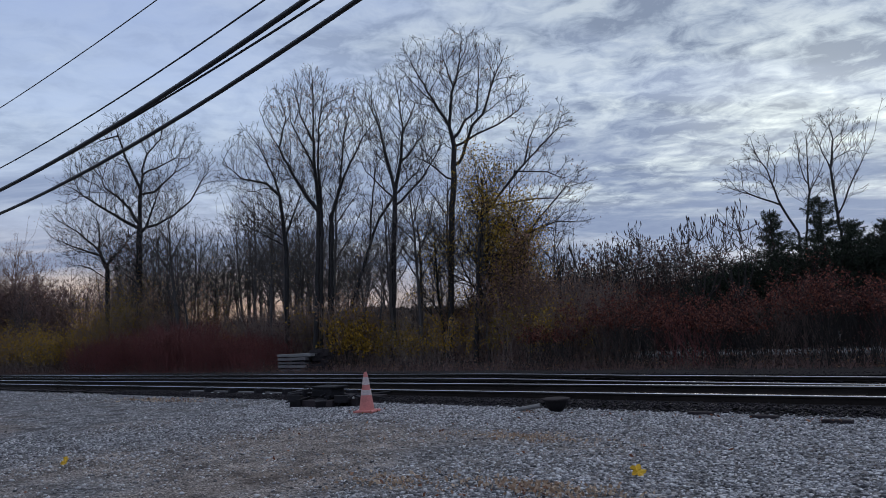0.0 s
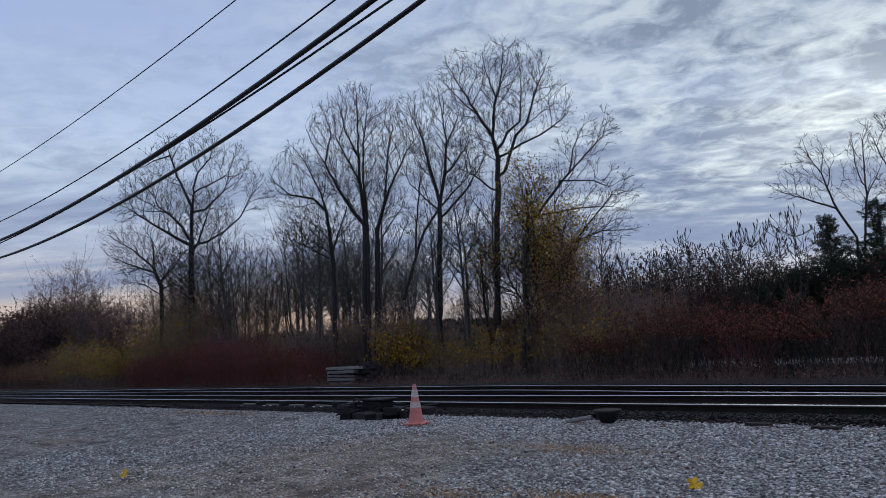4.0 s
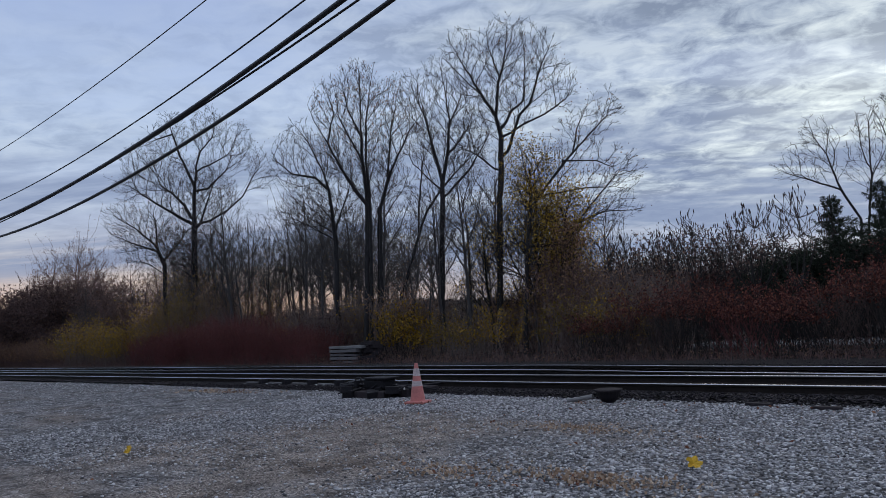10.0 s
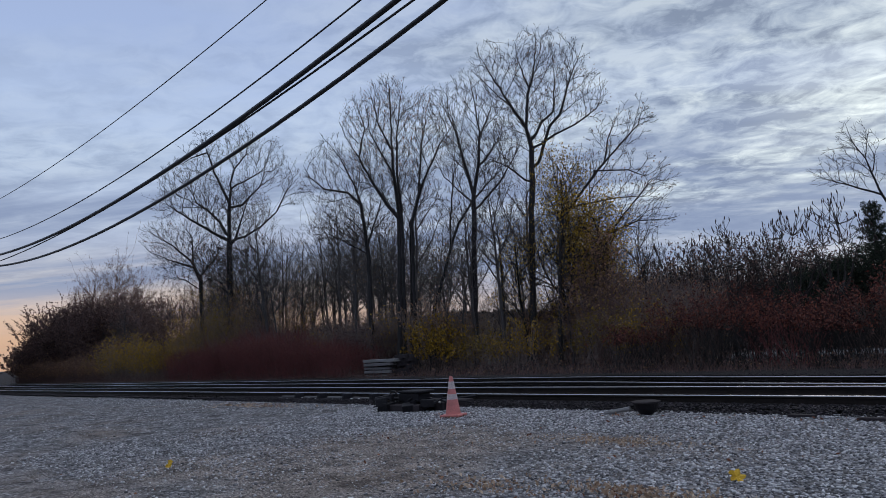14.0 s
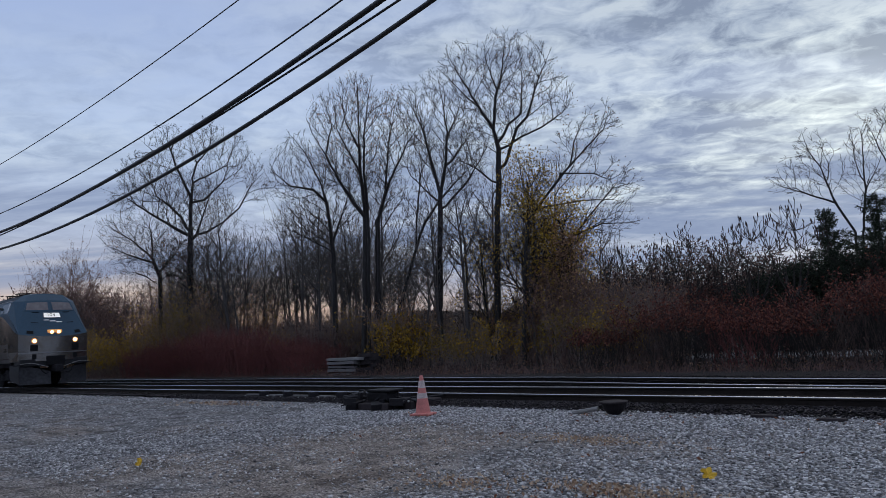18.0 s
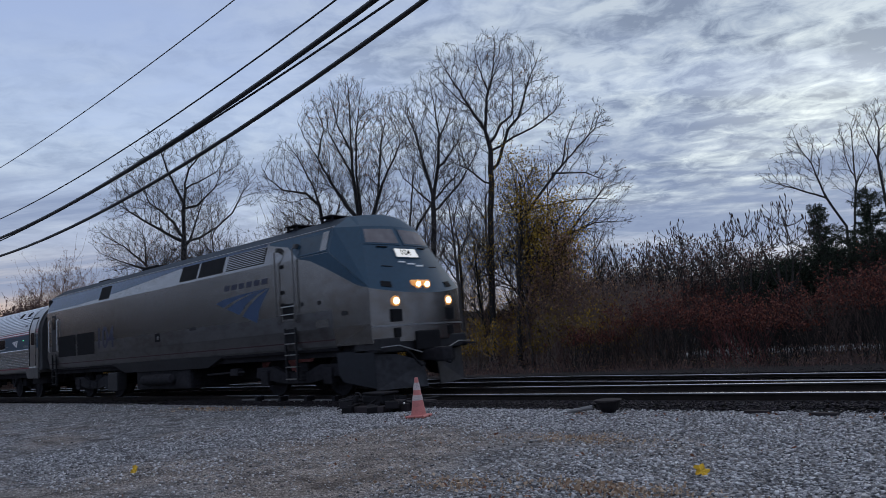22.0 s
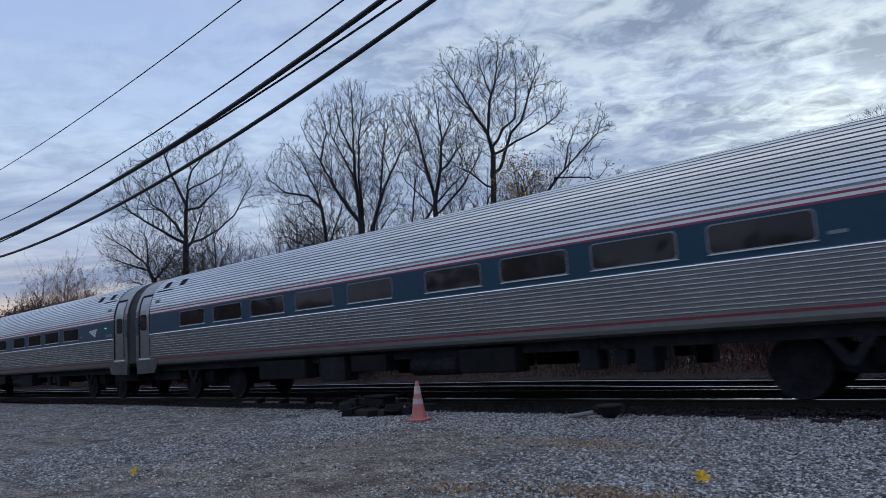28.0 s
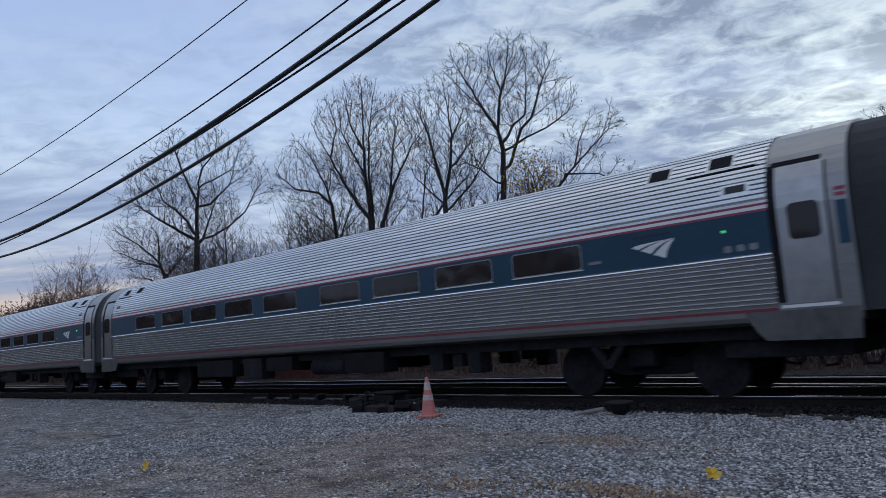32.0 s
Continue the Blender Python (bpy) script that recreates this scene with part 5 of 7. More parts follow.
def verge_grass():
    """Dead stalks along the strip between the second track and the bushes."""
    rng = random.Random(31)
    segs = []
    for _ in range(4500):
        x, y = 3 - 75 * rng.random() ** 1.3, rng.uniform(18.9, 20.0)
        p = Vector((x, y, -0.02))
        h = rng.uniform(0.05, 0.45) * (0.3 + 0.6 * (y - 18.4) / 1.6)
        segs.append((p, p + Vector((rng.gauss(0, 0.4 * h), rng.gauss(0, 0.3 * h), h)), 0.009, 0.004))
    tagged(new("verge_grass", limbs("verge_grass", segs, 3, M_redbrown)), "dead brown stalks along the track's edge", "dry grass", kind="stuff")


verge_grass()


def forest_litter(label, mat, count, size, high, seed):
    """Withered leaves heaped about the foot of the bushes."""
    rng = np.random.default_rng(seed)
    x = 3 - 70 * rng.random(count) ** 1.2
    y = 19.3 + rng.gamma(1.6, 0.7, count)
    z = high * rng.random(count) ** 2 * np.clip((y - 18.9) / 1.5, 0.1, 1) + 0.02
    tagged(new("leaf_litter", leaf_quads("leaf_litter", np.stack([x, y, z], 1), size, mat, seed, 0.3)), label, "leaf litter", kind="stuff")


forest_litter("withered brown leaves under the bushes", M_brown, 3500, 0.05, 0.7, 36)
forest_litter("dark dead leaves under the bushes", M_duskleaf, 14000, 0.06, 0.9, 37)


def sumac(at, height, reach, tips, seed):
    """Forked bare shrub with a domed crown of upright dark seed heads."""
    rng = random.Random(seed)
    t = thing("sumac_shrub", "bare sumac with upright dark seed heads", "shrub", at=at)
    fork = Vector((rng.uniform(-0.15, 0.15), rng.uniform(-0.15, 0.15), height * 0.34))
    part("trunk", limbs("trunk", [(Vector((0, 0, -0.1)), fork * 0.5, 0.06, 0.05), (fork * 0.5, fork, 0.05, 0.045)], 7, M_bark), t)
    mains, segs, cones = [], [], []
    for k in range(9):
        ang, out = 2 * math.pi * (k + rng.random()) / 9, reach * rng.uniform(0.15, 0.6)
        q = Vector((out * math.cos(ang), out * math.sin(ang), height * rng.uniform(0.50, 0.66)))
        mid = fork.lerp(q, 0.5) + Vector((0.14 * q.x, 0.14 * q.y, -0.06))
        segs += [(fork, mid, 0.030, 0.024), (mid, q, 0.024, 0.016)]
        mains.append(q)
    forks = []
    for _ in range(max(10, tips // 3)):
        ang, r = rng.uniform(0, 6.28), reach * 0.85 * math.sqrt(rng.random())
        z = height * (0.55 + 0.27 * math.sqrt(max(0.0, 1 - (r / reach) ** 2))) * rng.uniform(0.86, 1.0)
        q = Vector((r * math.cos(ang), r * math.sin(ang), z))
        m = min(mains, key=lambda p: (p - q).length)
        bend = m.lerp(q, 0.5) + Vector((0.10 * q.x, 0.10 * q.y, -0.08))
        segs += [(m, bend, 0.016, 0.013), (bend, q, 0.013, 0.010)]
        forks.append(q)
    for _ in range(tips):
        ang, r = rng.uniform(0, 6.28), reach * math.sqrt(rng.random())
        z = height * (0.62 + 0.38 * math.sqrt(max(0.0, 1 - (r / reach) ** 2))) * rng.uniform(0.84, 1.0)
        tip = Vector((r * math.cos(ang), r * math.sin(ang), z))
        q = min(forks, key=lambda p: (p - tip).length + rng.uniform(0, 0.25))
        bend = q.lerp(tip, 0.5) + Vector((rng.gauss(0, 0.06), rng.gauss(0, 0.06), -0.05))
        segs += [(q, bend, 0.010, 0.008), (bend, tip, 0.008, 0.007)]
        if rng.random() < 0.5:
            side = bend.lerp(tip, 0.4) + Vector((rng.gauss(0, 0.14), rng.gauss(0, 0.14), rng.uniform(0.12, 0.3)))
            segs.append((bend.lerp(tip, 0.2), side, 0.009, 0.007))
            ends = (tip, side)
        else:
            ends = (tip,)
        for p in ends:
            if rng.random() < 0.85:
                h = rng.uniform(0.10, 0.16)
                up = unit(Vector((rng.gauss(0, 0.15), rng.gauss(0, 0.15), 1)))
                cones += [(p - up * 0.02, p + up * h * 0.4, 0.010, 0.022), (p + up * h * 0.4, p + up * h, 0.022, 0.006)]
    tagged(part("crown", limbs("crown", segs, 4, M_twig), t, "curved bare branches"), kind="stuff")
    tagged(part("seed_crop", limbs("seed_crop", cones, 5, M_seed), t, "dark upright seed heads"), kind="stuff")
    return t


for k, (x, y, h, r, n) in enumerate(((-14.2, 25.0, 4.6, 1.25, 44), (-12.8, 25.3, 4.5, 1.15, 40), (-11.5, 25.0, 5.0, 1.25, 52), (-9.15, 25.0, 4.95, 1.55, 84), (-7.9, 25.2, 5.3, 1.25, 50), (-10.4, 26.0, 4.0, 0.9, 24), (-15.3, 26.2, 4.2, 1.0, 30))):
    sumac((x, y, 0), h, r, n, 300 + k)


def conifer(at, height, base, seed):
    rng = random.Random(seed)
    t = thing("cedar_tree", "dark green conifer with ragged boughs", "tree", at=at)
    part("trunk", limbs("trunk", [(Vector((0, 0, -0.1)), Vector((0, 0, height)), 0.14, 0.02)], 8, M_bark), t)
    segs, cs = [], []
    for k in range(145):
        z = height * (0.10 + 0.88 * (k / 145))
        reach = base * (1 - (z / height)) ** 0.7 * rng.uniform(0.2, 1.25) + 0.12
        a = rng.uniform(0, 6.28)
        p = Vector((0, 0, z))
        mid = p + Vector((math.cos(a), math.sin(a), rng.uniform(-0.12, 0.12))) * reach * 0.6
        q = mid + Vector((math.cos(a), math.sin(a), rng.uniform(0.25, 0.8))) * reach * 0.4
        segs += [(p, mid, 0.018, 0.010), (mid, q, 0.010, 0.004)]
        for _ in range(int(115 * reach) + 26):
            u = rng.uniform(0.2, 1.04)
            w = p.lerp(mid, u / 0.6) if u < 0.6 else mid.lerp(q, (u - 0.6) / 0.4)
            f = 0.035 + 0.085 * (1 - u)
            cs.append(tuple(w + Vector((rng.gauss(0, f), rng.gauss(0, f), rng.gauss(-0.02, f * 0.8)))))
    tagged(part("brushwood", limbs("brushwood", segs, 3, M_bark), t), kind="stuff")
    tagged(part("foliage", leaf_quads("foliage", cs, 0.075, M_needle, seed, 0.15), t, "dark green needles"), kind="stuff")


for k, (x, y, h, w) in enumerate(((-8.6, 32, 5.7, 2.0), (-6.8, 32.4, 6.1, 2.6), (-10.2, 32.6, 3.7, 2.0), (-5.8, 32.2, 4.9, 2.4), (-4.4, 32, 4.8, 2.4), (-2.6, 31.6, 4.9, 2.4))):
    conifer((x, y, 0), h, w, 401 + k)


for k, (x, h, w) in enumerate(((-9.9, 3.1, 1.5), (-8.4, 3.5, 1.6), (-6.8, 3.9, 1.7), (-5.0, 4.0, 1.8), (-3.2, 4.0, 1.8), (-1.4, 4.0, 1.8))):
    bush("dark_bush", "dense dark evergreen bush behind the thicket", (x, 30.6 + 0.3 * (k % 2), 0), (w, 1.2), 210, 350 + k, M_twig, M_needle, 0.085, 20, h, low=0.03, fan=0.3, thick=1.4, dome=0.35, slim=0.16)


def far_woods():
    """Dim bare woods, too far to tell apart, and unseen added rows behind the camera."""
    rng = np.random.default_rng(9)
    v, f = [], []
    cs = []
    # last two rows: never in view, added to darken reflections on the train
    for lo, hi, dist, h, n in ((-70, 60, 62, 5.6, 18000), (-160, -14, 75, 5.4, 15000), (-260, 60, -24, 8.0, 28000), (-460, -70, -24, 13.0, 34000)):
        x = rng.uniform(lo, hi, n)
        y = dist + rng.normal(0, 4, n)
        top = h * (0.75 + 0.25 * np.sin(x * 0.23) * np.sin(x * 0.071 + 1))
        z = top * rng.random(n) ** 0.7
        cs.append(np.stack([x, y, z], 1))
    tagged(new("far_woods", leaf_quads("far_woods", np.concatenate(cs), 0.45, M_farwood, 10)), "dim bare woods in the distance, with unseen rows behind the camera", "woods", kind="stuff")


far_woods()


# ---- overhead lines ----
WIRE2 = (0.005, 0.16112, 6.08483)
WIRE4 = (0.00368, 0.13454, 5.56781)


def wire(label, coeffs, r, y):
    """A hanging line: height as a quadratic of the distance along the track."""
    c2, c1, c0 = coeffs
    path = [(x, y, c0 + c1 * x + c2 * x * x) for x in np.linspace(-38, 10.8, 60)]
    tagged(new("overhead_wire", shape("overhead_wire", [tube(path, r, 8)], M_cable, smooth=True)), label, "wire", group="overhead wires")


wire("thin bare overhead wire", (0.00327, 0.09848, 6.705), 0.008, 5.0)
wire("thin black overhead cable", WIRE2, 0.011, 5.0)
wire("thick bundled black overhead cable", (0.00546, 0.18123, 5.86143), 0.032, 5.0)
wire("slack black overhead cable under the thick one", WIRE4, 0.014, 5.05)
wire("thick black overhead cable", (0.00668, 0.21138, 5.59909), 0.027, 5.0)


def utility_pole(x, tops):
    t = thing("utility_pole", "round wooden utility pole with a crossarm", "utility pole", at=(x, 5.0, 0))
    part("post", shape("post", [lathe([(0.17, -0.2), (0.15, 3.0), (0.11, max(tops) + 0.5)], 14, at=(0, 0.25, 0))], M_oldwood), t)
    for z in tops:
        part("arm", shape("arm", [box(-0.05, 0.05, -0.1, 0.35, z - 0.09, z - 0.02)], M_oldwood), t)


for x in (-37.6, 10.4):
    utility_pole(x, [c0 + c1 * x + c2 * x * x for c2, c1, c0 in ((0.00327, 0.09848, 6.705), WIRE2, (0.00546, 0.18123, 5.86143), WIRE4, (0.00668, 0.21138, 5.59909))])


# ---- train ----
def poly_side(outline, y, depth, mat, name):
    """A flat figure of (x, z) pairs on the side wall at y, standing out by depth."""
    s = 1 if y > 0 else -1
    return shape(name, [prism_xz(outline, y - s * 0.01, y + s * depth)], mat)


def wheelset(parent, x, r, name="wheelset"):
    w = part(name, shape("axle", [lathe([(0.08, -0.8), (0.08, 0.8)], 12, "y")], M_under), parent, "steel axle with two wheels", at=(x, 0, r))
    for s in (-1, 1):
        y = s * 0.755
        part("wheel", shape("wheel", [lathe([(0.10, y - 0.07), (r * 0.55, y - 0.045), (r * 0.8, y - 0.05), (r, y - 0.065), (r, y + 0.065), (r * 0.82, y + 0.05), (r * 0.5, y + 0.03), (0.12, y + 0.08)], 40, "y")], M_under), w)
    return w


def truck(parent, xc, base, r, half, label):
    """Sideframes, springs and boxes round two axles."""
    t = part("truck", shape("truck_bolster", [box(xc - 0.25, xc + 0.25, -1.0, 1.0, 0.5, 0.85, 0.04)], M_under), parent, label)
    for s in (-1, 1):
        y = s * half
        out = [(xc - base / 2 - 0.45, 0.52), (xc - base / 2 - 0.4, 0.78), (xc - base / 2 + 0.35, 0.80), (xc - 0.5, 0.62), (xc + 0.5, 0.62),
               (xc + base / 2 - 0.35, 0.80), (xc + base / 2 + 0.4, 0.78), (xc + base / 2 + 0.45, 0.52), (xc + base / 2 - 0.3, 0.42), (xc + 0.55, 0.34), (xc - 0.55, 0.34), (xc - base / 2 + 0.3, 0.42)]
        part("sideframe", shape("sideframe", [prism_xz(out, y - 0.07, y + 0.07)], M_under), t)
        for dx in (-base / 2, base / 2):
            part("axle_box", shape("axle_box", [box(xc + dx - 0.17, xc + dx + 0.17, y - 0.13, y + 0.13, r - 0.2, r + 0.2, 0.03)], M_under), t)
        for dx in (-0.32, 0.32):
            part("spring", shape("spring", [lathe([(0.11, 0.40), (0.13, 0.44), (0.11, 0.48), (0.13, 0.52), (0.11, 0.56), (0.13, 0.60), (0.11, 0.66)], 12, at=(xc + dx, y, 0))], M_under), t)
    return t


LOCO_SIDE = [(-1.2, 2.0), (-1.53, 2.0), (-1.53, 3.45), (-1.34, 4.05), (1.34, 4.05), (1.53, 3.45), (1.53, 2.0), (1.2, 2.0)]
LOCO_ROOF = [(-1.34, 4.052), (-0.85, 4.36), (0, 4.43), (0.85, 4.36), (1.34, 4.052)]
LOCO_LOW = [(1.53, 2.06), (1.53, 1.65), (1.522, 1.62), (1.45, 1.22), (1.42, 1.17)]
REAR = -20.62
UPPER = lambda z: 1.53 - (z - 3.45) * 0.19 / 0.60


def on_upper(outline, depth, mat, name, s):
    """A figure of (x, z) pairs laid on the inward-leaning upper wall."""
    n = len(outline)
    v = [(x, s * (UPPER(z) - 0.01), z) for x, z in outline] + [(x, s * (UPPER(z) + depth), z) for x, z in outline]
    f = [(i, (i + 1) % n, n + (i + 1) % n, n + i) for i in range(n)] + [tuple(range(n))[::-1], tuple(range(n, 2 * n))]
    return shape(name, [(v, f)], mat)


def swoosh(x0, x1, z0, z1, parts=3):
    """Three tapering bands that fan from a point at the upper right."""
    w, h = x1 - x0, z1 - z0
    P = lambda u, v: (x0 + u * w, z0 + v * h)
    out = []
    for a in (((0.0, 0.78), (0.16, 0.88), (0.42, 0.93), (0.97, 1.0), (0.60, 0.90), (0.34, 0.78), (0.14, 0.62)),
              ((0.20, 0.56), (0.42, 0.76), (0.66, 0.90), (0.98, 1.0), (0.74, 0.82), (0.56, 0.58), (0.44, 0.32)),
              ((0.50, 0.26), (0.62, 0.52), (0.78, 0.78), (1.0, 1.0), (0.88, 0.66), (0.80, 0.36), (0.76, 0.0))):
        out.append([P(*q) for q in a])
    return out


def locomotive():
    t = thing("locomotive", "silver diesel locomotive with dark blue cab, headlamps lit", "locomotive", at=(0, TRACK_Y, RAIL_Z))
    # carbody from the cab doors to the rear
    part("carbody", shape("carbody", [extrude_x(LOCO_SIDE, REAR, -1.95)], M_silver), t, "silver-grey carbody streaked with dirt")
    part("roof", shape("roof", [extrude_x(LOCO_ROOF, REAR, -1.95)], M_roofblue), t, "sooty dark blue roof")
    for s in (-1, 1):
        # lower side set darker than the silver wall above it
        part("lower_side", shape("lower_side", [extrude_x([(s * (y + 0.0015), z) for y, z in LOCO_LOW], REAR, -1.95, closed=False)], M_lowsilver), t, "darker silver side stepping in below")
    # nose: the front bows gently forward; a runs across it, b up the sloping cab front
    COLS = [k / 6 - 1 for k in range(13)]

    def bow(corner, middle, a):
        return Vector((middle[0] + (corner[0] - middle[0]) * a * a, corner[1] * a, middle[2] + (corner[2] - middle[2]) * a * a))

    def front(a, b, lift=0.0):
        e = Vector((-0.62, 1.50, 2.45)).lerp(Vector((-1.42, 0.98, 4.02)), b)
        m = Vector((-0.33, 0, 2.31)).lerp(Vector((-1.30, 0, 4.06)), b)
        p = bow(e, m, a) + Vector((0.90, 0, 0.45)) * lift
        return (p.x, p.y, p.z)

    def sheet(rows):
        n = len(rows[0])
        f = [(r * n + k, r * n + k + 1, (r + 1) * n + k + 1, (r + 1) * n + k) for r in range(len(rows) - 1) for k in range(n - 1)]
        return [p for row in rows for p in row], f

    low = [[bow((-0.62, 1.50, z), (-0.33, 0, z), q) for q in COLS] for z in (1.2, 1.58)] + [[front(q, 0.0) for q in COLS]]
    part("nose_front", shape("nose_front", [sheet(low)], M_silver, smooth=True), t, "blunt silver nose under the blue cab")
    part("cab_front", shape("cab_front", [sheet([[front(q, v / 5) for q in COLS] for v in range(6)])], M_blue, smooth=True), t, "sloping dark blue cab front")
    brow = [[front(q, 1.0) for q in COLS], [bow((-1.75, 0.80, 4.34), (-1.65, 0, 4.41), q) for q in COLS], [bow((-1.95, 0.85, 4.36), (-1.95, 0, 4.43), q) for q in COLS]]
    part("cab_brow", shape("cab_brow", [sheet(brow)], M_blue), t, "blue brow above the windscreens")
    for s in (-1, 1):
        P1, P2, P3, P4 = (-0.62, s * 1.50, 1.2), (-0.62, s * 1.50, 2.45), (-1.95, s * 1.53, 3.45), (-1.95, s * 1.34, 4.05)
        P5, P6, R1, R6 = (-1.42, s * 0.98, 4.02), (-1.75, s * 0.80, 4.34), (-1.95, s * 1.53, 1.64), (-1.95, s * 0.85, 4.36)
        P1b, R0 = (-0.62, s * 1.50, 1.64), (-1.95, s * 1.45, 1.2)
        part("nose_side", shape("nose_side", [([R1, P1b, P2, P3], [(0, 1, 2, 3)]), ([R0, P1, P1b, R1], [(0, 1, 2, 3)]), ([R0, P1, (-0.62, 0, 1.2), (-1.95, 0, 1.2)], [(0, 1, 2, 3)])], M_silver), t, "silver nose side")
        part("cab_corner", shape("cab_corner", [([P2, P5, P4, P3], [(0, 1, 2), (0, 2, 3)]), ([P5, P6, R6, P4], [(0, 1, 2, 3)])], M_blue), t, "bevelled blue cab corner")

    def plate(name, a0, a1, b0, b1, mat, lift=0.012, label=""):
        cols = [a0 + (a1 - a0) * k / 6 for k in range(7)]
        v = [front(q, z, lift) for z in (b0, b1) for q in cols] + [front(q, z, -0.02) for z in (b0, b1) for q in cols]
        f = []
        for k in range(6):
            f += [(k, k + 1, k + 8, k + 7), (14 + k, 21 + k, 22 + k, 15 + k), (k, 14 + k, 15 + k, k + 1), (7 + k, 8 + k, 22 + k, 21 + k)]
        f += [(0, 7, 21, 14), (6, 20, 27, 13)]
        return part(name, shape(name, [(v, f)], mat), t, label)

    for s in (-1, 1):
        w = plate("windscreen_frame", s * 0.05, s * 0.97, 0.70, 0.97, M_blue, 0.014)
        plate("windscreen", s * 0.09, s * 0.92, 0.725, 0.945, M_screen, 0.020, "grey windscreen pane")
        plate("wiper", s * 0.45, s * 0.70, 0.655, 0.668, M_black, 0.03)
        plate("step_mark", s * 0.48, s * 0.70, 0.36, 0.372, M_black, 0.012)
        plate("nose_vent", s * 0.62, s * 0.80, 0.05, 0.13, M_black, 0.014, "small round vent on the nose")
    plate("number_board", -0.29, 0.29, 0.515, 0.635, M_board, 0.030, "lit white number board")
    plate("board_frame", -0.32, 0.32, 0.50, 0.65, M_blue, 0.020)
    for k in range(3):
        plate("nose_emblem", -0.30 + 0.20 * k, -0.13 + 0.22 * k, 0.435 - 0.028 * k, 0.455 - 0.026 * k, M_steel, 0.012, "pale emblem bar")
    txt = lettering("104", 0.25, M_black, 0.004)
    o = part("board_number", txt, t)
    base = Vector(front(0.0, 0.540, 0.036))
    up = (Vector(front(0.0, 0.6, 0.036)) - base).normalized()
    xa = Vector((0, 1, 0))
    o.matrix_basis = Matrix.Translation(Vector((base.x, -0.23, base.z))) @ Matrix((xa, up, xa.cross(up))).transposed().to_4x4()
    # lamps
    def lamp(name, y, z, x, r, aim=0.0):
        h = part(name, shape(name, [lathe([(r * 1.25, -0.02), (r * 1.25, 0.03), (r * 1.02, 0.035)], 24, "x", (x, y, z))], M_lampring), t, "round lamp housing")
        part("lens", shape("lens", [lathe([(r, 0.0), (r * 0.95, 0.025), (r * 0.6, 0.045), (0.01, 0.05)], 24, "x", (x, y, z))], M_lamp), h, "glowing warm lamp lens")

    for y in (-0.15, 0.15):
        lamp("headlamp", y, 2.52, -0.42, 0.085)
    part("headlamp_housing", shape("headlamp_housing", [box(-0.62, -0.43, -0.32, 0.32, 2.41, 2.63, 0.06)], M_lampring), t, "headlamp recess, amber lamplight painted on as glow")
    for y in (-0.88, 0.88):
        lamp("ditch_lamp", y, 2.13, -0.44, 0.10)
        part("nose_grille", shape("nose_grille", [box(-0.55, -0.395, y - 0.16, y + 0.16, 1.66, 1.95, 0.02)], M_black), t, "square black grille")
        part("lower_step", shape("lower_step", [box(-0.56, -0.39, y - 0.09, y + 0.09, 1.30, 1.52, 0.02)], M_black), t)
    ledge = [[bow((-0.62 + d, 1.50, z), (-0.33 + d, 0, z), q) for q in COLS] for d, z in ((-0.02, 1.555), (0.035, 1.555), (0.035, 1.595), (-0.02, 1.595))]
    part("nose_sill", shape("nose_sill", [sheet(ledge)], M_steeldark), t, "steel ledge across the nose")
    part("buffer_beam", shape("buffer_beam", [box(-1.3, -0.42, -1.46, 1.46, 0.98, 1.30, 0.03)], M_lowgrime), t, "grimy buffer beam")
    c = part("coupler", shape("coupler", [box(-1.0, 0.05, -0.13, 0.13, 0.72, 0.98, 0.04), box(-0.05, 0.28, -0.20, 0.16, 0.68, 1.02, 0.06)], M_under), t, "black knuckle coupler")
    part("coupler_pocket", shape("coupler_pocket", [box(-0.8, -0.30, -0.40, 0.40, 0.98, 1.42, 0.04)], M_black), t)
    for s in (-1, 1):
        part("air_hose", shape("air_hose", [tube([(-0.40, s * 0.75, 1.02), (-0.22, s * 0.72, 0.92), (-0.12, s * 0.62, 0.72), (-0.12, s * 0.48, 0.62), (-0.14, s * 0.36, 0.66)], 0.025)], M_black), t)
        part("uncoupling_lever", shape("uncoupling_lever", [tube([(-0.33, s * 1.5, 1.10), (-0.28, s * 1.0, 1.12), (-0.22, s * 0.35, 0.92)], 0.011)], M_door), t, "steel lever")
        part("pilot_step", shape("pilot_step", [box(-0.55, -0.25, s * 1.5 - 0.22, s * 1.5 + 0.12, 1.02, 1.06)], M_under), t)
        # pilot and side skirt
        plough = [(-1.96, s * 1.45, 1.05), (-0.62, s * 1.45, 1.05), (-0.62, s * 1.45, 0.20), (-1.75, s * 1.45, 0.36), (-1.92, s * 1.45, 0.55)]
        part("front_skirt", shape("front_skirt", [prism_xz([(p[0], p[2]) for p in plough], s * 1.40, s * 1.46)], M_skirt), t, "dark blue-grey skirt beside the pilot")
        wing = [(-0.62, s * 1.46, 0.98), (-0.60, s * 1.46, 0.16), (-0.22, s * 0.22, 0.14), (-0.30, s * 0.22, 0.70), (-0.46, s * 0.9, 0.92)]
        part("snow_plough", shape("snow_plough", [(wing, [(0, 1, 2, 3, 4)]), ([(p[0] - 0.03, p[1], p[2]) for p in wing], [(4, 3, 2, 1, 0)])], M_plough), t, "scuffed grey pilot plate")
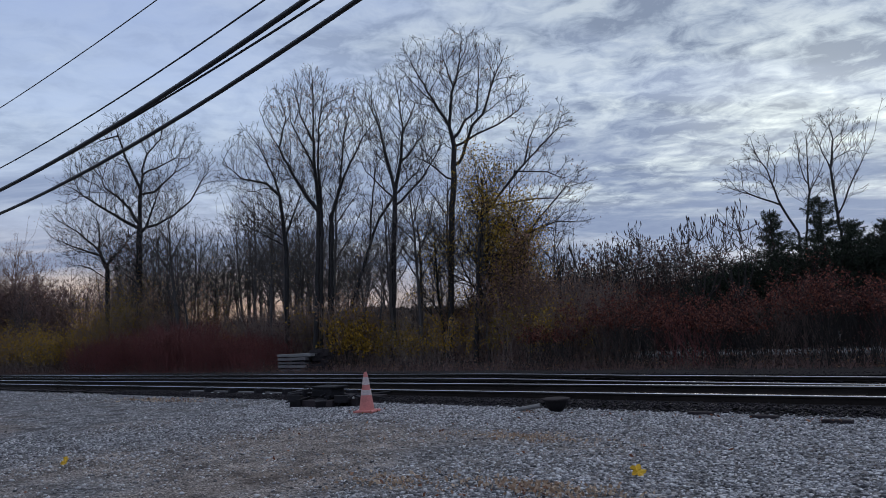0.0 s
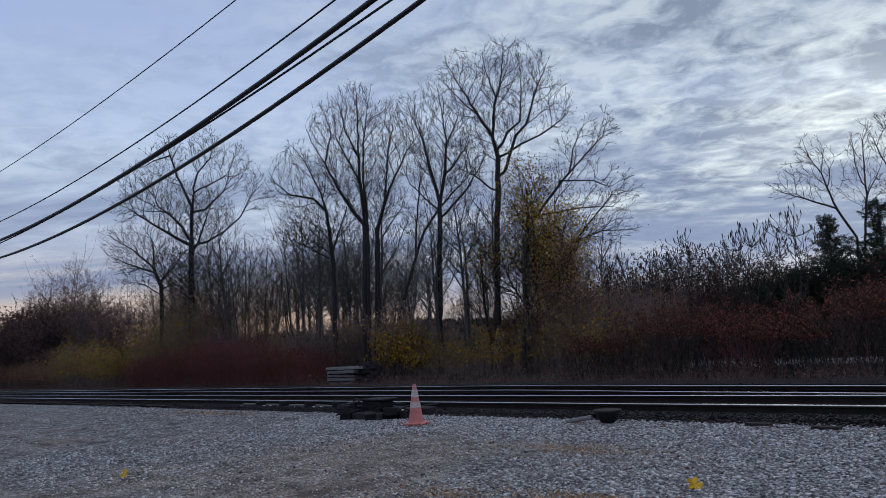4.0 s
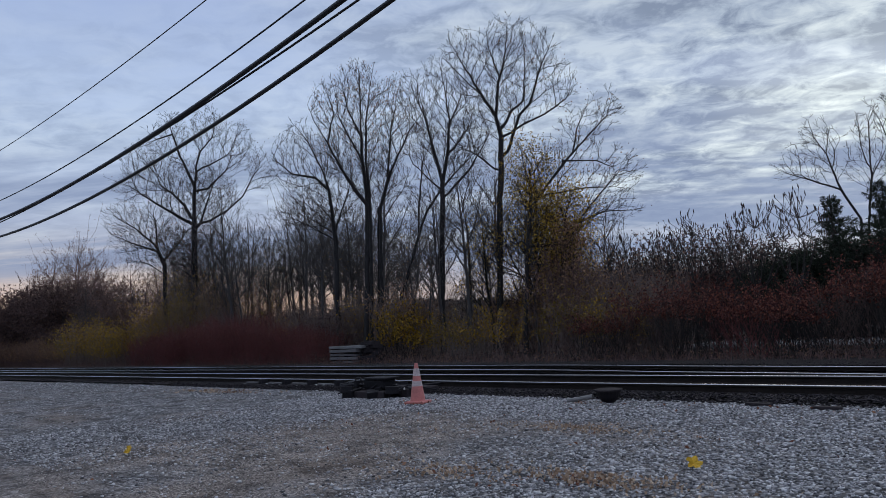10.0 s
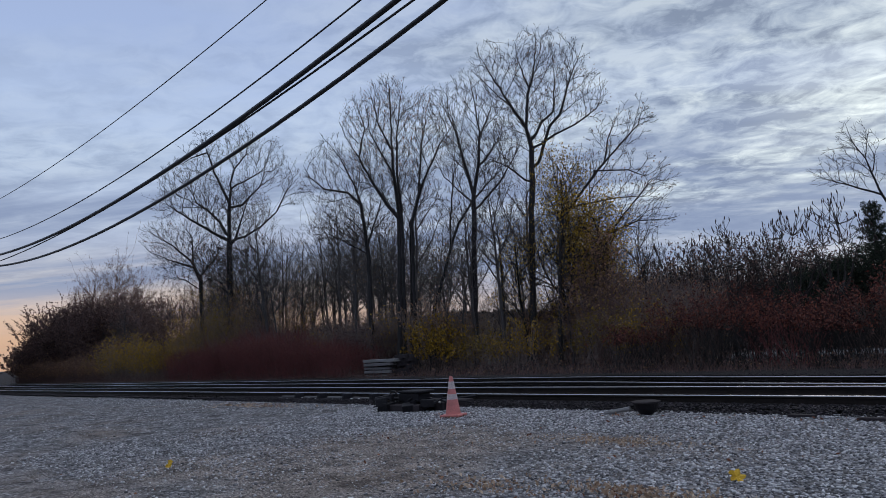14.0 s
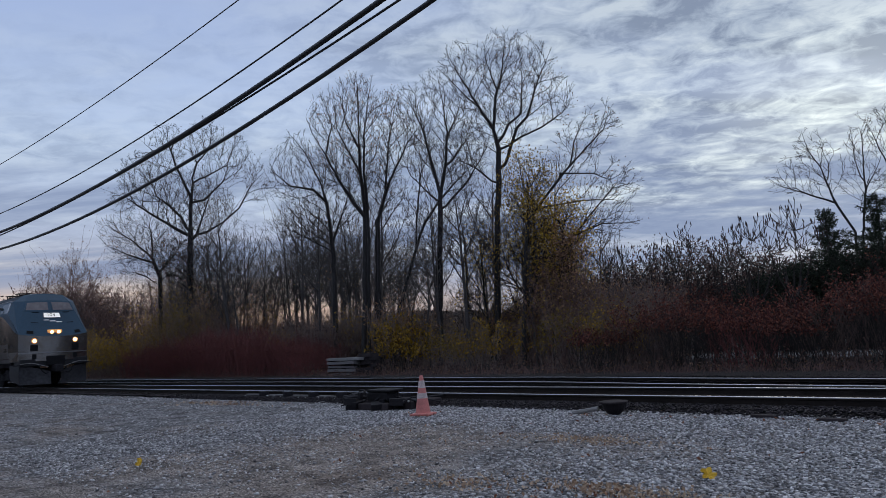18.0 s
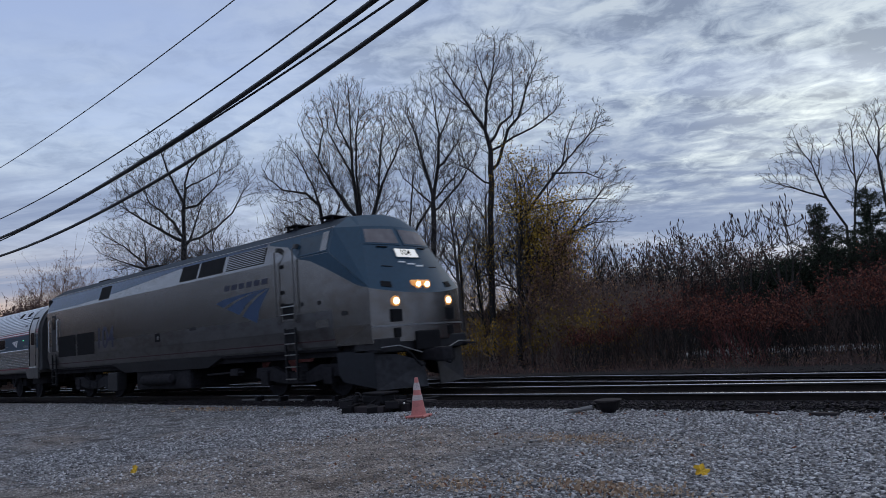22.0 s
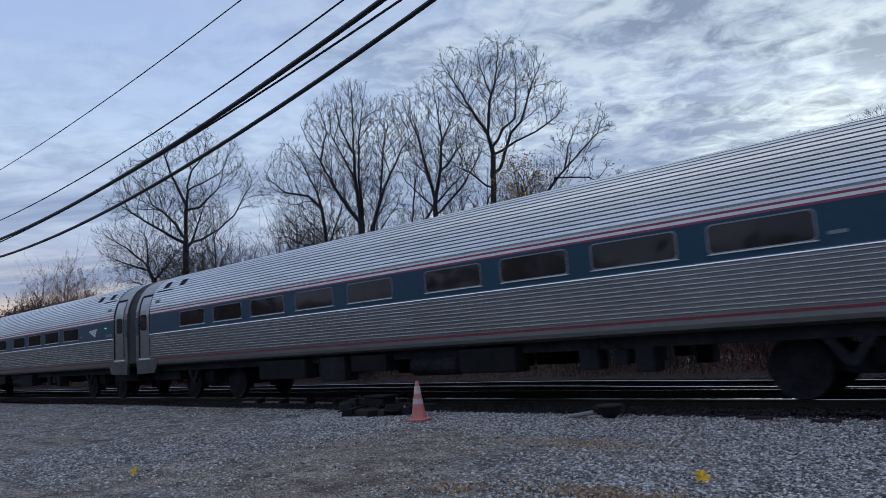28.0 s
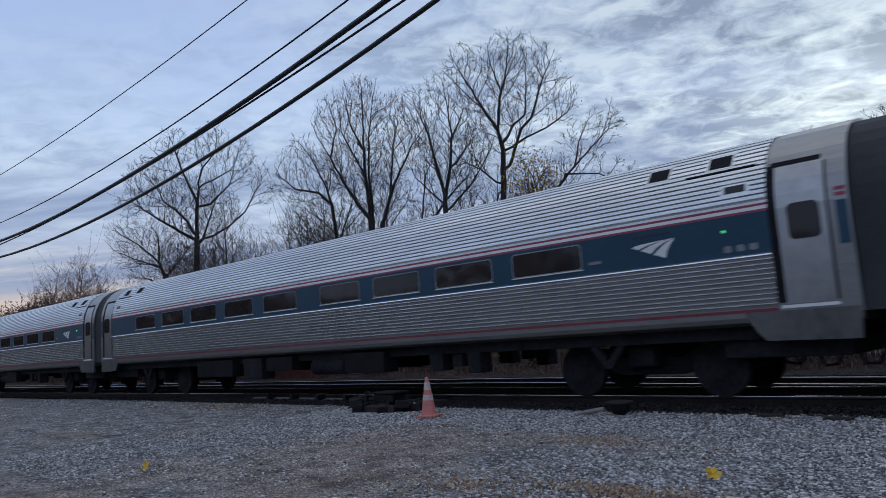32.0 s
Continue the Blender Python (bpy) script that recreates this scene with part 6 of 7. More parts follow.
    for s in (-1, 1):
        y = s * 1.53
        # deep hull between the trucks
        hull = [(-14.7, 1.21), (-13.75, 0.86), (-8.1, 0.86), (-7.0, 1.21)]
        part("hull_side", shape("hull_side", [([(-14.7, s * 1.44, 1.21), (-7.0, s * 1.44, 1.21), (-8.1, s * 1.36, 0.86), (-13.75, s * 1.36, 0.86), (-14.7, s * 1.2, 1.21), (-7.0, s * 1.2, 1.21), (-8.1, s * 1.2, 0.86), (-13.75, s * 1.2, 0.86)], [(0, 1, 2, 3), (4, 7, 6, 5), (0, 3, 7, 4), (1, 5, 6, 2), (3, 2, 6, 7)])], M_lowgrime), t)
        part("sill_band", shape("sill_band", [extrude_x([(s * 1.38, 1.10), (s * 1.42, 1.18), (s * 1.30, 1.18), (s * 1.30, 1.10)], REAR, -1.95)], M_under), t, "sooty lower sill")
        part("red_line", shape("red_line", [extrude_x([(s * 1.476, 1.345), (s * 1.482, 1.375), (s * 1.40, 1.375), (s * 1.40, 1.345)], REAR, -1.95)], M_dimred), t, "thin dull red line along the lower side")
        # blue paint
        part("blue_flash", poly_side([(-3.25, 3.45), (-1.95, 3.45), (-1.9, 3.40), (-0.66, 2.47), (-1.0, 2.56), (-2.0, 3.03), (-2.7, 3.33)], y, 0.005, M_blue, "blue_flash"), t, "dark blue flash under the cab windows")
        part("blue_cab_band", on_upper([(-4.65, 3.99), (-3.75, 3.82), (-3.22, 3.46), (-1.96, 3.46), (-1.96, 4.05), (-4.65, 4.05)], 0.004, M_blue, "blue_cab_band", s), t)
        part("blue_roof_band", on_upper([(-20.55, 3.52), (-17.5, 3.54), (-15.6, 3.60), (-13.6, 3.70), (-11.5, 3.84), (-9.6, 3.97), (-4.75, 4.0), (-4.75, 4.05), (-20.55, 4.05)], 0.004, M_bluegloss, "blue_roof_band", s), t, "blue band along the roof edge")
        part("roof_edge", shape("roof_edge", [extrude_x([(s * 1.34, 4.05), (s * 1.345, 4.075), (s * 1.29, 4.10), (s * 1.28, 4.07)], REAR, -1.95)], M_steeldark), t)
        # engine room windows and louvres
        for x0, x1 in ((-9.38, -8.36), (-8.22, -6.86), (-15.48, -14.62)):
            part("side_window", on_upper([(x0, 3.53), (x1, 3.53), (x1, 3.99), (x0, 3.99)], 0.010, M_black, "side_window", s), t, "black engine room opening")
        lv = part("louvre_panel", on_upper([(-6.66, 3.53), (-4.74, 3.53), (-4.74, 3.97), (-6.66, 3.97)], 0.008, M_black, "louvre_panel", s), t, "black backing behind pale slats")
        for k in range(8):
            z = 3.555 + k * 0.052
            part("slat", on_upper([(-6.64, z), (-4.76, z), (-4.76, z + 0.024), (-6.64, z + 0.024)], 0.022, M_silver, "slat", s), lv)
        # cab side window
        cw = part("cab_window", on_upper([(-3.22, 3.52), (-2.30, 3.52), (-2.30, 3.96), (-3.22, 3.96)], 0.012, M_cabglass, "cab_window", s), t, "dark blue-tinted cab side window")
        part("window_post", on_upper([(-2.30, 3.50), (-2.06, 3.50), (-2.06, 3.99), (-2.30, 3.99)], 0.018, M_silver, "window_post", s), cw, "pale panel beside the cab window")
        part("window_rail", on_upper([(-3.26, 3.49), (-2.06, 3.49), (-2.06, 3.52), (-3.26, 3.52)], 0.02, M_blue, "window_rail", s), cw)
        # cab door with its handrails and ladder
        d = part("cab_door", poly_side([(-4.0, 1.92), (-3.42, 1.92), (-3.42, 3.42), (-4.0, 3.42)], y, 0.006, M_silver, "cab_door"), t, "silver cab door between handrails")
        part("door_step_recess", poly_side([(-3.94, 1.98), (-3.48, 1.98), (-3.48, 2.36), (-3.94, 2.36)], y, 0.011, M_black, "door_step_recess"), d)
        for z in (2.30, 2.62, 3.28):
            part("door_handle", shape("door_handle", [box(-3.98, -3.84, y - 0.03, y + 0.03, z, z + 0.09)], M_black), d, "black latch")
        for z in (2.08, 2.28):
            part("tread", shape("tread", [box(-3.97, -3.46, y - 0.04, y + 0.04, z, z + 0.025)], M_steel), d)
        for x in (-4.11, -3.33):
            part("handrail", shape("handrail", [tube([(x, s * 1.53, 1.86), (x, s * 1.60, 1.92), (x, s * 1.60, 3.72), (x, s * 1.50, 3.80)], 0.019), box(x - 0.05, x + 0.05, s * 1.50 - 0.03, s * 1.50 + 0.09, 3.74, 3.84)], M_grimysteel), t, "tall steel handrail")
        ld = part("ladder", shape("ladder", [box(-3.90, -3.86, y - 0.03, y + 0.03, 0.42, 1.75), box(-3.46, -3.42, y - 0.03, y + 0.03, 0.42, 1.75)], M_lowgrime), t, "steel ladder below the cab door")
        for z in (0.46, 0.76, 1.06, 1.34, 1.60):
            part("rung", shape("rung", [box(-3.88, -3.44, y - 0.05, y + 0.05, z, z + 0.03)], M_door), ld)
        part("ladder_recess", poly_side([(-3.86, 1.36), (-3.46, 1.36), (-3.46, 1.72), (-3.86, 1.72)], y, 0.01, M_black, "ladder_recess"), ld)
        # rear crew door, rails, grilles
        part("rear_door", poly_side([(-20.1, 1.86), (-19.66, 1.86), (-19.66, 3.3), (-20.1, 3.3)], y, 0.008, M_lowgrime, "rear_door"), t, "grey rear door")
        part("rear_door_window", poly_side(rounded(-20.02, -19.76, 2.75, 3.22, 0.04), y, 0.013, M_glass, "rear_door_window"), t)
        for x in (-20.34, -19.44):
            part("handrail", shape("handrail", [tube([(x, s * 1.53, 1.84), (x, s * 1.58, 1.90), (x, s * 1.58, 3.08), (x, s * 1.53, 3.15)], 0.02)], M_steel), t, "steel handrail")
        rl = part("rear_ladder", shape("rear_ladder", [box(-20.10, -20.07, y - 0.03, y + 0.03, 0.5, 1.75), box(-19.70, -19.67, y - 0.03, y + 0.03, 0.5, 1.75)], M_lowgrime), t, "steel ladder at the rear")
        for z in (0.55, 0.85, 1.15, 1.45):
            part("rung", shape("rung", [box(-20.09, -19.68, y - 0.045, y + 0.045, z, z + 0.03)], M_lowgrime), rl)
        for x0, x1 in ((-19.40, -17.66), (-17.48, -15.88)):
            g = part("side_grille", poly_side([(x0, 1.62), (x1, 1.62), (x1, 2.42), (x0, 2.42)], y, 0.008, M_black, "side_grille"), t, "black air intake grille")
            for k in range(10):
                z = 1.65 + k * 0.078
                part("slat", poly_side([(x0 + 0.02, z), (x1 - 0.02, z), (x1 - 0.02, z + 0.02), (x0 + 0.02, z + 0.02)], y, 0.018, M_black, "slat"), g)
        # panel seams, small hatches
        for x in (-14.0, -13.3):
            part("panel_seam", poly_side([(x, 1.9), (x + 0.008, 1.9), (x + 0.008, 3.40), (x, 3.40)], y, 0.003, M_lowgrime, "panel_seam"), t)
        part("fuel_hatch", poly_side(rounded(-11.05, -10.72, 1.78, 2.05, 0.05), y, 0.010, M_black, "fuel_hatch"), t, "black fuel filler recess")
        part("fuel_cap", shape("fuel_cap", [lathe([(0.06, 0.0), (0.06, s * 0.03), (0.03, s * 0.035)], 14, "y", (-10.82, y, 1.90))], M_steeldark), t)
        for x, z, w in ((-3.12, 2.30, 0.06), (-2.42, 2.28, 0.07), (-1.5, 1.95, 0.10), (-8.6, 2.05, 0.2)):
            part("hatch", poly_side(rounded(x - w, x + w, z - 0.05, z + 0.05, 0.02), y, 0.008, M_lowgrime, "hatch"), t)
        part("dirty_panel", poly_side([(-2.6, 1.68), (-2.1, 1.68), (-2.1, 1.86), (-2.6, 1.86)], y, 0.004, M_silver, "dirty_panel"), t)
        # emblem, wordmark bars and number
        for o in swoosh(-7.20 if s < 0 else 4.5 - 9.0, -4.48 if s < 0 else -7.2, 1.98, 2.86):
            part("emblem", poly_side(o, y, 0.004, M_logo, "emblem"), t, "bright blue emblem band")
        for k in range(6):
            x = -6.74 + k * 0.375
            part("wordmark_bar", poly_side([(x, 2.97), (x + 0.27, 2.97), (x + 0.31, 3.12), (x + 0.04, 3.12)], y, 0.004, M_wordmark, "wordmark_bar"), t, "dark blue wordmark bar")
        num = part("road_number", lettering("104", 1.05, M_number, 0.003, 0.012), t, "slate blue road number")
        xa = Vector((-s, 0, 0))
        num.matrix_basis = Matrix.Translation(Vector((-15.72 if s < 0 else -14.0, y + s * 0.003, 1.80))) @ Matrix((xa, Vector((0, 0, 1)), Vector((0, s, 0)))).transposed().to_4x4()
    # roof kit
    for x in (-2.75, -4.25):
        part("roof_vent", shape("roof_vent", [box(x - 0.26, x + 0.26, -0.95, -0.35, 4.47, 4.50, 0.008)] + [box(x + d - 0.02, x + d + 0.02, e, e + 0.04, 4.33, 4.475) for d in (-0.2, 0.2) for e in (-0.9, -0.45)] + [box(x - 0.18, x + 0.18, -0.85, -0.45, 4.35, 4.42, 0.01)], M_under), t, "low roof vent under a raised plate")
    for x, w, h, l in ((-13.3, 0.55, 0.08, "roof_hatch"), (-17.2, 0.5, 0.04, "roof_fan")):
        part(l, shape(l, [box(x - w, x + w, -0.62, 0.62, 4.36, 4.44 + h, 0.03)], M_black), t, "black roof fitting")
    part("horn", shape("horn", [box(-5.6, -5.45, -0.2, 0.2, 4.42, 4.56), tube([(-5.6, -0.1, 4.55), (-5.1, -0.1, 4.57)], 0.03), tube([(-5.6, 0.1, 4.55), (-5.2, 0.1, 4.57)], 0.03)], M_under), t, "air horn on the roof")
    part("rear_wall", shape("rear_wall", [box(REAR - 0.04, REAR, -1.45, 1.45, 1.2, 4.0, 0.01)], M_lowgrime), t)
    part("rear_gangway", shape("rear_gangway", [box(REAR - 0.42, REAR - 0.03, -0.6, 0.6, 1.25, 3.4, 0.05)], M_rubber), t, "rubber gangway plate")
    # underframe
    part("underframe", shape("underframe", [box(REAR + 0.05, -0.9, -1.25, 1.25, 0.95, 1.22, 0.02)], M_under), t, "sooty underframe")
    part("fuel_tank", shape("fuel_tank", [box(-13.0, -9.3, -1.30, 1.30, 0.26, 0.92, 0.10)], M_under), t, "black fuel tank")
    for s in (-1, 1):
        part("battery_box", shape("battery_box", [box(-14.90, -14.12, s * 1.30 - 0.18, s * 1.30 + 0.18, 0.25, 0.90, 0.03)], M_lowgrime), t, "grey equipment box")
        part("air_tank", shape("air_tank", [lathe([(0.05, -12.4), (0.17, -12.3), (0.17, -10.3), (0.05, -10.2)], 16, "x", (0, s * 1.33, 0.58))], M_under), t)
        part("brake_rod", shape("brake_rod", [tube([(-8.3, s * 1.25, 0.66), (-6.3, s * 1.25, 0.70)], 0.03), box(-7.0, -6.6, s * 1.2 - 0.1, s * 1.2 + 0.1, 0.6, 0.8, 0.02)], M_under), t)
    axles = []
    for xc in (-4.0, -16.9):
        truck(t, xc, 2.74, 0.51, 1.12, "black four-wheel truck")
        for dx in (-1.37, 1.37):
            axles.append((wheelset(t, xc + dx, 0.51), xc + dx, 0.51))
    return t, axles


# coach section: half-width by height over the rail
COACH = [(1.08, 1.52), (1.13, 1.58), (1.2, 1.60), (2.72, 1.60), (2.9, 1.585), (3.1, 1.54), (3.3, 1.47), (3.5, 1.37), (3.68, 1.22), (3.83, 1.00), (3.95, 0.72), (4.03, 0.36), (4.06, 0.0)]


def coach_half(z):
    return float(np.interp(z, [p[0] for p in COACH], [p[1] for p in COACH]))


def curved(x0, x1, z0, z1, out, s, name, mat, steps=None):
    """A sheet that follows the coach's side, standing out from it."""
    zs = sorted({z0, z1, *[p[0] for p in COACH if z0 < p[0] < z1]})
    v, f = [], []
    for z in zs:
        h = coach_half(z)
        for x in (x0, x1):
            for o in (-0.012, out):
                v.append((x, s * (h + o), z + (o * 0.5 if z > 2.9 and o > 0 else 0)))
    n = len(zs)
    for i in range(n - 1):
        a, b = i * 4, i * 4 + 4
        f += [(a + 1, a + 3, b + 3, b + 1), (a, b, b + 2, a + 2), (a, a + 1, b + 1, b), (a + 2, b + 2, b + 3, a + 3)]
    f += [(0, 2, 3, 1), ((n - 1) * 4, (n - 1) * 4 + 1, (n - 1) * 4 + 3, (n - 1) * 4 + 2)]
    return v, f


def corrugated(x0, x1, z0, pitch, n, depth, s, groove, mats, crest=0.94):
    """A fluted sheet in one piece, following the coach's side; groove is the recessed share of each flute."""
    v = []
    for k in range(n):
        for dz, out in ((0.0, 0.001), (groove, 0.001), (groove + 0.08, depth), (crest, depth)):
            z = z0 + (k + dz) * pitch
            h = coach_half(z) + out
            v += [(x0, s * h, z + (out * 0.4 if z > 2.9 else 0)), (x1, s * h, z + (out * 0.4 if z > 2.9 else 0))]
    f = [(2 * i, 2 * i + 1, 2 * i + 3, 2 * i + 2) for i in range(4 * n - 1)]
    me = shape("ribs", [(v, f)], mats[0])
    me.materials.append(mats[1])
    # recessed faces take the second, darker tone: groove shade painted in
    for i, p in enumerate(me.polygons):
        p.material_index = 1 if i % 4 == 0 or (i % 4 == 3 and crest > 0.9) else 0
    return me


def coach(nose_x, label):
    """A ribbed stainless coach; x runs back from its leading end."""
    L = 25.35
    t = thing("passenger_coach", label, "railway coach", group="coaches of the train", at=(nose_x, TRACK_Y, RAIL_Z))
    prof = [(-w, z) for z, w in COACH] + [(w, z) for z, w in reversed(COACH[:-1])]
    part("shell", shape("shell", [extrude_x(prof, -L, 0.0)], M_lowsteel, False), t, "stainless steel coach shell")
    x0, x1 = -L + 1.06, -1.06
    WIN = [(-5.77, -4.23), (-7.80, -6.25), (-9.78, -8.27), (-11.77, -10.25), (-14.29, -12.76), (-16.33, -14.81), (-18.36, -16.80), (-20.31, -18.80), (-22.29, -20.80)]
    for s in (-1, 1):
        y = s * 1.60
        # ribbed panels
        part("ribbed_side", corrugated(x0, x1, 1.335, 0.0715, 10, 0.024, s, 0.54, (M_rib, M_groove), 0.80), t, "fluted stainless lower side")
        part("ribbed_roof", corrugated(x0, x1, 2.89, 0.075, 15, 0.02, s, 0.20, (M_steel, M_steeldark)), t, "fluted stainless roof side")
        # stripes
        part("blue_band", shape("blue_band", [curved(x0, x1, 2.11, 2.72, 0.005, s, "", None)], M_blue), t, "dark blue window band")
        part("belt_rail", shape("belt_rail", [extrude_x([(s * 1.595, 2.125), (s * 1.64, 2.098), (s * 1.645, 2.080), (s * 1.595, 2.068)], x0, x1)], M_rib), t, "pale belt rail below the windows")
        for a, b, m in ((2.72, 2.755, M_red), (2.755, 2.805, M_white), (2.805, 2.842, M_red), (2.842, 2.880, M_white)):
            part("stripe", shape("stripe", [curved(x0, x1, a, b, 0.006, s, "", None)], m), t)
        part("sill_stripe", shape("sill_stripe", [curved(x0 + 0.25, x1 - 0.0, 1.275, 1.318, 0.012, s, "", None)], M_sillred), t, "dull red sill stripe")
        # windows
        for a, b in WIN:
            w = part("window", poly_side(rounded(a + 0.02, b - 0.02, 2.24, 2.65, 0.07), y, 0.010, M_glass, "window"), t, "dark tinted coach window")
            o, i = rounded(a + 0.0, b - 0.0, 2.22, 2.67, 0.085), rounded(a + 0.02, b - 0.02, 2.24, 2.65, 0.07)
            part("window_frame", shape("window_frame", [ring_xz(o, i, y - s * 0.01, y + s * 0.013)], M_steeldark), w)
            part("window_sill", shape("window_sill", [prism_xz([(a, 2.205), (b, 2.205), (b, 2.222), (a, 2.222)], y, y + s * 0.032)], M_white), w)
        # doors at both ends
        for e in (0, 1):
            X = (lambda d: -d) if e == 0 else (lambda d: -L + d)
            a, b = sorted((X(1.02), X(0.26)))
            # door lies flush; the broad black strip stands in for its recessed jamb
            part("door_frame", shape("door_frame", [curved(a - 0.04, a + 0.075, 1.38, 3.36, 0.012, s, "", None), curved(b - 0.03, b + 0.0, 1.38, 3.30, 0.010, s, "", None), curved(a + 0.02, b - 0.06, 3.33, 3.40, 0.014, s, "", None)], M_black), t, "black rubber door seal, broad strip standing in for the recess jamb")
            dr = part("door", shape("door", [curved(a + 0.065, b - 0.02, 1.36, 3.35, 0.008, s, "", None)], M_door), t, "plain stainless end door")
            part("door_window", poly_side(rounded(X(0.80) if e == 0 else X(0.38), X(0.38) if e == 0 else X(0.80), 2.25, 2.76, 0.08), y, 0.022, M_glass, "door_window"), dr, "small dark door window")
            part("door_sill", shape("door_sill", [curved(a, b, 1.30, 1.345, 0.03, s, "", None)], M_white), dr)
            lo, hi = sorted((X(0.17), X(0.03)))
            part("end_blue_panel", shape("end_blue_panel", [curved(lo, hi, 2.11, 2.70, 0.006, s, "", None)], M_blue), t)
            for za, zb in ((2.76, 2.81), (2.84, 2.89)):
                part("end_stripe", shape("end_stripe", [curved(lo, hi, za, zb, 0.006, s, "", None)], M_red), t)
            lo, hi = sorted((X(1.95), X(0.02)))
            sk = [(X(0.02), 1.27), (X(1.55), 1.27), (X(1.42), 1.02), (X(1.28), 0.86), (X(0.05), 0.84)]
            part("end_skirt", shape("end_skirt", [prism_xz(sk, s * 1.52, s * 1.605)], M_grimysteel), t, "stainless skirt below the door")
            # upper vent window and roof vents
            lo, hi = sorted((X(1.72), X(1.30)))
            part("sign_window", shape("sign_window", [curved(lo, hi, 3.02, 3.19, 0.018, s, "", None)], M_steel), t)
            part("sign_glass", shape("sign_glass", [curved(lo + 0.05, hi - 0.05, 3.05, 3.16, 0.024, s, "", None)], M_glass), t)
            for d in (1.72, 2.75):
                lo, hi = sorted((X(d + 0.22), X(d - 0.14)))
                vt = part("roof_vent", shape("roof_vent", [curved(lo, hi, 3.50, 3.70, 0.028, s, "", None)], M_black), t, "black louvred roof vent")
                part("vent_frame", shape("vent_frame", [curved(lo - 0.03, hi + 0.03, 3.475, 3.725, 0.022, s, "", None)], M_steel), vt)
            lo, hi = sorted((X(2.3), X(1.2)))
            part("gutter", shape("gutter", [curved(lo, hi, 3.42, 3.445, 0.03, s, "", None)], M_black), t)
        # emblem, lettering bars, lamps
        for o in swoosh(-3.26, -2.50, 2.23, 2.53):
            part("emblem", poly_side(o, y, 0.009, M_white, "emblem"), t, "white emblem band")
        part("wordmark_bar", poly_side([(-3.25, 2.60), (-2.55, 2.60), (-2.55, 2.635), (-3.25, 2.635)], y, 0.009, M_number, "wordmark_bar"), t)
        part("lettering_bar", poly_side([(-4.10, 2.28), (-3.86, 2.28), (-3.86, 2.33), (-4.10, 2.33)], y, 0.009, M_steeldark, "lettering_bar"), t)
        for d in (0.0, 0.19, 0.38):
            part("number_bar", poly_side(rounded(-1.75 + d, -1.63 + d, 2.18, 2.28, 0.03), y, 0.009, M_steeldark, "number_bar"), t, "pale number mark")
        part("marker_lamp", shape("marker_lamp", [lathe([(0.022, 0.0), (0.022, s * 0.04), (0.01, s * 0.05)], 12, "y", (-1.72, y, 2.50))], M_green), t, "small green marker lamp")
        part("rear_lettering", poly_side([(-L + 2.3, 2.50), (-L + 2.9, 2.50), (-L + 2.9, 2.54), (-L + 2.3, 2.54)], y, 0.009, M_number, "rear_lettering"), t)
        part("side_plate", poly_side(rounded(-12.9, -12.2, 1.62, 1.76, 0.03), y, 0.018, M_steeldark, "side_plate"), t)
        # truck dampers
        for xc in (-3.65, -L + 3.65):
            part("truss_brace", shape("truss_brace", [prism_xz([(xc - 1.0, 1.15), (xc - 0.85, 1.15), (xc - 0.45, 0.62), (xc - 0.05, 1.15), (xc + 0.08, 1.15), (xc - 0.38, 0.50), (xc - 0.52, 0.50)], s * 1.20, s * 1.28)], M_under), t, "grey steel brace above the truck")
        for a, b, z0, m in ((-15.55, -14.65, 0.46, M_under), (-18.2, -16.15, 0.54, M_black), (-11.05, -9.65, 0.55, M_black), (-14.4, -13.2, 0.66, M_black)):
            part("equipment_box", shape("equipment_box", [box(a, b, s * 1.28 - 0.24, s * 1.28 + 0.2, z0, 1.02, 0.03)], m), t, "sooty equipment box under the floor")
        part("air_tank", shape("air_tank", [lathe([(0.06, -12.7), (0.20, -12.58), (0.20, -11.3), (0.06, -11.18)], 16, "x", (0, s * 1.2, 0.72))], M_under), t, "dark air tank under the floor")
        for a, b, z0, z1 in ((-8.40, -8.02, 0.54, 0.90), (-7.74, -7.46, 0.62, 0.86), (-7.32, -6.98, 0.48, 0.94)):
            part("valve_box", shape("valve_box", [box(a, b, s * 1.15 - 0.18, s * 1.15 + 0.18, z0, z1, 0.03)], M_under), t, "small sooty valve box")
        for z in (0.90, 0.96):
            part("brake_pipe", shape("brake_pipe", [tube([(-9.7, s * 1.2, z), (-8.9, s * 1.22, z - 0.01), (-8.0, s * 1.2, z)], 0.02)], M_under), t, "thin brake pipe under the floor")
    # ends
    for e in (0, 1):
        a, b = (0.0, 0.33) if e == 0 else (-L - 0.33, -L)
        dp = [(y * 0.965, 1.25 + (z - 1.25) * 0.985) for y, z in prof if z > 1.15]
        part("diaphragm", shape("diaphragm", [extrude_x(dp, a, b)], M_rubber), t, "dark rubber gangway hood")
        part("coupler_gear", shape("coupler_gear", [box(a, b, -0.25, 0.25, 0.65, 1.2, 0.04), box(a, b, -0.9, 0.9, 1.0, 1.25, 0.02)], M_under), t)
        lo, hi = sorted((-0.3, -2.1) if e == 0 else (-L + 0.3, -L + 2.1))
        part("draft_gear", shape("draft_gear", [box(lo, hi, -1.15, 1.15, 0.60, 0.88, 0.03)], M_under), t, "sooty draft gear under the coach end")
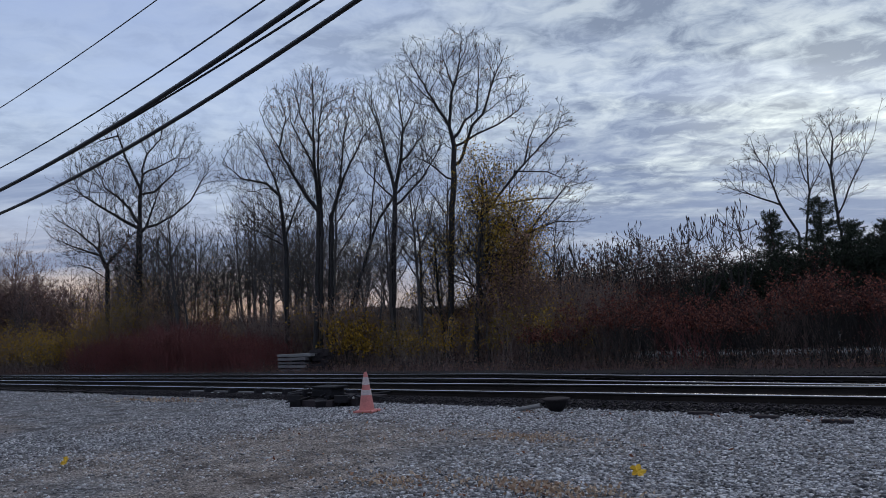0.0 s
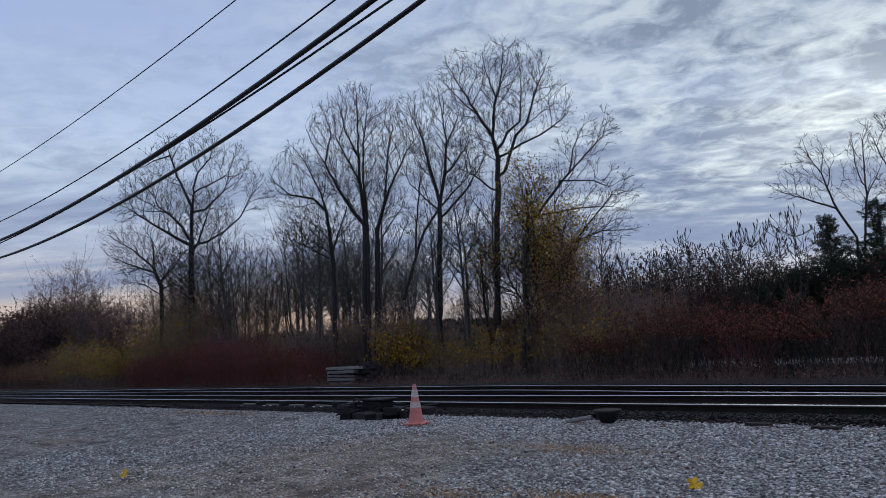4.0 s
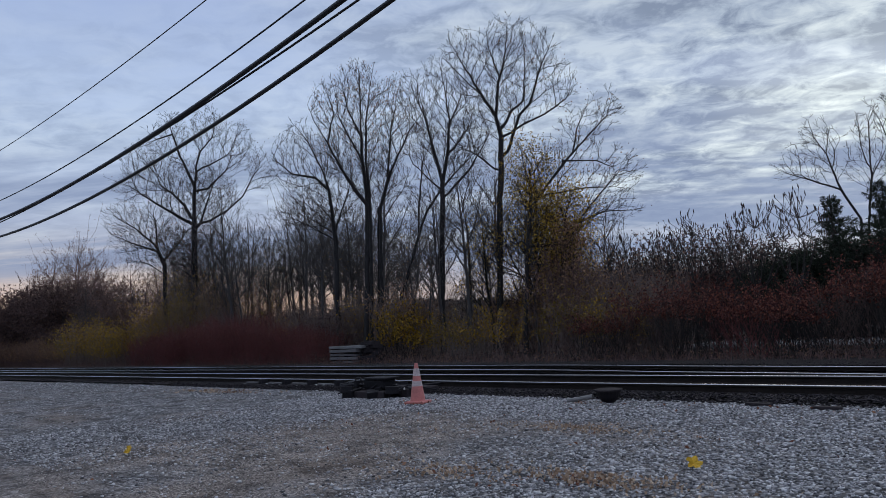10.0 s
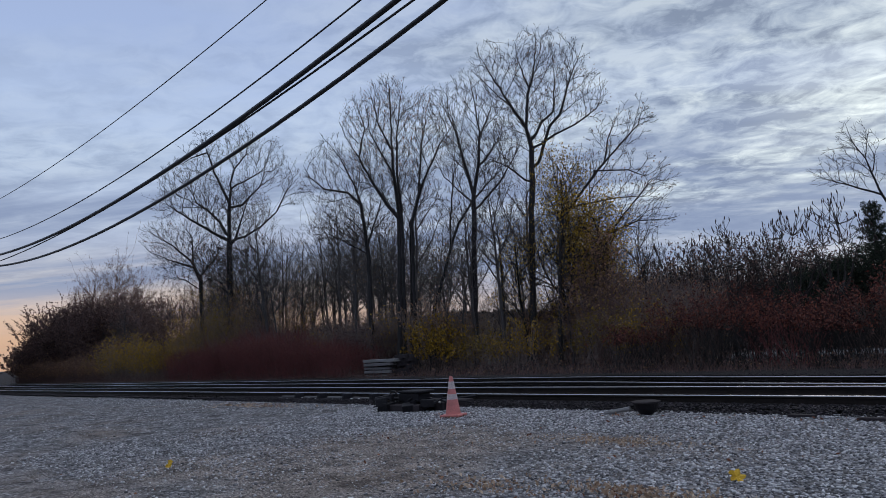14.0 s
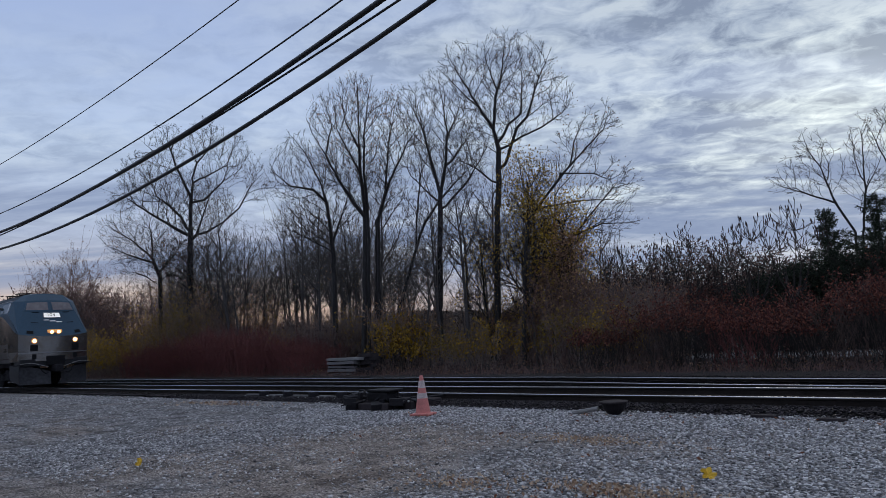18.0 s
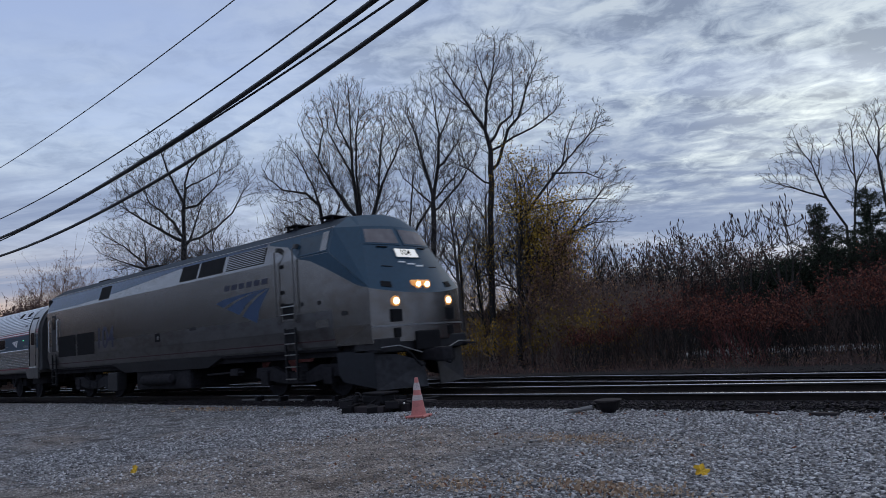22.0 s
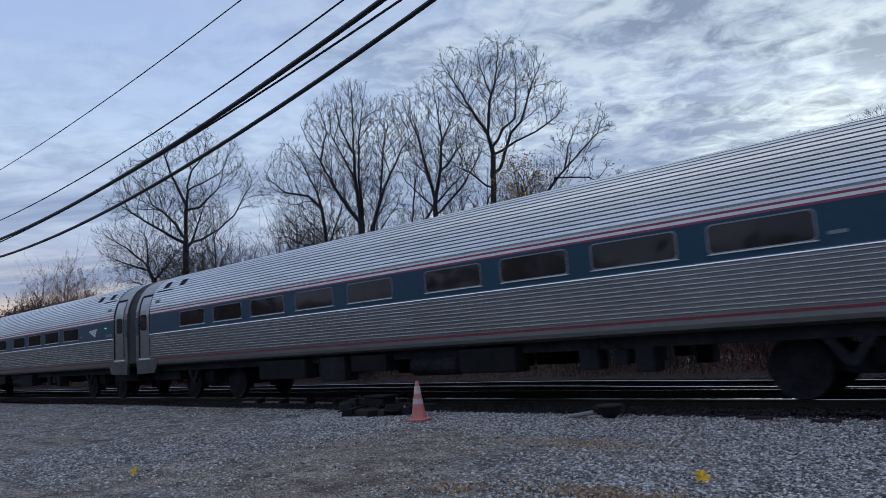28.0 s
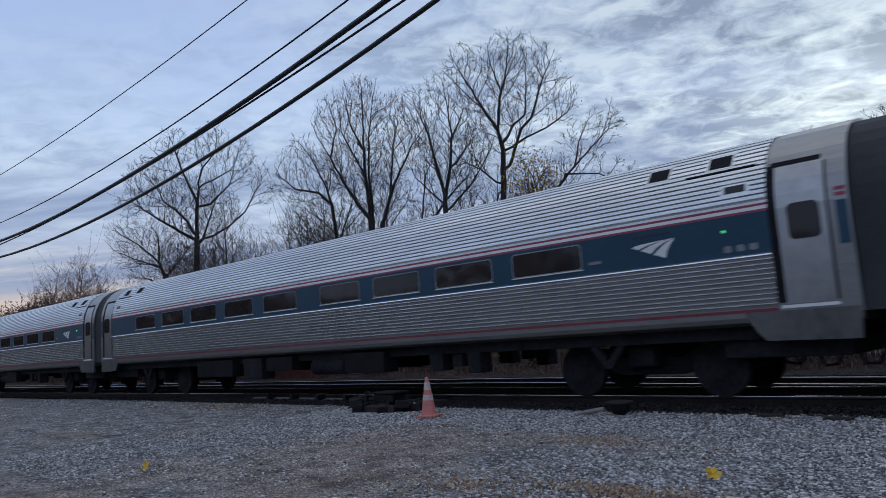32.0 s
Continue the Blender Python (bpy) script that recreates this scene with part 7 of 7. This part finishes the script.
        for k in range(5):
            x = (a + b) / 2 + (0.25 - 0.55 * k) * (1 if e == 0 else -1)
            part("hose", shape("hose", [tube([(x - 0.2, -1.0 + 0.1 * k, 0.72), (x - 0.1, -1.02 + 0.1 * k, 0.50 - 0.03 * (k % 3)), (x + 0.08, -1.02 + 0.1 * k, 0.47), (x + 0.2, -1.0 + 0.1 * k, 0.72)], 0.026)], M_black), t, "hanging black air hose")
        for s in (-1, 1):
            part("hose", shape("hose", [tube([((a + b) / 2 - 0.2, s * 0.6, 0.95), ((a + b) / 2, s * 0.62, 0.60), ((a + b) / 2 + 0.2, s * 0.6, 0.95)], 0.03)], M_black), t)
    part("underframe", shape("underframe", [box(-L + 0.3, -0.3, -1.30, 1.30, 0.88, 1.10, 0.02)], M_under), t, "sooty underframe")
    axles = []
    for xc in (-3.63, -L + 3.63):
        truck(t, xc, 2.59, 0.457, 0.52, "dark four-wheel truck")
        for dx in (-1.295, 1.295):
            axles.append((wheelset(t, xc + dx, 0.457), xc + dx, 0.457))
    return t, axles


loco, loco_axles = locomotive()
coaches = [(-21.54 - 26.01 * k, *coach(-21.54 - 26.01 * k, ("ribbed stainless coach behind the locomotive, blue window band", "ribbed stainless coach with blue window band", "last ribbed stainless coach in view")[k])) for k in range(3)]


# ---- trackside things ----
def traffic_cone():
    t = thing("traffic_cone", "faded orange traffic cone with dirty reflective bands", "traffic cone", at=(-9.42, 9.15, 0))
    b = part("base", shape("base", [box(-0.185, 0.185, -0.185, 0.185, 0.012, 0.05, 0.014), box(-0.17, -0.12, -0.17, -0.12, 0, 0.02), box(0.12, 0.17, 0.12, 0.17, 0, 0.02), box(-0.17, -0.12, 0.12, 0.17, 0, 0.02), box(0.12, 0.17, -0.17, -0.12, 0, 0.02)], M_orange), t, "square rubber foot")
    b.rotation_euler = (0, 0, 0.35)
    part("body", shape("body", [lathe([(0.142, 0.045), (0.135, 0.06), (0.030, 0.70), (0.026, 0.71)], 32)], M_orange, smooth=False), t)
    r = lambda z: 0.135 - (z - 0.06) * 0.105 / 0.64
    for z0, z1 in ((0.31, 0.40), (0.49, 0.62)):
        part("reflective_band", shape("reflective_band", [lathe([(r(z0) + 0.004, z0), (r(z1) + 0.004, z1)], 32)], M_sleeve), t, "worn pale reflective band")


def timber_stack():
    t = thing("timber_stack", "stack of weathered grey timbers beyond the tracks", "timber stack", at=(-24.75, 19.95, 0))
    for k in range(5):
        for j in range(3 if k < 4 else 2):
            o = part("timber", shape("timber", [box(-0.98 + (0.16, 0.05, 0.10, 0.02, 0.0)[k], (0.86, 0.96, 0.82, 0.92, 1.25)[k], -0.12, 0.12, 0, (0.10, 0.12, 0.09, 0.12, 0.115)[k], 0.012)], M_plank if k == 4 else M_oldwood), t, at=(0.05 * (k % 2), -0.3 + 0.28 * j - 0.05 * (k % 2), 0.155 * k))
            o.rotation_euler = (0, 0.011 * (k % 3 - 1), 0.03 * (k % 3 - 1) + 0.02 * j)
        for x in (-0.9, 0.0, 0.85):
            part("spacer", shape("spacer", [box(x - 0.05, x + 0.05, -0.35, 0.35, -0.04, 0.0)], M_tie), t, at=(0, 0, 0.155 * k if k else 0.04))
    k = thing("old_tie_pile", "dark heap of old ties and brush", "tie pile", at=(-23.4, 20.0, 0))
    rnd = random.Random(8)
    for i in range(18):
        o = part("old_tie", shape("old_tie", [box(-0.42, 0.42, -0.11, 0.11, 0, 0.15, 0.012)], M_tie), k, at=(rnd.uniform(-0.12, 0.12), rnd.uniform(-0.25, 0.25), 0.145 * (i // 3)))
        o.rotation_euler = (0, rnd.uniform(-0.08, 0.08), rnd.uniform(-0.5, 0.5))


def switch_machine():
    t = thing("switch_stand", "low black iron switch stand on ties beside the rail", "switch stand", at=(-11.4, 9.95, 0))
    for x, y, w, d, z0, z1, rz in ((-0.55, 0.1, 0.42, 0.16, 0.0, 0.15, 0.05), (0.45, 0.1, 0.5, 0.16, 0.0, 0.16, -0.04), (0.0, -0.28, 0.55, 0.14, 0.0, 0.13, 0.1), (-0.15, 0.75, 1.0, 0.13, 0.0, 0.14, 0.0)):
        o = part("head_tie", shape("head_tie", [box(-w, w, -d, d, z0, z1, 0.02)], M_tie), t, at=(x, y, 0))
        o.rotation_euler = (0, 0, rz)
    part("housing", shape("housing", [box(-0.30, 0.32, -0.16, 0.20, 0.15, 0.34, 0.04)], M_blackiron), t, "black iron gear housing")
    part("lid", shape("lid", [box(-0.26, 0.42, -0.20, 0.22, 0.34, 0.385, 0.02)], M_blackiron), t)
    part("lever", shape("lever", [tube([(-0.3, -0.1, 0.22), (-0.62, -0.2, 0.24), (-0.95, -0.22, 0.20)], 0.03)], M_blackiron), t)
    part("hoop", shape("hoop", [tube([(-0.75, 0.0, 0.1), (-0.75, 0.0, 0.30), (-0.68, 0.0, 0.36), (-0.58, 0.0, 0.36), (-0.52, 0.0, 0.30), (-0.52, 0.0, 0.1)], 0.022)], M_blackiron), t)
    part("throw_rod", shape("throw_rod", [tube([(0.2, 0.2, 0.14), (0.35, 1.5, 0.12)], 0.025)], M_blackiron), t)
    part("post", shape("post", [box(-0.42, -0.34, -0.30, -0.22, 0.05, 0.33, 0.01)], M_blackiron), t)
    rnd = random.Random(6)
    for k in range(16):
        w, d, h = rnd.uniform(0.06, 0.22), rnd.uniform(0.05, 0.14), rnd.uniform(0.05, 0.20)
        o = part("iron_chunk", shape("iron_chunk", [box(-w, w, -d, d, -0.02, h, 0.015)], M_blackiron), t, at=(rnd.uniform(-0.95, 0.95), rnd.uniform(-0.42, 0.7), rnd.choice((0.0, 0.0, 0.10))))
        o.rotation_euler = (rnd.uniform(-0.2, 0.2), rnd.uniform(-0.15, 0.15), rnd.uniform(0, 3))
    for k in range(5):
        part("link_rod", shape("link_rod", [tube([(-0.9 + 0.4 * k, -0.35 + 0.1 * (k % 2), 0.06), (-0.6 + 0.4 * k, -0.1, 0.20 + 0.05 * (k % 3)), (-0.3 + 0.4 * k, 0.35, 0.12)], 0.016)], M_blackiron), t)
    for k in range(4):
        part("bolt", shape("bolt", [lathe([(0.022, 0), (0.022, 0.03), (0.012, 0.04)], 8, at=(0.62 + 0.13 * k, -0.1 + 0.2 * (k % 2), 0.15))], M_bolt), t, "bright bolt head")


def joint_boards():
    """Grey boards bolted along the outside of the near rail, dark posts between them."""
    rnd = random.Random(4)
    for k in range(6):
        x = -18.6 + k * 1.13
        t = thing("rail_board", "weathered grey board bolted between dark posts", "board", group="boards beside the rail", at=(x, TRACK_Y - 1.02, 0.0))
        o = part("plank", shape("plank", [box(0.08, 0.80, -0.04, 0.04, 0.055, 0.100, 0.012)], M_oldwood), t)
        o.rotation_euler = (0, rnd.uniform(-0.02, 0.02), rnd.uniform(-0.02, 0.02))
        part("post", shape("post", [box(0.90, 1.02, -0.14, 0.10, -0.03, 0.18, 0.012)], M_blackiron), t, "black iron post")
        for d in (0.10, 0.42, 0.74):
            part("bolt", shape("bolt", [lathe([(0.024, 0), (0.024, 0.05), (0.010, 0.07)], 8, "y", (d, -0.12, 0.035 + rnd.uniform(-0.01, 0.02)))], M_bolt), t, "bright bolt")


def odd_blocks():
    t = thing("rail_block", "dark iron block lying beside the rail", "iron block", at=(-6.15, 10.15, 0))
    part("block", shape("block", [lathe([(0.07, -0.01), (0.11, 0.02), (0.165, 0.09), (0.195, 0.175), (0.20, 0.18)], 18)], M_blackiron), t, "round-bottomed iron pan")
    part("cap", shape("cap", [lathe([(0.20, 0.176), (0.225, 0.185), (0.225, 0.205), (0.19, 0.212), (0.05, 0.216)], 18)], M_tie), t, "flat worn rim")
    p = thing("pale_stake", "pale broken stake on the gravel", "stake", at=(-6.62, 10.0, 0))
    part("stake", shape("stake", [tube([(-0.2, 0, 0.02), (0.25, 0.05, 0.10)], 0.035)], M_plank), p)
    for x, y in ((-3.0, 10.15), (-2.1, 9.95), (-1.3, 9.95), (-0.4, 9.9), (-3.9, 10.3)):
        o = thing("broken_tie_end", "dark splintered tie end in the gravel", "tie end", at=(x, y, 0))
        part("stub", shape("stub", [box(-0.17, 0.17, -0.06, 0.06, -0.02, 0.045, 0.012)], M_tie), o)


def fallen_leaf(at, size, rz, label):
    out = []
    for k in range(22):
        a = 2 * math.pi * k / 22
        r = size * (0.55 + 0.45 * abs(math.cos(2.5 * a)))
        out.append((r * math.cos(a), r * math.sin(a), 0.02 + 0.35 * size * math.cos(3 * a) ** 2))
    v = [(0, 0, 0.015)] + out
    f = [(0, 1 + k, 1 + (k + 1) % 22) for k in range(22)]
    v2 = [(x, y, z - 0.003) for x, y, z in v]
    o = thing("fallen_leaf", label, "leaf", group="fallen leaves", at=at)
    o.rotation_euler = (0.75, 0.1, rz)
    part("blade", shape("blade", [(v, f), (v2, [q[::-1] for q in f])], M_leafy), o)
    part("stalk", shape("stalk", [tube([(0, 0, 0.01), (0, -size * 1.3, 0.0)], 0.003, 5)], M_leafy), o)


def dry_grass(at, sx, sy, n, seed, label, size=0.05):
    rng = np.random.default_rng(seed)
    c = np.stack([rng.normal(0, sx, n), rng.normal(0, sy, n), rng.random(n) * 0.05 + 0.02], 1)
    tagged(new("dry_grass", leaf_quads("dry_grass", c, size, M_straw, seed, 0.6)), label, "dry grass", kind="stuff").location = at


traffic_cone()
timber_stack()
switch_machine()
joint_boards()
odd_blocks()
fallen_leaf((-2.93, 6.2, 0.02), 0.075, 0.8, "large yellow maple leaf upright on the gravel")
fallen_leaf((-9.2, 3.95, 0.02), 0.055, 0.3, "yellow leaf on the gravel")
fallen_leaf((-9.46, 4.06, 0.03), 0.035, 1.3, "small yellow leaf on the gravel")
dry_grass((-3.3, 5.28, 0), 0.45, 0.12, 520, 61, "patch of dry straw and leaves on the gravel", 0.020)
dry_grass((-5.0, 7.55, 0), 0.50, 0.16, 420, 62, "thin patch of dry straw on the gravel", 0.018)
dry_grass((-4.9, 4.9, 0), 0.35, 0.18, 60, 63, "thin patch of dry straw on the gravel", 0.025)
dry_grass((-17.3, 9.5, 0), 1.1, 0.22, 150, 64, "thin patch of dry straw on the gravel", 0.035)
dry_grass((-4.6, 4.9, 0), 0.30, 0.12, 90, 65, "thin patch of dry straw on the gravel", 0.022)


def leaf_litter(at, sx, sy, n, seed):
    """Curled red-brown leaves lying loose on the stone."""
    rng = np.random.default_rng(seed)
    p = np.stack([rng.normal(0, sx, n), rng.normal(0, sy, n), rng.uniform(0.015, 0.05, n)], 1)
    tagged(new("leaf_litter", leaf_quads("leaf_litter", p, 0.024, M_rustleaf, seed, 0.5)), "curled red-brown leaves on the gravel", "leaf litter", kind="stuff").location = at


leaf_litter((-3.5, 5.2, 0), 0.30, 0.08, 34, 71)
leaf_litter((-4.3, 4.85, 0), 0.5, 0.15, 16, 72)
leaf_litter((-9.4, 9.0, 0), 0.25, 0.12, 26, 73)
leaf_litter((-6.5, 9.8, 0), 0.20, 0.10, 20, 74)
leaf_litter((-17.0, 9.6, 0), 0.9, 0.2, 60, 75)
leaf_litter((-5.8, 6.4, 0), 2.6, 1.6, 90, 76)
leaf_litter((-2.2, 9.9, 0), 1.6, 0.15, 50, 77)


# ---- how things go ----
RUN = [(0.0, -156.5), (5.0, -122.5), (10.0, -89.0), (13.0, -69.0), (14.5, -59.1), (16.5, -45.85), (17.0, -42.64), (17.5, -39.45), (18.0, -36.27), (18.5, -33.11), (19.0, -29.97),
       (19.5, -26.86), (20.0, -23.77), (20.5, -20.71), (21.0, -17.67), (21.5, -14.66), (22.0, -11.68), (22.5, -8.71), (23.0, -5.78), (23.5, -2.89), (24.0, 0.0),
       (24.5, 2.91), (25.0, 5.79), (25.5, 8.63), (27.5, 20.02), (28.0, 22.85), (28.5, 25.65), (29.0, 28.42), (29.5, 31.17), (30.0, 33.92), (30.5, 36.65), (31.0, 39.38), (31.5, 42.13), (32.0, 44.9)]


def motions():
    walk(loco, [(t, pose(s, TRACK_Y, RAIL_Z)) for t, s in RUN])
    for x, c, _ in coaches:
        walk(c, [(t, pose(x + s, TRACK_Y, RAIL_Z)) for t, s in RUN])
    # the wheels roll on the rails
    ts, ss = [r[0] for r in RUN], [r[1] for r in RUN]
    steps = [k / 15 for k in range(481)]
    for w, x, r in loco_axles + [q for _, _, axles in coaches for q in axles]:
        walk(w, [(t, pose(x, 0, r, 0, math.degrees(float(np.interp(t, ts, ss)) / r) % 360, 0)) for t in steps])


motions()
